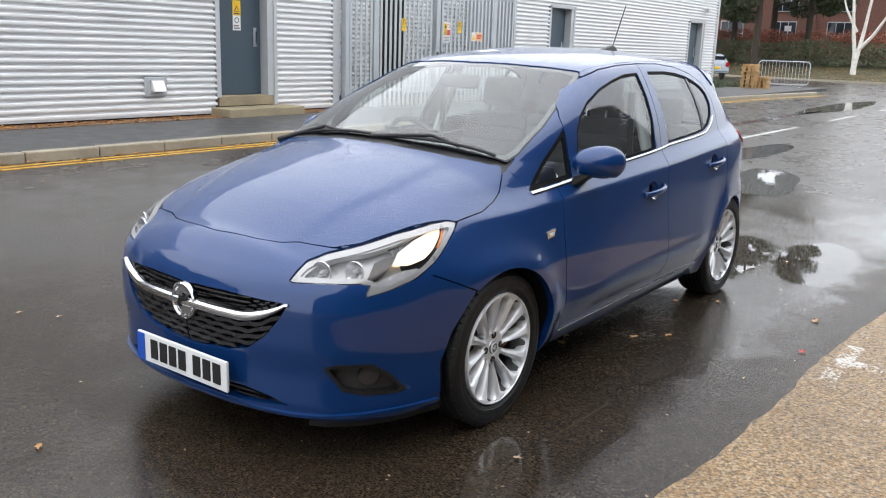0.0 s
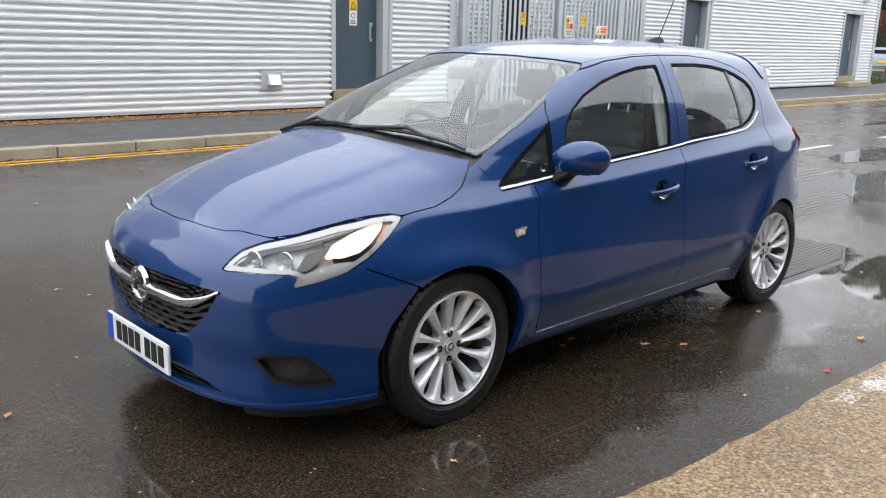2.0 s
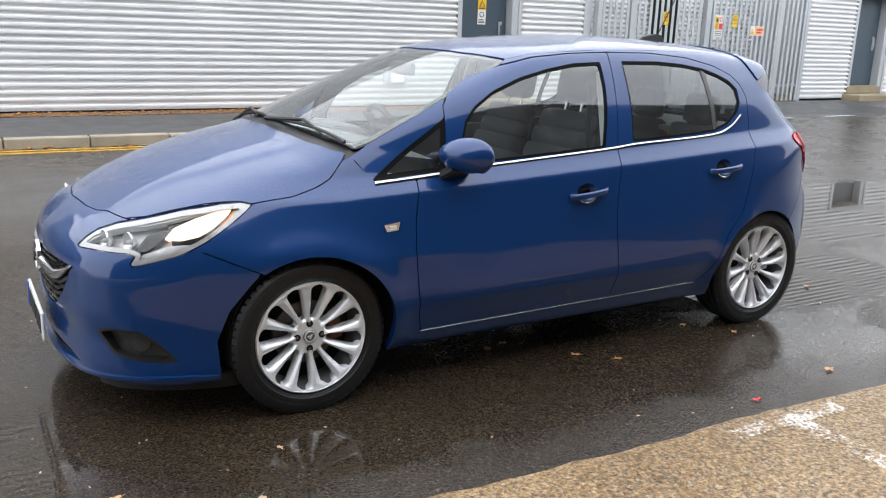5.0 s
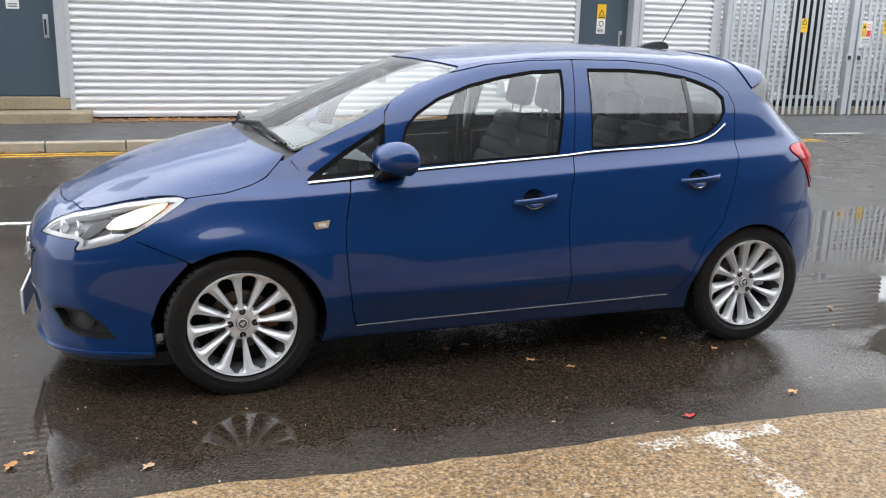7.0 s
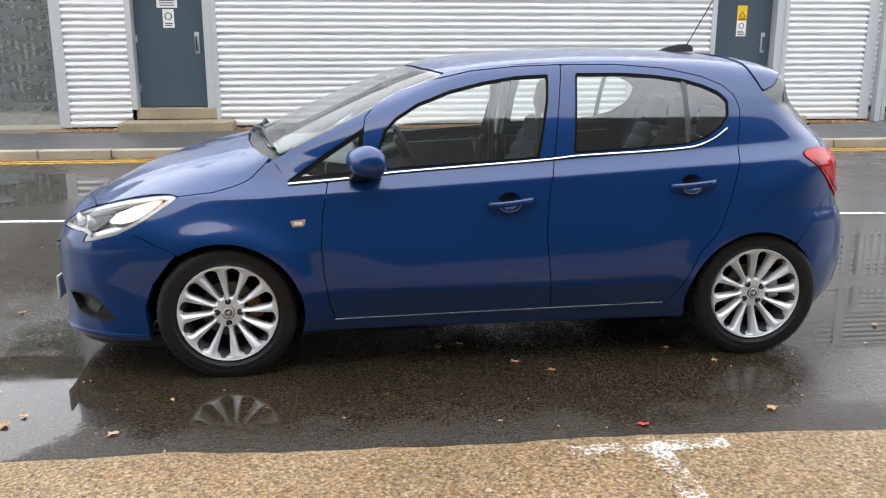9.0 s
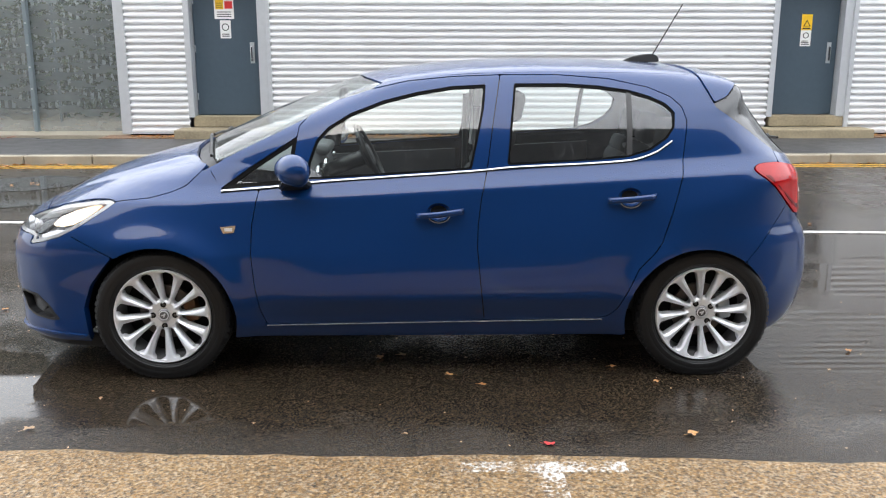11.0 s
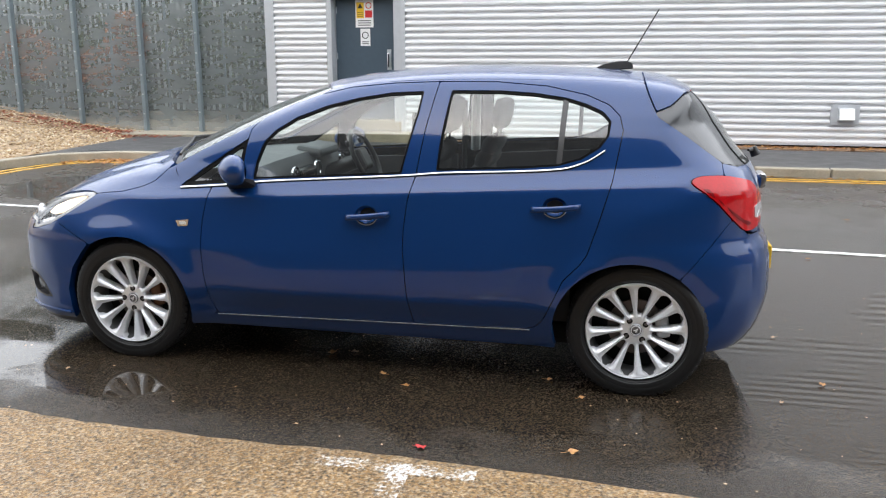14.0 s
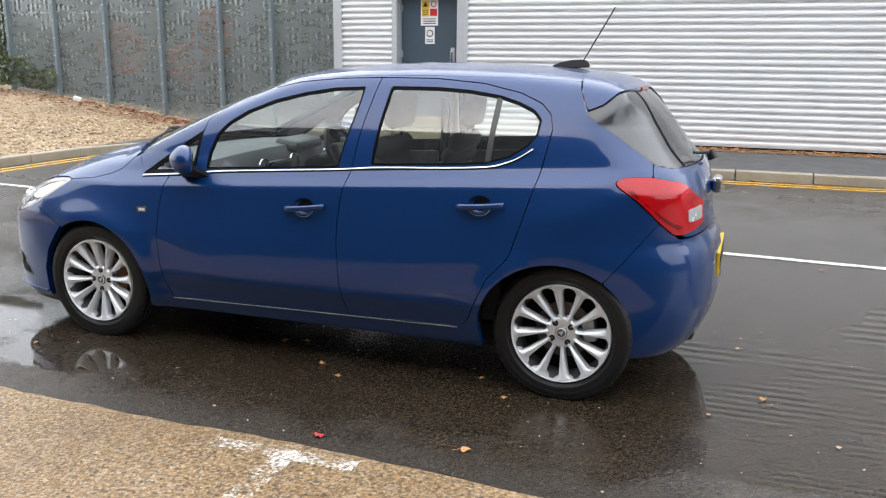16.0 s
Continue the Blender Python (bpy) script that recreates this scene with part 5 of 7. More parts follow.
# black shell behind the nose, added as the shade in its gaps
panel("gap_shade_shell", g, away(SEAM_F(g.x, g.z) - .012, -lamp_n - .012, -grille_n - .012, -low_n - .012, -fog_n - .015, -HOOD_P(g.x, g.a) - .008), TRIM, car, inset=.03, flange=0.0)

DEEP_RED = plain("deep_red_lens", (0.19, 0.002, 0.004), 0.12, 0.0, 0.1, Specular_IOR_Level=0.35)
g = REAR
hatch_r, bump_r, tail_r = HATCH(g.x, g.z), BUMP_R(g.x, g.z), TAIL_LAMP(g.x, g.z)
tail_r = np.where(g.a > .36, tail_r, -1)
glass_r = poly([(1.25, 1.246), (1.308, 1.240), (1.45, 1.146), (1.585, 1.047), (1.66, 1.025), (1.9, 1.01), (1.9, 1.350), (1.44, 1.350), (1.415, 1.341), (1.36, 1.290)])(g.x, g.z)
panel("rear_bumper", g, away(bump_r - GAP, -tail_r - GAP, g.z - .21, -ARCH_R(g) * .33), PAINT, car, flange=.03)
panel("tailgate", g, away(hatch_r - GAP, -tail_r - GAP, -glass_r, -bump_r - GAP, g.x - 1.2, 1.20 - g.z), PAINT, car, flange=.02)
rear_split = (.30 + .115 * np.clip((1.337 - g.z) / .297, 0, 1.2)) - g.a
for half in (g.y < 0, g.y >= 0):
    panel("rear_side_panel", g, away(glass_r - .002, -rear_split - .004), REAR_TRIM, car, inset=.002, flange=.01, only=half, label="satin grey panel beside the rear glass")
    panel("rear_split_seal", g, away(glass_r - .002, .007 - np.abs(rear_split)), SEAL, car, inset=-.001, flange=.01, only=half)
panel("rear_glass", g, away(glass_r - .003, rear_split), REAR_GLASS, car, inset=.004, flange=.0, label="dark tinted rear glass")
panel("rear_glass_seal", g, away(glass_r + .001, .006 - glass_r), SEAL, car, inset=.002, flange=.01)
# black shell behind the tail, added as the shade in its gaps
panel("gap_shade_shell", g, away(np.maximum(hatch_r, bump_r) - .015, -tail_r - .012, -glass_r, -ARCH_R(g) * .33), TRIM, car, inset=.03, flange=0.0)
for sgn in (1, -1):
    side = (g.y * sgn) < 0
    lens = panel("tail_lamp", g, tail_r - .001, RED_LENS, car, inset=-.006, only=side, flange=.04, label="red tail lamp")
    panel("tail_lamp_band", g, away(poly([(1.505, .945), (1.525, .948), (1.60, .880), (1.69, .805), (1.73, .788), (1.71, .776), (1.66, .815), (1.57, .902)])(g.x, g.z), tail_r - .006), DEEP_RED, car, inset=-.0085, only=side, flange=.01)
    panel("tail_lamp_window", g, away(poly([(1.745, .80), (1.79, .80), (1.785, .86), (1.74, .855)])(g.x, g.z), tail_r), REFLECTOR, car, inset=-.009, only=side, flange=.01)

# roof spoiler over the rear glass: proud of the skin, with a lip
spoiler = panel("roof_spoiler", g, away(hatch_r - GAP, -glass_r - .001, g.z - 1.20), PAINT, car, inset=-.006, flange=.035)
bm = bmesh.new()
prof = []
for i in range(33):
    y = -0.44 + 0.88 * i / 32
    x1, z1 = 1.466 - .018 * (abs(y) / .44) ** 2 - .012 * (abs(y) / .44) ** 6, 1.356 - .008 * (y / .44) ** 2
    prof.append([bm.verts.new(q) for q in ((x1 - .10, y, z1 + .036), (x1 - .03, y, z1 + .020), (x1, y, z1 + .004), (x1 - .002, y, z1 - .012), (x1 - .06, y, z1 - .014), (x1 - .11, y, z1 + .01))])
for a, b in zip(prof, prof[1:]):
    for k in range(6):
        bm.faces.new((a[k], b[k], b[(k + 1) % 6], a[(k + 1) % 6]))
bm.faces.new(prof[0])
bm.faces.new(prof[-1][::-1])
bmesh.ops.recalc_face_normals(bm, faces=bm.faces)
part("spoiler_lip", bm, PAINT, spoiler, "", 50)
box("brake_lamp", (1.435, -.13, 1.338), (1.468, .13, 1.358), RED_LENS, spoiler, "red high brake lamp", .004)

# shark-fin foot and whip aerial
bm = bmesh.new()
add_prism(bm, [(1.00, 1.450), (1.04, 1.468), (1.10, 1.482), (1.15, 1.484), (1.18, 1.476), (1.19, 1.445), (1.0, 1.435)], "y", -.026, .026)
for v in bm.verts:
    v.co.y *= .55 if v.co.z > 1.47 else .8 if v.co.z > 1.46 else 1
bmesh.ops.bevel(bm, geom=list(bm.edges), offset=.005, segments=2, affect="EDGES")
foot = part("aerial_foot", bm, PLASTIC, car, "", 60)
tube("aerial", (1.155, 0, 1.478), (1.30, 0, 1.735), .0032, PLASTIC, foot, sides=8)


# ---- wheels ----
HUB_GREY = plain("grey_wheel_cap", (.16, .16, .17), .30, .5)
BARREL = plain("dusty_alloy_barrel", (.11, .11, .112), .55, .3, .25)


def car_wheel(hx):
    """A tyre on a twelve-spoke alloy wheel, its outer face towards -y."""
    w = base("wheel", (hx, -0.735, 0.303), "", "")
    w.parent = car
    bm = bmesh.new()
    R, r = 0.311, 0.224
    prof = [(r, -.080), (r + .008, -.090), (r + .014, -.0935), (r + .016, -.0925), (r + .020, -.0965), (r + .036, -.099), (r + .040, -.0978), (r + .044, -.099), (R - .026, -.0975), (R - .023, -.096), (R - .020, -.096),
            (R - .008, -.088), (R - .001, -.07)]
    for gy in (-.045, -.015, .015, .045):
        prof += [(R, gy - .010), (R - .008, gy - .005), (R - .008, gy + .005), (R, gy + .010)]
    prof += [(R - .001, .07), (R - .008, .088), (R - .03, .099), (r, .08)]
    add_lathe(bm, prof, steps=96)
    tyre = part("tyre", bm, RUBBER, w, "", 30)
    bm = bmesh.new()
    for k in range(60):
        a = 2 * math.pi * k / 60
        c, s_ = math.cos(a), math.sin(a)
        bb = bmesh.ops.create_cube(bm, size=1)["verts"]
        bmesh.ops.transform(bm, matrix=pose((R - .010) * c, -.083, (R - .010) * s_, 0, -math.degrees(a), 0) @ Matrix.Rotation(radians(42), 4, "Z") @ Matrix.Diagonal((.022, .010, .0225, 1)), verts=bb)
    part("tread_block", bm, RUBBER, tyre)
    bm = bmesh.new()
    add_lathe(bm, [(r + .001, -.084), (r - .003, -.095), (r - .006, -.0955), (r - .0085, -.091), (r - .011, -.080)], steps=80)
    rim = part("rim", bm, ALLOY, w, "", 40)
    bm = bmesh.new()
    add_lathe(bm, [(r - .011, -.080), (r - .014, -.055), (r - .022, -.03), (r - .024, .07), (r, .08)], steps=64)
    part("barrel", bm, BARREL, rim, "dull dusty inner barrel", 40)
    bm = bmesh.new()
    # twelve tapering spokes that flare into the rim, with teardrop pockets between them
    radii = [.058, .064, .070, .078, .09, .105, .12, .135, .15, .165, .180, .192, .198, .202, .205, .2072, .2085, .213, .217]
    def half_spoke(rad):
        full = rad * math.tan(math.radians(15))
        w = .0080 + .0125 * max(0, (rad - .07) / .13) ** 1.25
        if rad < .078:
            w += (full - w) * min(1, (.078 - rad) / .012) ** 1.5
        if rad > .192:
            w += (full - w) * (1 - math.sqrt(max(0, 1 - min(1, (rad - .192) / .0165) ** 2)))
        return min(w, full)
    for k in range(12):
        t = math.radians(30 * k + 4)
        st = []
        for rad in radii:
            hw = half_spoke(rad)
            y = -.060 - .030 * min(1, max(0, (rad - .07) / .13)) ** .8
            tw = t + .22 * (rad - .06)
            ring = []
            for du, dy in ((-1, .045), (-1, .008), (-.72, .0012), (-.15, -.0042), (.72, .0018), (1, .008), (1, .045)):
                if rad > .2084 or rad < .06:
                    dy = min(dy, .001)
                ring.append(bm.verts.new((rad * math.cos(tw) - hw * du * math.sin(tw), y + dy, rad * math.sin(tw) + hw * du * math.cos(tw))))
            st.append(ring)
        for a, b in zip(st, st[1:]):
            for i in range(6):
                bm.faces.new((a[i], a[i + 1], b[i + 1], b[i]))
    bmesh.ops.recalc_face_normals(bm, faces=bm.faces)
    part("spokes", bm, ALLOY, w, "twelve silver spokes", 38)
    bm = bmesh.new()
    add_lathe(bm, [(.0, -.060), (.027, -.060), (.030, -.055), (.034, -.060), (.064, -.060), (.071, -.054), (.073, -.02)], steps=48)
    part("hub", bm, ALLOY, w, "", 35)
    bm = bmesh.new()
    add_lathe(bm, [(.0, -.068), (.020, -.067), (.026, -.062), (.027, -.056)], steps=32)
    cap = part("hub_cap", bm, HUB_GREY, w, "grey centre cap", 35)
    bm = bmesh.new()
    add_lathe(bm, [(.0185, -.0675), (.0185, -.0700), (.0225, -.0695), (.0235, -.065)], steps=28)
    add_box(bm, (.006, .003, .020), (.003, -.0685, 0), (0, 24, 0))
    add_box(bm, (.018, .003, .006), (-.002, -.0685, .002), (0, -18, 0))
    part("cap_mark", bm, ALLOY, cap, "", 35)
    for k in range(4):
        a = math.radians(90 * k + (0 if hx < 0 else 35))
        c, s = .051 * math.cos(a), .051 * math.sin(a)
        bm = bmesh.new()
        add_lathe(bm, [(.0135, -.0635), (.0135, -.0605), (.0, -.0605)], (c, 0, s), 16)
        part("bolt_hole", bm, VOID, w)
        bm = bmesh.new()
        add_lathe(bm, [(.0, -.0645), (.006, -.0645), (.007, -.061)], (c, 0, s), 6)
        part("wheel_bolt", bm, IRON, w)
    bm = bmesh.new()
    add_lathe(bm, [(.05, -.005), (.128, -.005), (.128, .015), (.05, .015)], steps=48)
    part("brake_disc", bm, IRON, w, "", 30)
    bm = bmesh.new()
    add_box(bm, (.06, .07, .12), (.115, .0, .02), (0, -10, 0), .012)
    part("brake_caliper", bm, RUST if hx < 0 else GALV, w, "", 40)
    # added near-black disc: shade inside the wheel is put into its colour
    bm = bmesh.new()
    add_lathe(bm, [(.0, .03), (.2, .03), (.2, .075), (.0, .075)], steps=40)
    part("wheel_shade_disc", bm, VOID, w)
    return w


for hx in (-1.255, 1.255):
    w = car_wheel(hx)
    wy = 0.714 if hx < 0 else 0.710
    w.location.y = -wy
    other = copy_thing(w, pose(hx, wy, 0.303, 0, 0, 180))
    other.parent = car

# wheel housings and underbody: black parts with their shade put into the colour
for hx, rx in ((-1.262, .375), (1.222, .36)):
    for sgn in (1, -1):
        bm = bmesh.new()
        inner, outer_ring = [], []
        for i in range(25):
            a = math.pi * (i / 24) * 1.16 - .25 if hx < 0 else .06 + math.pi * (i / 24) * 1.05
            p = (hx + rx * math.cos(a), .30 + (rx - .012) * math.sin(a))
            inner.append(bm.verts.new((p[0], -.42 * sgn, p[1])))
            outer_ring.append(bm.verts.new((p[0], -min(.815, skin_y(p[0], max(.2, p[1])) - .035) * sgn, p[1])))
        for i in range(24):
            bm.faces.new((inner[i], inner[i + 1], outer_ring[i + 1], outer_ring[i]))
        bm.faces.new(inner)
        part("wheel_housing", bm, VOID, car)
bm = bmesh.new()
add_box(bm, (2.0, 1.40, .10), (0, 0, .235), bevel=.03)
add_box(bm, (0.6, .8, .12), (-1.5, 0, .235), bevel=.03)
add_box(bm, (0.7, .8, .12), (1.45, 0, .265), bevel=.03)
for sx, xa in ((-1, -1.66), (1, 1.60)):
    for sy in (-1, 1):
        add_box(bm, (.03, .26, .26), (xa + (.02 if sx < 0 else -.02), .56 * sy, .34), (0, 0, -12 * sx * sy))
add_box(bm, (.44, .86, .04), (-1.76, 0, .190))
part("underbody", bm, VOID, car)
for yy in (-.35, .3):
    tube("exhaust_pipe", (-.8, yy * .2, .20), (1.5, yy * .9, .21), .028, IRON, car)


# ---- mirrors, handles, small fittings ----
def door_mirror(sgn):
    bm = bmesh.new()
    bmesh.ops.create_uvsphere(bm, u_segments=28, v_segments=18, radius=1)
    for v in bm.verts:
        x, y, z = v.co
        f = 1 - .22 * max(0, -x) ** 1.5
        v.co = (max(-1, min(.55, x)) * .066, y * .118 * f, z * .070 * f * (1 - .15 * y * sgn) * (1.12 if z < 0 and abs(z) < .8 else 1))
    bmesh.ops.transform(bm, matrix=pose(-.625, -.858 * sgn, 0.990, 0, 0, 38 * sgn), verts=bm.verts)
    shell = part("door_mirror", bm, PAINT, car, "blue door mirror", 50)
    bm = bmesh.new()
    bmesh.ops.create_uvsphere(bm, u_segments=24, v_segments=12, radius=1)
    for v in bm.verts:
        v.co = (v.co.x * .003, v.co.y * .090, v.co.z * .046)
    bmesh.ops.transform(bm, matrix=pose(-.625 + .043 * math.cos(radians(38)), (-.858 + .043 * math.sin(radians(38))) * sgn, 0.990, 0, 0, 38 * sgn), verts=bm.verts)
    part("mirror_glass", bm, CHROME, shell)
    bm = bmesh.new()
    a = [(-.70, -.765 * sgn, .922), (-.55, -.765 * sgn, .930), (-.55, -.765 * sgn, .888), (-.70, -.775 * sgn, .880)]
    b = [(-.67, -.853 * sgn, .952), (-.58, -.853 * sgn, .952), (-.58, -.833 * sgn, .925), (-.67, -.833 * sgn, .921)]
    va, vb = [bm.verts.new(p) for p in a], [bm.verts.new(p) for p in b]
    bm.faces.new(va)
    bm.faces.new(vb[::-1])
    for i in range(4):
        bm.faces.new((va[i], vb[i], vb[(i + 1) % 4], va[(i + 1) % 4]))
    bmesh.ops.recalc_face_normals(bm, faces=bm.faces)
    bmesh.ops.bevel(bm, geom=list(bm.edges), offset=.008, segments=2, affect="EDGES")
    part("mirror_arm", bm, PLASTIC, shell, "", 50)


def door_handle(x0, z0, x1, z1, sgn, up):
    """A bowed grip bar over a shallow dark cup."""
    bm = bmesh.new()
    rings = []
    for i in range(13):
        f = i / 12
        x, z = x0 + (x1 - x0) * f, z0 + (z1 - z0) * f
        out = .006 + .030 * math.sin(math.pi * min(1, max(0, f))) ** .5
        y = -(skin_y(x, z) + out) * sgn
        h, d = .0135, .011
        rings.append([bm.verts.new((x, y + d * math.cos(a) * sgn, z + h * math.sin(a))) for a in [k * math.pi / 5 for k in range(10)]])
    for a, b in zip(rings, rings[1:]):
        for k in range(10):
            bm.faces.new((a[k], a[(k + 1) % 10], b[(k + 1) % 10], b[k]))
    bm.faces.new(rings[0])
    bm.faces.new(rings[-1][::-1])
    bmesh.ops.recalc_face_normals(bm, faces=bm.faces)
    grip = part("door_handle", bm, PAINT, up, "", 60)
    xm, zm = (x0 + x1) / 2 - .005, (z0 + z1) / 2
    bm = bmesh.new()
    n = 28
    rings = []
    for f, depth in ((1.02, 0.0), (.9, .012), (.65, .024), (.3, .030)):
        a = np.linspace(0, 2 * np.pi, n, endpoint=False)
        x, z = xm + .054 * f * np.cos(a), zm + .002 + .043 * f * np.sin(a)
        y = skin_ys(x, z) - depth
        rings.append([bm.verts.new((p, -q * sgn, r)) for p, q, r in zip(x, y, z)])
    for p, q in zip(rings, rings[1:]):
        for k in range(n):
            bm.faces.new((p[k], p[(k + 1) % n], q[(k + 1) % n], q[k]))
    bm.faces.new(rings[-1])
    bmesh.ops.recalc_face_normals(bm, faces=bm.faces)
    part("handle_cup", bm, PAINT, grip, "", 60)
    bm = bmesh.new()
    pts = []
    for k in range(9):
        a = math.radians(200 + 140 * k / 8)
        x, z = xm + .05 * math.cos(a), zm + .041 * math.sin(a)
        pts.append(Vector((x, -(skin_y(x, z) + .003) * sgn, z)))
    add_pipe(bm, pts, .005, 6)
    part("cup_edge", bm, CHROME, grip)


for sgn in (1, -1):
    door_mirror(sgn)
    for h in HANDLES:
        door_handle(*h, sgn, car)
    y = skin_y(-.93, .714)
    bm = bmesh.new()
    add_prism(bm, [(-.962, .727), (-.892, .735), (-.90, .703), (-.95, .698)], "y", -(y + .005) * sgn, -(y - .01) * sgn)
    rep = part("wing_badge", bm, CHROME, car, "small chrome wing badge")
    box("badge_lens", (-.942, min(-(y + .008) * sgn, -(y + .0055) * sgn), .709), (-.908, max(-(y + .008) * sgn, -(y + .0055) * sgn), .722), SIGN_WHITE, rep)


def screen_z(x, y):
    p, _ = outer(np.array([x, y, .3]), np.array([0, 0, 1.0]), 1.3)
    return float(p[2])


def wiper(pivot, tip):
    bm = bmesh.new()
    pv, tp = Vector((*pivot, screen_z(*pivot) + .012)), Vector((*tip, screen_z(*tip) + .02))
    mid = pv.lerp(tp, .5)
    mid.z = screen_z(mid.x, mid.y) + .03
    add_tube(bm, pv, mid, .011, .008, 8)
    add_tube(bm, mid, pv.lerp(tp, .72) + Vector((0, 0, .006)), .008, .006, 8)
    arm = part("wiper_arm", bm, PLASTIC, car, "", 40)
    bm = bmesh.new()
    run = []
    for i in range(11):
        p = pv.lerp(tp, .12 + .88 * i / 10)
        p.z = screen_z(p.x, p.y) + .010
        run.append(p)
    add_pipe(bm, run, .0075)
    part("wiper_blade", bm, PLASTIC, arm, "", 40)


wiper((-1.115, .60), (-1.150, -.06))
wiper((-1.165, -.04), (-1.035, -.60))
bm = bmesh.new()
add_tube(bm, (1.79, 0, 1.05), (1.735, -.30, 1.075), .010, .006, 8)
add_tube(bm, (1.81, 0, 1.02), (1.79, 0, 1.06), .024, .02, 12)
part("rear_wiper", bm, PLASTIC, car, "", 40)
bm = bmesh.new()
add_box(bm, (.045, .16, .075), (1.838, 0, .90), bevel=.018)
part("tailgate_handle", bm, CHROME, car, "chrome tailgate handle")
rp = box("rear_plate", (1.870, -.262, .50), (1.884, .262, .61), SIGN_YELLOW, car, "yellow number plate with dark bars", .004)
for k in range(7):
    y = -.21 + k * .058
    box("plate_bar", (1.8845, y, .525), (1.888, y + .04, .59), INK, rp)


# ---- inside the car ----
def seat(x, y, rear=False):
    s = base("seat", (x, y, .30), "", "")
    s.parent = car
    bm = bmesh.new()
    add_box(bm, (.50, .48, .16), (0, 0, .18), (0, -6, 0), .06)
    part("cushion", bm, SEAT, s, "", 60)
    bm = bmesh.new()
    for k in range(7):
        f = k / 6
        add_box(bm, (.13 - .04 * f, (.50 - .10 * f * f), .12), (.25 + .20 * f, 0, .26 + .52 * f), (0, 18, 0), .045)
    part("backrest", bm, SEAT, s, "", 60)
    bm = bmesh.new()
    add_box(bm, (.09, .26, .19), (.50, 0, .97 if not rear else .93), (0, 10, 0), .045)
    part("headrest", bm, SEAT, s, "", 60)
    bm = bmesh.new()
    for yy in (-.06, .06):
        add_tube(bm, (.46, yy, .76), (.49, yy, .92), .006, sides=8)
    part("headrest_stem", bm, CHROME, s)
    return s


first_seat = seat(-.18, -.36)
first_seat.scale = (1, 1, .96)
copy_thing(first_seat, pose(-.03, .36, .30) @ Matrix.Diagonal((1, 1, .96, 1))).parent = car
for y in (-.40, 0, .40):
    seat(.72, y, True).scale = (.85, .85, .86)
bm = bmesh.new()
rows = []
for i in range(17):
    y = -.66 + 1.32 * i / 16
    c = .02 * math.cos(y * 2.2)
    rows.append([bm.verts.new(p) for p in ((-1.05, y, .955 + c), (-.80, y, .965 + c), (-.66, y, .945 + c), (-.60, y, .86), (-.62, y, .70), (-.70, y, .45))])
for a, b in zip(rows, rows[1:]):
    for k in range(5):
        bm.faces.new((a[k], a[k + 1], b[k + 1], b[k]))
bmesh.ops.recalc_face_normals(bm, faces=bm.faces)
dash = part("dashboard", bm, DASH, car, "", 40)
box("centre_stack", (-.66, -.13, .50), (-.575, .13, .90), TRIM, car, bevel=.02)
bm = bmesh.new()
add_box(bm, (.16, .34, .06), (-.66, .36, .965), (0, 8, 0), .025)
part("instrument_hood", bm, DASH, dash)
for y in (-.60, -.17, .17, .60):
    bm = bmesh.new()
    add_lathe(bm, [(.052, 0), (.052, -.012), (.042, -.012), (.042, 0)], steps=28)
    bmesh.ops.transform(bm, matrix=pose(-.60, y, .87, 0, 0, 90), verts=bm.verts)
    part("air_vent_ring", bm, CHROME, dash)
wheel_at = pose(-.36, .36, .915, 0, 64, 0)
bm = bmesh.new()
add_pipe(bm, [(.175 * math.cos(2 * math.pi * k / 40), .175 * math.sin(2 * math.pi * k / 40), 0) for k in range(40)], .016, closed=True)
bmesh.ops.transform(bm, matrix=wheel_at, verts=bm.verts)
steer = part("steering_wheel", bm, PLASTIC, car, "", 60)
bm = bmesh.new()
add_box(bm, (.14, .15, .05), (0, 0, -.015), bevel=.03)
for a in (0, 180, 90):
    add_box(bm, (.11, .035, .02), (.115 * math.cos(radians(a)) * (-1 if a == 0 else 1) * (1 if a != 90 else 0), .115 * (1 if a == 0 else -1 if a == 180 else 0), -.01), (0, 0, 90), .008)
bmesh.ops.transform(bm, matrix=wheel_at, verts=bm.verts)
part("steering_hub", bm, PLASTIC, steer)
tube("steering_column", (-.40, .36, .90), (-.66, .36, .80), .045, PLASTIC, car)
for sgn in (1, -1):
    for x0, x1 in ((-.66, .14), (.30, .95)):
        bm = bmesh.new()
        add_prism(bm, [(x0, .30), (x1, .30), (x1, .915 + .045 * (x1 > .2)), (x0, .88 + .045 * (x1 > .2))], "y", min(-.70 * sgn, -.665 * sgn), max(-.70 * sgn, -.665 * sgn))
        part("door_lining", bm, SEAT, car)
    bm = bmesh.new()
    add_tube(bm, (.25, -.69 * sgn, .95), (.28, -.565 * sgn, 1.30), .03, .025, 8)
    part("pillar_trim", bm, LINING, car, "", 40)
    bm = bmesh.new()
    add_tube(bm, (.20, -.60 * sgn, 1.25), (.19, -.64 * sgn, .5), .018, sides=6)
    part("seat_belt", bm, PLASTIC, car)
bm = bmesh.new()
add_box(bm, (.03, .22, .065), (-.47, 0, 1.285), (0, 12, 0), .02)
part("rear_view_mirror", bm, PLASTIC, car, "", 50)
bm = bmesh.new()
add_box(bm, (.55, 1.1, .03), (1.35, 0, .98), bevel=.01)
part("parcel_shelf", bm, DASH, car)
bm = bmesh.new()
add_box(bm, (2.0, 1.30, .02), (.2, 0, .30))
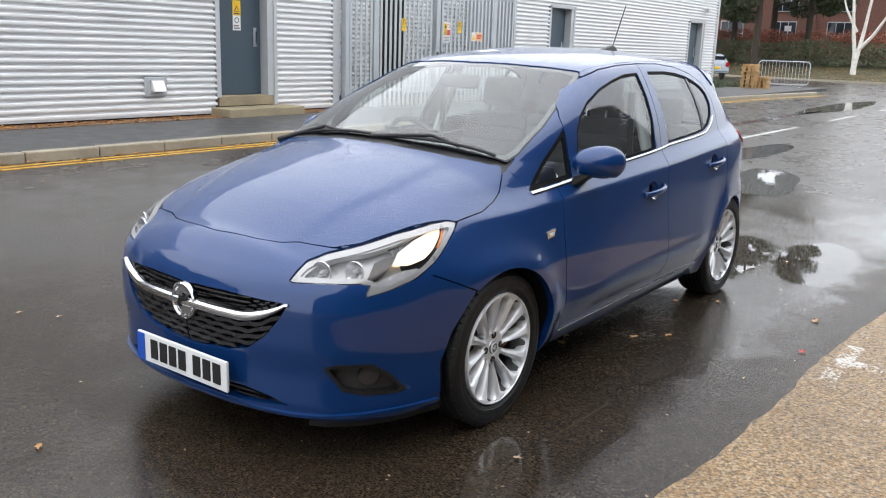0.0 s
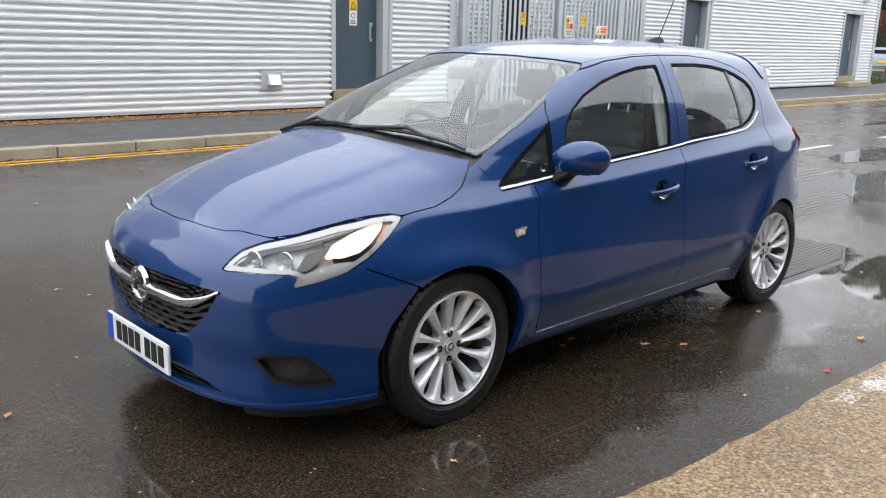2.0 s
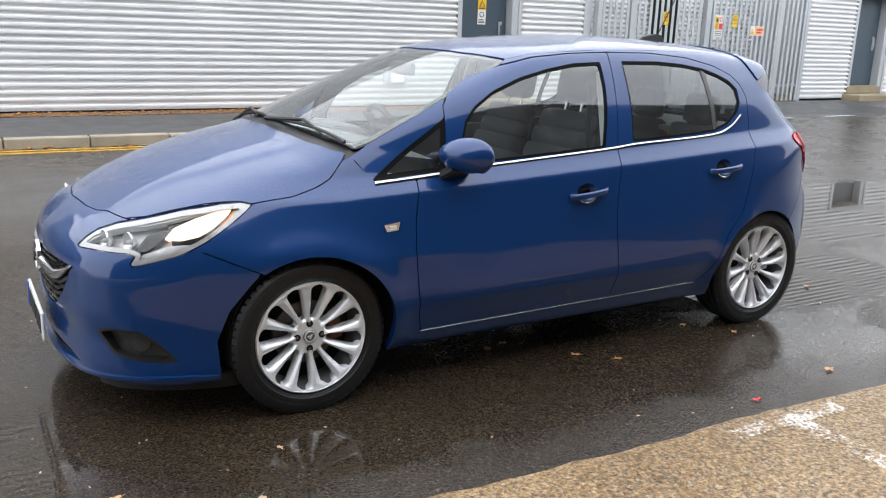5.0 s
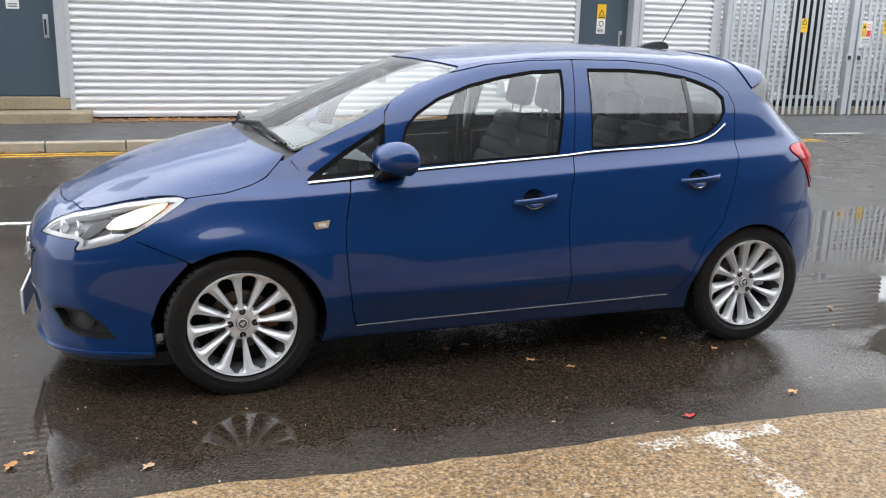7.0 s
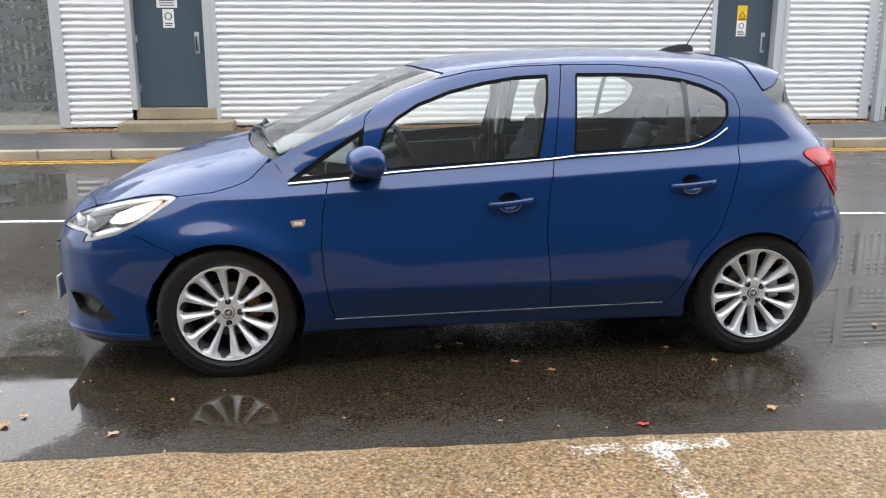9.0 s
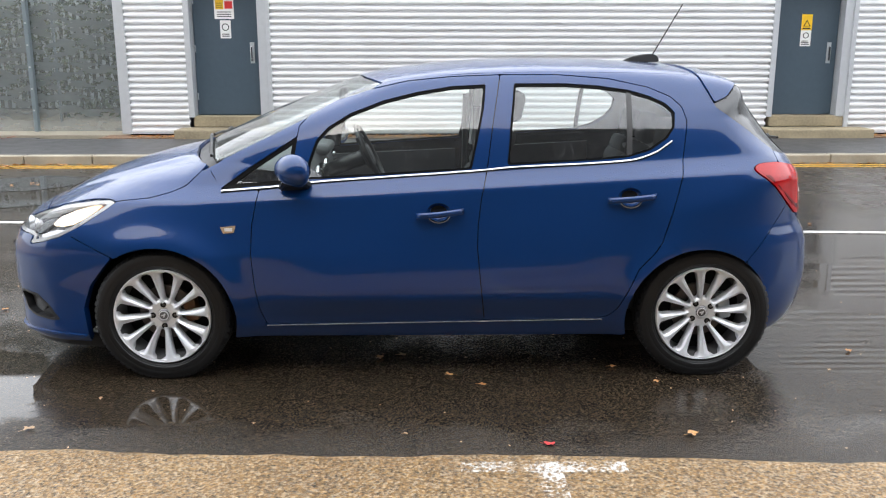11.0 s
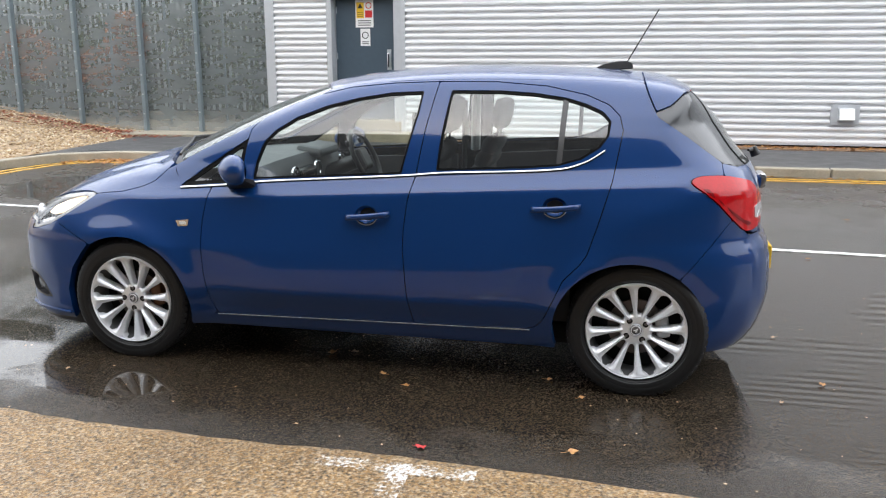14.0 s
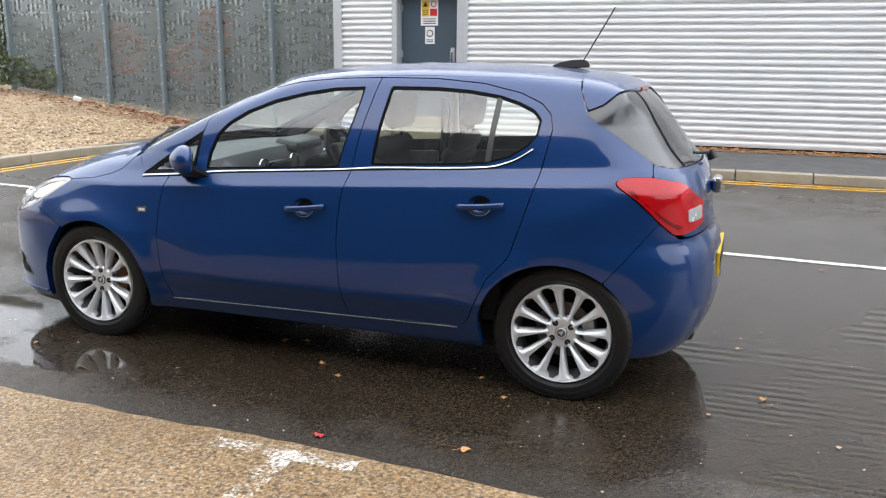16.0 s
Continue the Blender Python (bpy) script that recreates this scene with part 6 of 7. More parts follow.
part("cabin_floor", bm, VOID, car)


# ---- water lying on the road ----
def puddle(cx, cy, rx, ry, turn, seed, lobes=0.15):
    """A flat pool with a wandering shore."""
    r = random.Random(seed)
    ph = [r.uniform(0, 6.28) for _ in range(6)]
    pts = []
    for i in range(72):
        a = 2 * math.pi * i / 72
        f = 1 + lobes * sum(math.sin((k + 2) * a + ph[k]) / (k + 1.6) for k in range(6)) * 0.7
        x, y = rx * f * math.cos(a), ry * f * math.sin(a)
        pts.append((cx + x * math.cos(turn) - y * math.sin(turn), cy + x * math.sin(turn) + y * math.cos(turn)))
    bm = bmesh.new()
    bm.faces.new([bm.verts.new((x, y, 0.0035)) for x, y in pts])
    bmesh.ops.recalc_face_normals(bm, faces=bm.faces)
    if bm.faces[:] and bm.faces[0].normal.z < 0:
        bmesh.ops.reverse_faces(bm, faces=bm.faces)
    return tagged(part("puddle", bm, WATER), "still rain puddle lying on the dark road", "puddle", "puddles on the road", "structure")


for spec in ((6.5, .48, 1.2, .36, .22, 1), (17.5, 3.6, 3.6, .16, 0, 3), (24.5, 3.7, 4.5, .55, .02, 4), (-4.75, 5.3, .75, .55, .2, 6), (9.5, 1.6, 1.6, .35, .0, 9), (-4.4, 3.9, .6, .25, .3, 10)):
    puddle(*spec)


# ---- fallen leaves ----
def leaf_mesh(name, seed, material):
    """A lobed, curled leaf with a stalk."""
    r = random.Random(seed)
    bm = bmesh.new()
    mid = bm.verts.new((0, 0, .006))
    ring = []
    n = 20
    for i in range(n):
        a = 2 * math.pi * i / n
        f = (.55 + .45 * abs(math.cos(2.5 * a))) * r.uniform(.85, 1.1)
        ring.append(bm.verts.new((.038 * f * math.cos(a), .028 * f * math.sin(a), .004 + .010 * math.sin(a * 1.5 + seed) ** 2 + r.uniform(0, .004))))
    for i in range(n):
        bm.faces.new((mid, ring[i], ring[(i + 1) % n]))
    add_tube(bm, (.03, 0, .006), (.062, .006, .010), .0012, sides=5)
    me = bpy.data.meshes.new(name)
    bm.to_mesh(me)
    bm.free()
    me.materials.append(material)
    return me


LEAF_SET = [leaf_mesh("fallen_leaf", k, m) for k, m in enumerate((LEAF_DRY, plain("yellow_leaf", (.55, .29, .11), .45, var=.3, scale=60), plain("crimson_leaf", (.55, .03, .03), .45, var=.2, scale=60),
                                                            plain("pale_brown_leaf", (.45, .30, .18), .5, var=.3, scale=60)))]
LEAF_LABEL = ("brown fallen leaf lying on wet tarmac", "yellow fallen maple leaf on wet tarmac", "crimson fallen leaf on wet tarmac", "pale curled fallen leaf on wet tarmac")
spots = [(.445, -1.53, 2, .9), (1.03, -1.445, 1, 1.15), (.07, -.785, 1, .9), (.22, -.91, 0, .8), (.865, -.69, 1, .8), (1.03, -.885, 1, .8), (-.27, -.55, 0, 1.1), (-.16, -.51, 3, .9), (-1.65, -1.355, 3, 1.0),
         (-1.475, -1.045, 3, .6), (3.35, 2.78, 0, .9), (-4.76, 5.12, 1, 1.3), (-4.6, 5.29, 0, 1.3), (-4.5, 5.2, 1, 1.1), (-2.1, -1.22, 0, 1.1), (-2.05, -1.14, 1, .8), (-1.72, 1.64, 3, .6), (-1.82, 1.85, 3, .7),
         (-2.54, .31, 0, .8), (.38, 5.68, 0, .9), (2.12, -.49, 0, .9), (2.54, 2.24, 0, .8), (-.12, -1.42, 3, .4), (2.0, .2, 3, .7), (2.4, -.9, 3, .6), (1.9, -.75, 3, .5), (-2.4, 3.2, 3, .7), (-1.1, 4.4, 0, .8), (3.2, 4.0, 0, .8)]
rl = random.Random(11)
for x, y, k, s in spots:
    ob = new("fallen_leaf", LEAF_SET[k])
    ob.matrix_basis = pose(x, y, .003, 0, 0, rl.uniform(0, 360)) @ Matrix.Scale(s * .68, 4)
    tagged(ob, LEAF_LABEL[k], "leaf", "fallen leaves on the road")

# a drift of small leaves along kerb and wall, past counting
bm = bmesh.new()
def scrap(x, y, z, s):
    a = rl.uniform(0, 6.28)
    c, d = math.cos(a) * s, math.sin(a) * s
    h = rl.uniform(0, s * .7)
    vs = [bm.verts.new((x + px * c - py * d, y + px * d + py * c, z + pz)) for px, py, pz in ((-1, 0, .002), (0, -.6, h), (1, 0, .004), (0, .6, h * .6))]
    bm.faces.new(vs)
for _ in range(1500):
    scrap(rl.uniform(-4.8, 8.2), WALL_Y - .05 - abs(rl.gauss(0, .17)), .168, rl.uniform(.018, .045))
for _ in range(330):
    x = rl.uniform(-7.0, 8.5)
    scrap(x, KERB_Y - .09 - abs(rl.gauss(0, .05)), .004, rl.uniform(.02, .045))
for _ in range(420):
    scrap(rl.gauss(-6.6, .55), KERB_Y - .1 - abs(rl.gauss(0, .22)), .006, rl.uniform(.02, .05))
tagged(part("leaf_litter", bm, LEAF_DRY), "brown leaf litter drifted against kerb and wall", "leaf litter", kind="stuff")


# ---- gravel bank and mesh fence beside the building ----
def bank_z(x, y):
    return .10 + .115 * max(0, -x - 7.7) * min(1, max(0, (y + 1) / 8)) + .03 * math.sin(x * 1.3) * math.cos(y * .9) * (x < -8.2)


bm = bmesh.new()
xs = [-7.52 - i * .25 for i in range(60)]
ys = [-8 + i * .4 for i in range(48)]
net = [[bm.verts.new((x, y, bank_z(x, y))) for y in ys] for x in xs]
for a, b in zip(net, net[1:]):
    for j in range(len(ys) - 1):
        bm.faces.new((a[j], a[j + 1], b[j + 1], b[j]))
bmesh.ops.recalc_face_normals(bm, faces=bm.faces)
tagged(part("gravel_bank", bm, GRAVEL, smooth=60), "sloping bank of pale golden gravel behind the kerb", "gravel", kind="structure")
sheet("pavement_corner", [(-7.42, 6.5), (-7.0, 6.95), (-6.4, KERB_Y + .02), (-6.4, 9.7), (-7.6, 9.7)], .112, .2, PAVING, "dark tarmac pavement end beside the gravel bank", "pavement")

stone_proto = bmesh.new()
bmesh.ops.create_icosphere(stone_proto, subdivisions=1, radius=1)
proto = np.array([v.co[:] for v in stone_proto.verts])
pfaces = [[v.index for v in f.verts] for f in stone_proto.faces]
stone_proto.free()
rs = np.random.RandomState(4)
vs, fs = [], []
for k in range(5200):
    y = rs.uniform(3.2, 10.6)
    x = -7.56 - abs(rs.normal(0, 2.6))
    s = rs.uniform(.014, .036)
    p = proto * rs.uniform(.6, 1.15, (len(proto), 1)) * np.array([s, s * rs.uniform(.6, 1), s * .6])
    a = rs.uniform(0, 6.28)
    p = p @ np.array([[math.cos(a), -math.sin(a), 0], [math.sin(a), math.cos(a), 0], [0, 0, 1]])
    o = len(vs) * 12
    vs.append(p + np.array([x, y, bank_z(x, y) + s * .25]))
    fs += [[i + o for i in f] for f in pfaces]
me = bpy.data.meshes.new("gravel_stones")
me.from_pydata(np.concatenate(vs).tolist(), [], fs)
PEBBLE = Mat("pebble_stone", (.5, .38, .24), .6)
isl = PEBBLE.t.nodes.new("ShaderNodeNewGeometry").outputs["Random Per Island"]
PEBBLE.color(PEBBLE.ramp(isl, [(0.0, (.19, .11, .05)), (.35, (.36, .25, .13)), (.7, (.47, .36, .22)), (1.0, (.60, .52, .40))]))
tagged(link_mesh("gravel_stones", me, PEBBLE.m), "loose pale gravel stones covering the bank", "gravel", kind="stuff")


def mesh_mat():
    m = Mat("grey_mesh_panel", (.20, .225, .23), .5, .2)
    out = [n for n in m.t.nodes if n.type == "OUTPUT_MATERIAL"][0]
    # wires finer than can be told apart from here: an even veil with slight streaks
    veil = m.ramp(m.noise(1.0, 3, 0.5, (3.0, 3.0, 9.0)), [(0.3, 0.52), (0.7, 0.64)])
    clear = m.t.nodes.new("ShaderNodeBsdfTransparent")
    mx = m.t.nodes.new("ShaderNodeMixShader")
    m.link(veil, mx.inputs[0])
    m.link(clear.outputs[0], mx.inputs[1])
    m.link(m.b.outputs[0], mx.inputs[2])
    m.link(mx.outputs[0], out.inputs[0])
    return m.m


MESH = mesh_mat()
POST = plain("grey_green_steel_post", (.17, .21, .23), .45, .2, .1, 8)
FENCE_Y = 10.3
fence = base("mesh_fence", (-8, FENCE_Y, .1), "tall grey weld-mesh security fence on steel posts", "fence")
posts = [-5.2, -6.73, -7.88, -9.25, -10.6, -11.9, -13.15]
for x in posts:
    z0 = bank_z(x, FENCE_Y) - .1 if x < -7.6 else .1
    p = box("post", (x - .035 + 8, -.05, z0 - .05), (x + .035 + 8, .05, 3.6), POST, fence, bevel=.006)
    for k in range(9):
        box("bolt", (x - .012 + 8, -.062, .35 + k * .36 + z0 * .5), (x + .012 + 8, -.0505, .374 + k * .36 + z0 * .5), GALV, p)
for a, b in zip(posts, posts[1:]):
    bm = bmesh.new()
    z0 = min(.1, bank_z(a, FENCE_Y))
    bm.faces.new([bm.verts.new(q) for q in ((b + 8, .062, z0 - .1), (a + 8, .062, z0 - .1), (a + 8, .062, 3.5), (b + 8, .062, 3.5))])
    part("mesh_panel", bm, MESH, fence, "fine grey weld-mesh panel")

inner = base("inner_fence", (-8, 11.6, .15), "second line of grey steel fence posts in the yard", "fence")
for k in range(8):
    x = -5.6 - 1.25 * k
    box("post", (x - .022 + 8, -.02, -.2), (x + .022 + 8, .02, 3.4), POST, inner, bevel=.006)
box("rail", (-7.0, -.02, 3.3), (2.4, .02, 3.34), POST, inner)

pal = base("palisade_fence", (-10, 14.3, .2), "weathered pale steel palisade fence behind the yard", "fence")
for k in range(88):
    ob = new("pale", pale_me)
    ob.parent = pal
    ob.location = (5.2 - .155 * k, 0, .1)
for zr in (.5, 2.3):
    box("rail", (-8.6, .0, zr), (5.3, .05, zr + .05), GALV, pal)
side = base("palisade_fence", (-14.6, 10.6, .75), "weathered pale steel palisade fence above the gravel bank", "fence")
for k in range(26):
    ob = new("pale", pale_me)
    ob.parent = side
    ob.location = (.75 - .155 * k, 0, -.1)
for zr in (.4, 2.2):
    box("rail", (-3.3, .0, zr), (.9, .05, zr + .05), GALV, side)


# ---- foliage ----
def foliage(name, blobs, n, size, material, label, category, seed, kind="stuff", squash=1.0, parent=None):
    """Clumps of small bent leaves scattered through soft lumps (centre, radii)."""
    r = np.random.RandomState(seed)
    w = np.array([b[3] * b[4] * b[5] for b in blobs], float) ** .67
    pick = r.choice(len(blobs), n, p=w / w.sum())
    d = r.normal(size=(n, 3))
    d /= np.linalg.norm(d, axis=1, keepdims=True)
    rad = r.uniform(.55, 1.08, (n, 1)) ** .6
    B = np.array(blobs, float)[pick]
    c = B[:, :3] + d * rad * B[:, 3:]
    u = r.normal(size=(n, 3))
    u /= np.linalg.norm(u, axis=1, keepdims=True)
    v = np.cross(u, r.normal(size=(n, 3)))
    v /= np.linalg.norm(v, axis=1, keepdims=True)
    s = r.uniform(.6, 1.3, (n, 1)) * size
    nn = np.cross(u, v)
    pts = np.stack([c - u * s, c - v * s * .5 + nn * s * .2, c + u * s, c + v * s * .5 + nn * s * .2], 1).reshape(-1, 3)
    me = bpy.data.meshes.new(name)
    me.from_pydata(pts.tolist(), [], [[4 * i, 4 * i + 1, 4 * i + 2, 4 * i + 3] for i in range(n)])
    ob = link_mesh(name, me, material, parent)
    return tagged(ob, label, category, kind=kind) if parent is None else ob


def leaf_mat(name, dark, light):
    m = Mat(name, light, .6)
    isl = m.t.nodes.new("ShaderNodeNewGeometry").outputs["Random Per Island"]
    m.color(m.ramp(isl, [(0, dark), (.6, light), (1, tuple(c * 1.5 for c in light))]))
    return m.m


IVY = leaf_mat("dark_ivy_leaf", (.016, .026, .010), (.050, .070, .025))
RUSSET = leaf_mat("russet_hedge_leaf", (.10, .026, .016), (.27, .085, .045))
HEDGE = leaf_mat("hedge_leaf", (.022, .034, .012), (.075, .095, .034))
BRACKEN = leaf_mat("rusty_bracken", (.10, .035, .015), (.26, .11, .05))
NEEDLE = leaf_mat("dark_needles", (.016, .026, .012), (.055, .072, .034))
VERGE_LEAF = leaf_mat("grey_green_hedge_leaf", (.034, .044, .022), (.095, .108, .056))
r6 = random.Random(6)
blobs = [(-5.0 - i * .75 + r6.uniform(-.2, .2), 13.6 + r6.uniform(-.3, .5), .8 + r6.uniform(0, 1.0), .9, .8, 1.0 + r6.uniform(0, .6)) for i in range(22)]
blobs += [(-5.0 - i * 1.1 + r6.uniform(-.3, .3), 15.6, 3.0 + r6.uniform(-.4, .8), 1.2, .9, 1.5) for i in range(16)]
foliage("ivy_hedge", blobs, 26000, .075, IVY, "dense dark ivy and bushes behind the fence", "hedge", 2)
foliage("bracken", [(-9.6, 12.6, 1.9, .5, .4, .6), (-10.4, 12.7, 1.3, .5, .4, .5), (-12.0, 12.5, 1.6, .7, .4, .6)], 1500, .07, BRACKEN, "rust-brown dying fronds behind the fence", "plant", 3)
foliage("bramble", [(-13.0, 10.0, 1.15, .5, .4, .35), (-14.0, 9.9, 1.3, .7, .4, .4), (-12.2, 10.2, .95, .35, .3, .2)], 1500, .045, HEDGE, "green bramble growing over the gravel bank", "plant", 4)
box_back = tagged(box("wall_backdrop", (-30, 17.2, 0), (-4.5, 17.4, 7), plain("dark_wooded_bank", (.030, .036, .022), .9, var=.5, scale=2)), "dark wooded bank behind the yard", "bank", kind="structure")
bm = bmesh.new()
add_box(bm, (.16, .10, .09), (-11.1, 9.9, bank_z(-11.1, 9.9) + .05), (10, 20, 30), .02)
tagged(part("litter_bag", bm, SIGN_WHITE), "crumpled white litter lying on the gravel", "litter")

# ---- far corner beyond the building ----
VERGE_X = 53.0


def verge_rise(d):
    return .8 * min(1, max(0, d / 9)) ** 1.2 + .03 * max(0, d - 9)


bm = bmesh.new()
gx = [VERGE_X + i * 1.0 for i in range(60)]
gy = [-40 + i * 2.0 for i in range(60)]
net = [[bm.verts.new((x + .12 * (y - 9), y, .10 + verge_rise(x - VERGE_X) + .03 * math.sin(x * 2 + y))) for y in gy] for x in gx]
for a, b in zip(net, net[1:]):
    for j in range(len(gy) - 1):
        bm.faces.new((a[j], b[j], b[j + 1], a[j + 1]))
tagged(part("grass_verge", bm, GRASS, smooth=60), "rough autumn grass verge strewn with leaves", "grass", kind="structure")
for k in range(22):
    y = -12 + k * 1.9
    ob = box("far_kerb", (-.07, 0, -.1), (.07, 1.88, .13), KERB)
    ob.location = (VERGE_X - .1 + .12 * (y - 9), y, 0)
    tagged(ob, "concrete kerb along the far verge", "kerb", "far kerb stones", "structure")
hedge_at = lambda d, y: VERGE_X + d + .12 * (y - 9)
r7 = random.Random(7)
gb = [(hedge_at(8.5 + r7.uniform(-.5, .5), y), y, 1.62 + r7.uniform(-.12, .2), 1.1, 1.3, .95) for y in [i * 1.2 - 2 for i in range(24)]]
foliage("green_hedge", gb, 30000, .075, VERGE_LEAF, "clipped dark green hedge along the verge", "hedge", 5)
rb = [(hedge_at(11.5 + r7.uniform(-.5, .5), y), y, 2.45 + r7.uniform(-.15, .2), 1.1, 1.3, .85) for y in [i * 1.2 - 2 for i in range(24)]]
foliage("russet_hedge", rb, 24000, .085, RUSSET, "russet beech hedge behind the green one", "hedge", 6)


def limb_chain(bm, pts, r0, r1):
    n = len(pts) - 1
    for i, (a, b) in enumerate(zip(pts, pts[1:])):
        add_tube(bm, a, b, r0 + (r1 - r0) * i / n, r0 + (r1 - r0) * (i + 1) / n, 9)


birch = base("birch_tree", (57.6, 10.6, .5), "white-barked birch with a forked trunk", "tree")
bm = bmesh.new()
limb_chain(bm, [(0, 0, -.3), (.03, .0, .5), (.05, .06, 1.2), (.0, .3, 2.6), (.1, .6, 5), (.0, .9, 8)], .20, .05)
limb_chain(bm, [(.03, .0, .5), (.04, -.12, 1.2), (.1, -.30, 2.6), (.1, -.5, 4.6), (.2, -.8, 7.5)], .17, .05)
limb_chain(bm, [(.04, .0, 1.35), (.0, -.9, 2.4), (.0, -1.9, 4.2), (.1, -2.6, 6.5)], .13, .04)
limb_chain(bm, [(.0, .1, 2.6), (.1, .9, 4.0), (.2, 1.6, 6.0)], .10, .03)
part("trunk", bm, BIRCH, birch, "white peeling bark", 50)
foliage("crown", [(.1, .3, 8.0, 1.4, 1.6, 1.5), (.2, -1.6, 7.0, 1.2, 1.5, 1.4), (0, 1.5, 6.8, 1.0, 1.0, 1.2)], 1400, .10, BRACKEN, "", "", 7, parent=birch)


def dark_tree(x, y, h, seed):
    t = base("conifer_tree", (x, y, .1 + verge_rise(x - VERGE_X - .12 * (y - 9))), "dark trunk and drooping needle branches of a pine", "tree", "pines by the verge")
    r = random.Random(seed)
    bm = bmesh.new()
    limb_chain(bm, [(0, 0, 0), (.05, .05, h * .3), (-.05, .1, h * .6), (0, 0, h)], .26, .07)
    bl = []
    for k in range(20):
        z = h * (.25 + .037 * k)
        a = r.uniform(0, 6.28)
        l = r.uniform(1.8, 3.6) * (1.15 - .035 * k)
        end = (l * math.cos(a), l * math.sin(a), z + r.uniform(-.2, .6))
        limb_chain(bm, [(0, 0, z), (end[0] * .5, end[1] * .5, z + .25), end], .09, .03)
        for q in range(4):
            f = .4 + .2 * q
            bl.append((end[0] * f + r.uniform(-.4, .4), end[1] * f + r.uniform(-.4, .4), z + (end[2] - z) * f - r.uniform(0, .35), r.uniform(.5, 1.0), r.uniform(.5, 1.0), r.uniform(.3, .7)))
    part("trunk", bm, BARK, t, "", 50)
    foliage("crown", bl, 21000, .13, NEEDLE, "", "", seed, parent=t)


dark_tree(57.5, 17.0, 15.5, 21)
dark_tree(63.5, 15.2, 16.0, 27)
dark_tree(64.5, 21.0, 16.0, 28)
dark_tree(60.0, 22.0, 15.0, 23)
dark_tree(66.0, 18.5, 17.0, 24)
dark_tree(62.5, 26.0, 15.0, 26)

brick = base("brick_building", (76, 12, 0), "long red-brick building with tall grey-framed windows", "building")
bm = bmesh.new()
add_box(bm, (8, 60, 8), (4, 0, 4))
part("wall", bm, BRICK, brick)
box("roof", (-.3, -30.5, 8.0), (8.3, 30.5, 8.4), FLASHING, brick)
WIN_DARK = plain("dark_window_glass", (.02, .025, .03), .05)
for k in range(9):
    y = -19.0 + k * 4.6
    for z in (2.2, 5.2):
        f = box("window", (-.10, y - 1.05, z), (-.02, y + 1.05, z + 2.2), FLASHING, brick)
        for i in range(3):
            for j in range(2):
                box("pane", (-.13, y - .98 + i * .67, z + .08 + j * 1.06), (-.102, y - .98 + i * .67 + .60, z + .08 + j * 1.06 + .98), WIN_DARK, f)
    if k % 2:
        box("pier", (-.25, y + 2.0, 0), (0, y + 2.6, 8), BRICK, brick)
sgnb = base("verge_sign", (64.5, 17.0, 1.2), "small white sign board in front of the hedge", "sign")
box("board", (-.02, -.25, 2.05), (0, .25, 2.45), SIGN_WHITE, sgnb)
box("post", (0, -.03, 0), (.05, .03, 2.1), GALV, sgnb)

# crowd barrier, timber pallets and a parked car by the building's corner
bar = base("crowd_barrier", (35.2, 8.6, .13), "galvanised steel crowd barrier standing on the pavement", "barrier")
bm = bmesh.new()
lo, hi, L = .12, 1.1, 2.1
ring = [(0, -L / 2 + .1, lo), (0, L / 2 - .1, lo), (0, L / 2, lo + .1), (0, L / 2, hi - .1), (0, L / 2 - .1, hi), (0, -L / 2 + .1, hi), (0, -L / 2, hi - .1), (0, -L / 2, lo + .1)]
for a, b in zip(ring, ring[1:] + ring[:1]):
    add_tube(bm, a, b, .02, sides=8)
part("tube_frame", bm, GALV, bar, "", 50)
for k in range(14):
    y = -L / 2 + .15 + k * .138
    tube("upright", (0, y, lo), (0, y, hi), .009, GALV, bar, sides=6)
for y in (-.7, .7):
    tube("foot", (-.3, y, .02), (.3, y, .02), .018, GALV, bar, sides=6)
bar.rotation_euler = (0, 0, radians(22))


def timber_stack(x, y, layers):
    s = base("timber_stack", (x, y, .13), "stacked yellow-brown timber blocks on the pavement", "timber", "timber stacks")
    r = random.Random(layers)
    for k in range(layers):
        for j in range(3):
            q = r.uniform(-.03, .03)
            box("block", (-.26 + q, -.30 + j * .21 + r.uniform(-.02, .02), k * .16 + .045), (.24 + q, -.30 + j * .21 + r.uniform(.11, .17), k * .16 + .155), PALLET, s, bevel=.012)
        q = r.uniform(-.05, .05)
        box("board", (-.27 + q, -.32 + q, k * .16), (.25 + q, .30 + q, k * .16 + .04), PALLET, s, bevel=.006)


timber_stack(31.8, 8.95, 6)
timber_stack(32.25, 8.62, 3)


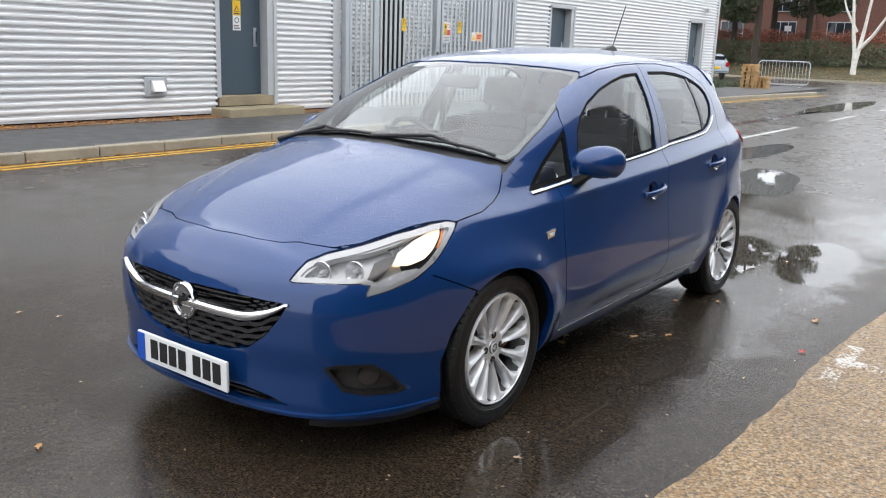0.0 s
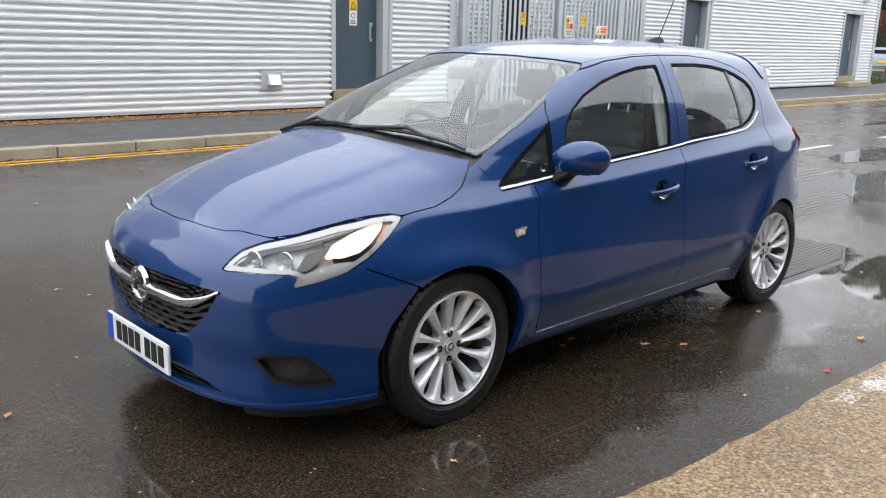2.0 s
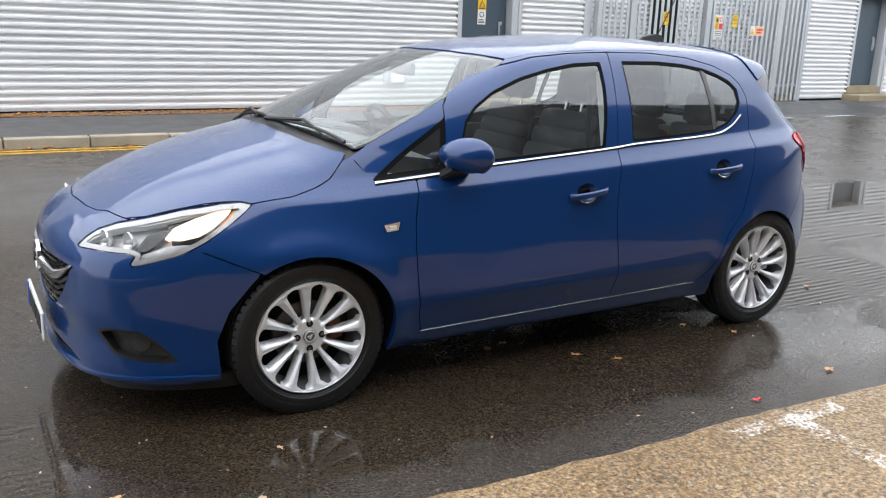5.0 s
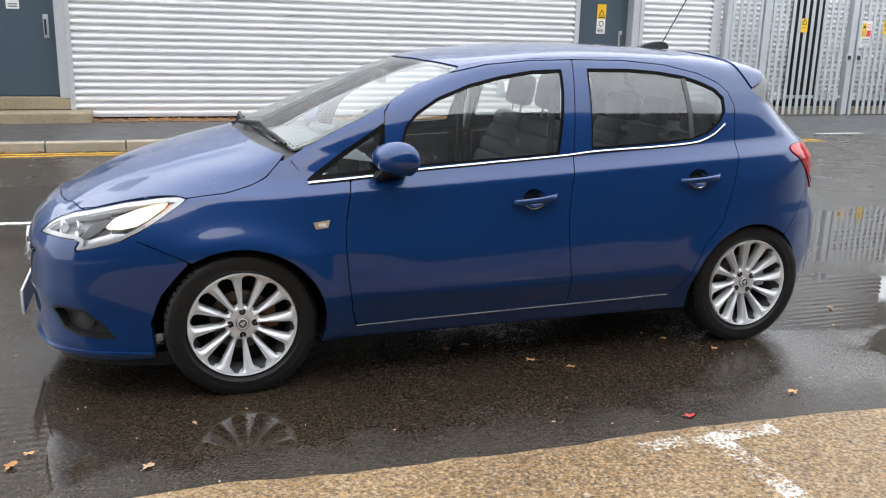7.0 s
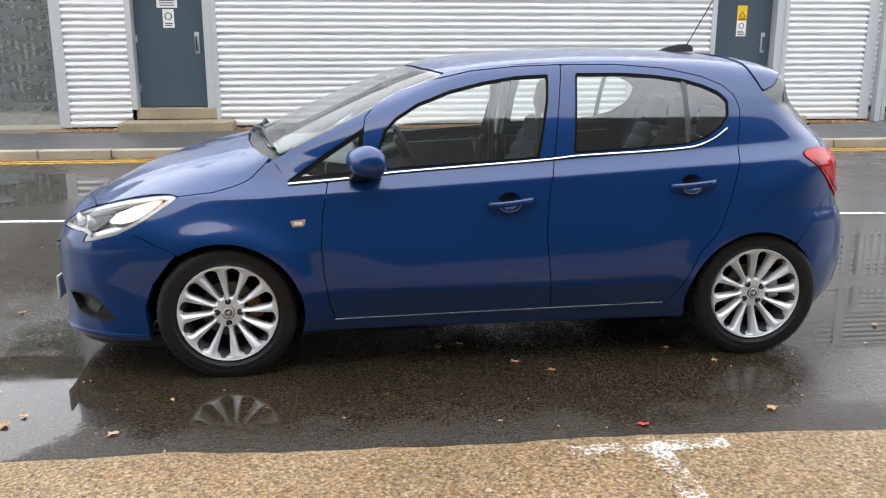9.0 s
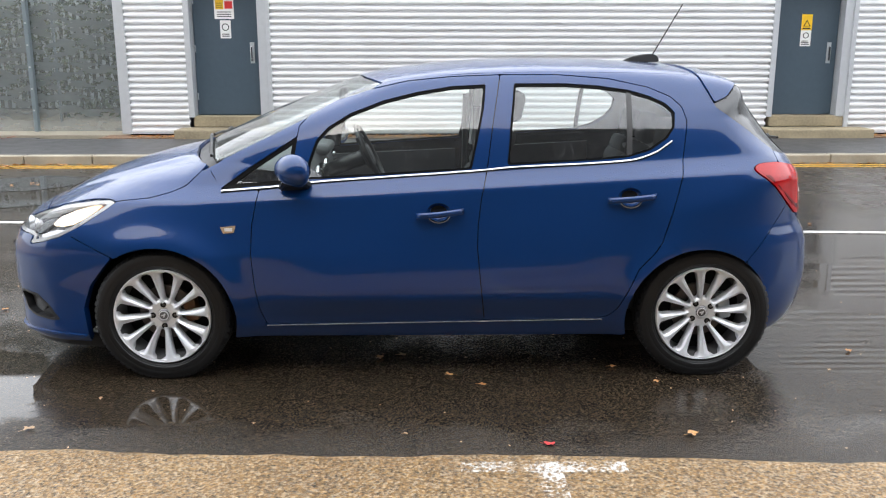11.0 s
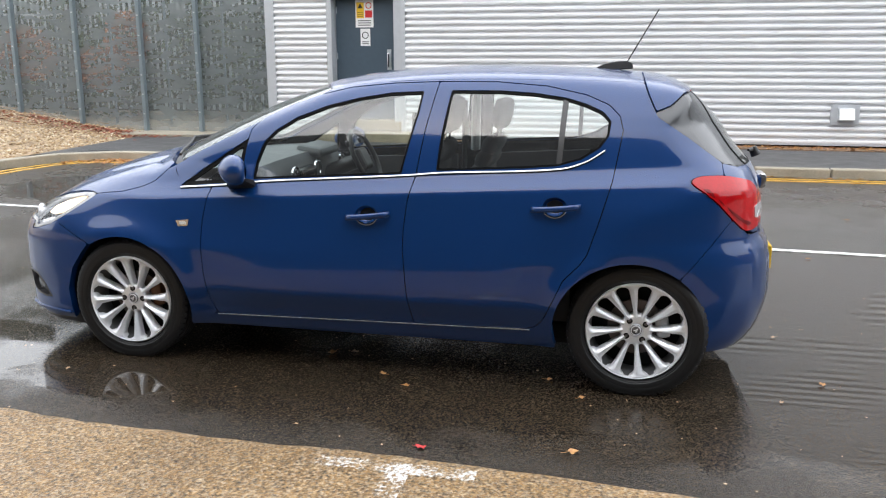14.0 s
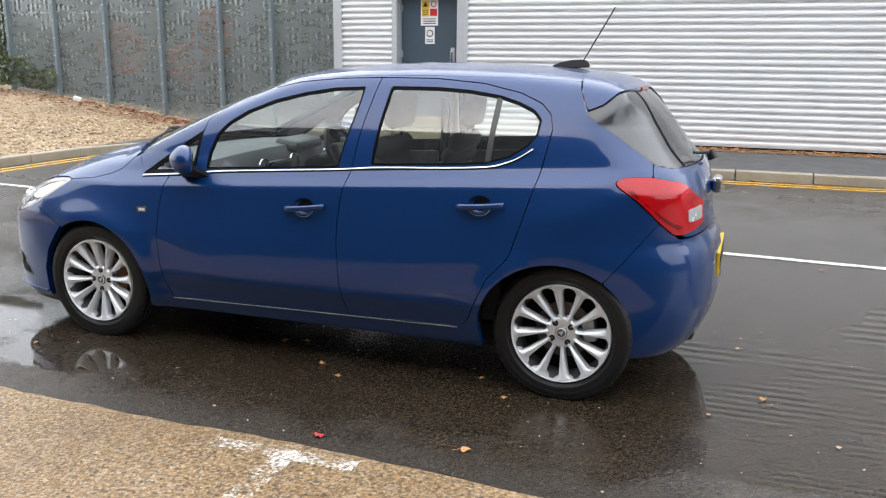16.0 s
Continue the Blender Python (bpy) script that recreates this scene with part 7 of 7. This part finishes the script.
def far_car(x, y, turn):
    """A small silver estate seen from behind, far off."""
    c = base("parked_car", (x, y, 0), "silver estate car parked beyond the building", "car")
    bm = bmesh.new()
    prof = [(-2.0, .35), (-2.1, .6), (-2.05, .85), (-1.2, .95), (-.5, 1.4), (1.5, 1.45), (1.95, 1.05), (2.05, .8), (2.1, .4)]
    add_prism(bm, prof, "y", -.85, .85)
    for v in bm.verts:
        v.co.y *= .78 if v.co.z > 1.2 else .93 if v.co.z > .9 else 1
    bmesh.ops.bevel(bm, geom=list(bm.edges), offset=.08, segments=3, affect="EDGES")
    part("body", bm, plain("silver_car_paint", (.22, .25, .28), .25, .5), c, "", 40)
    box("rear_screen", (1.80, -.62, 1.02), (1.88, .62, 1.32), WIN_DARK, c)
    for yy in (-.76, .62):
        box("tail_lamp", (2.02, yy, .75), (2.10, yy + .14, .98), RED_LENS, c)
    box("plate", (2.10, -.26, .62), (2.12, .26, .74), SIGN_YELLOW, c)
    for wx in (-1.3, 1.3):
        for wy in (-.82, .70):
            bm = bmesh.new()
            add_lathe(bm, [(0, 0), (.2, 0), (.31, .02), (.31, .12), (0, .12)], (wx, wy, .31), 24)
            part("wheel", bm, RUBBER, c)
    c.rotation_euler = (0, 0, radians(turn))


far_car(47.0, 16.8, 225)
bm = bmesh.new()
rg = random.Random(9)
for _ in range(500):
    x, y = rg.uniform(29.2, 33), rg.uniform(9.4, 11.5)
    a, h = rg.uniform(0, 6.28), rg.uniform(.15, .45)
    bm.faces.new([bm.verts.new(p) for p in ((x, y, .14), (x + .03 * math.cos(a), y + .03 * math.sin(a), .14), (x + .15 * math.cos(a), y + .15 * math.sin(a), .14 + h))])
tagged(part("weeds", bm, LEAF_GREEN), "green weeds at the corner of the building", "grass", kind="stuff")
# small lamp and alarm box high on the far wall
lampbox = base("wall_lamp", (27.4, WALL_Y - .02, 2.95), "small grey wall lamp over the far door", "lamp")
box("housing", (-.1, -.16, -.06), (.1, 0, .08), FLASHING, lampbox, bevel=.02)
box("diffuser", (-.08, -.15, -.075), (.08, -.02, -.0605), SIGN_WHITE, lampbox)


# fine grit and leaf crumbs scattered over road and slab
bm = bmesh.new()
for _ in range(520):
    x, y = rl.uniform(-3.2, 3.4), rl.uniform(-2.3, 4.5)
    scrap(x, y, .0035, rl.uniform(.003, .009))
tagged(part("leaf_crumbs", bm, LEAF_SET[3].materials[0]), "pale crumbs of leaf and grit on the wet road", "debris", kind="stuff")
# fallen leaves along the foot of the fence and over the far verge
bm = bmesh.new()
for _ in range(1500):
    x = -6.8 - abs(rl.gauss(0, 3.0))
    y = 10.15 - abs(rl.gauss(0, .45))
    scrap(x, y, (bank_z(x, y) if x < -7.55 else .112) + .012, rl.uniform(.02, .05))
tagged(part("leaf_litter", bm, LEAF_RED), "russet leaf litter along the foot of the fence", "leaf litter", kind="stuff")
bm = bmesh.new()
for _ in range(4200):
    y = rl.uniform(-3, 26)
    d = rl.uniform(.2, 7.5)
    scrap(VERGE_X + d + .12 * (y - 9), y, .13 + verge_rise(d), rl.uniform(.04, .09))
tagged(part("leaf_litter", bm, LEAF_DRY), "yellow-brown leaves strewn over the far verge", "leaf litter", kind="stuff")
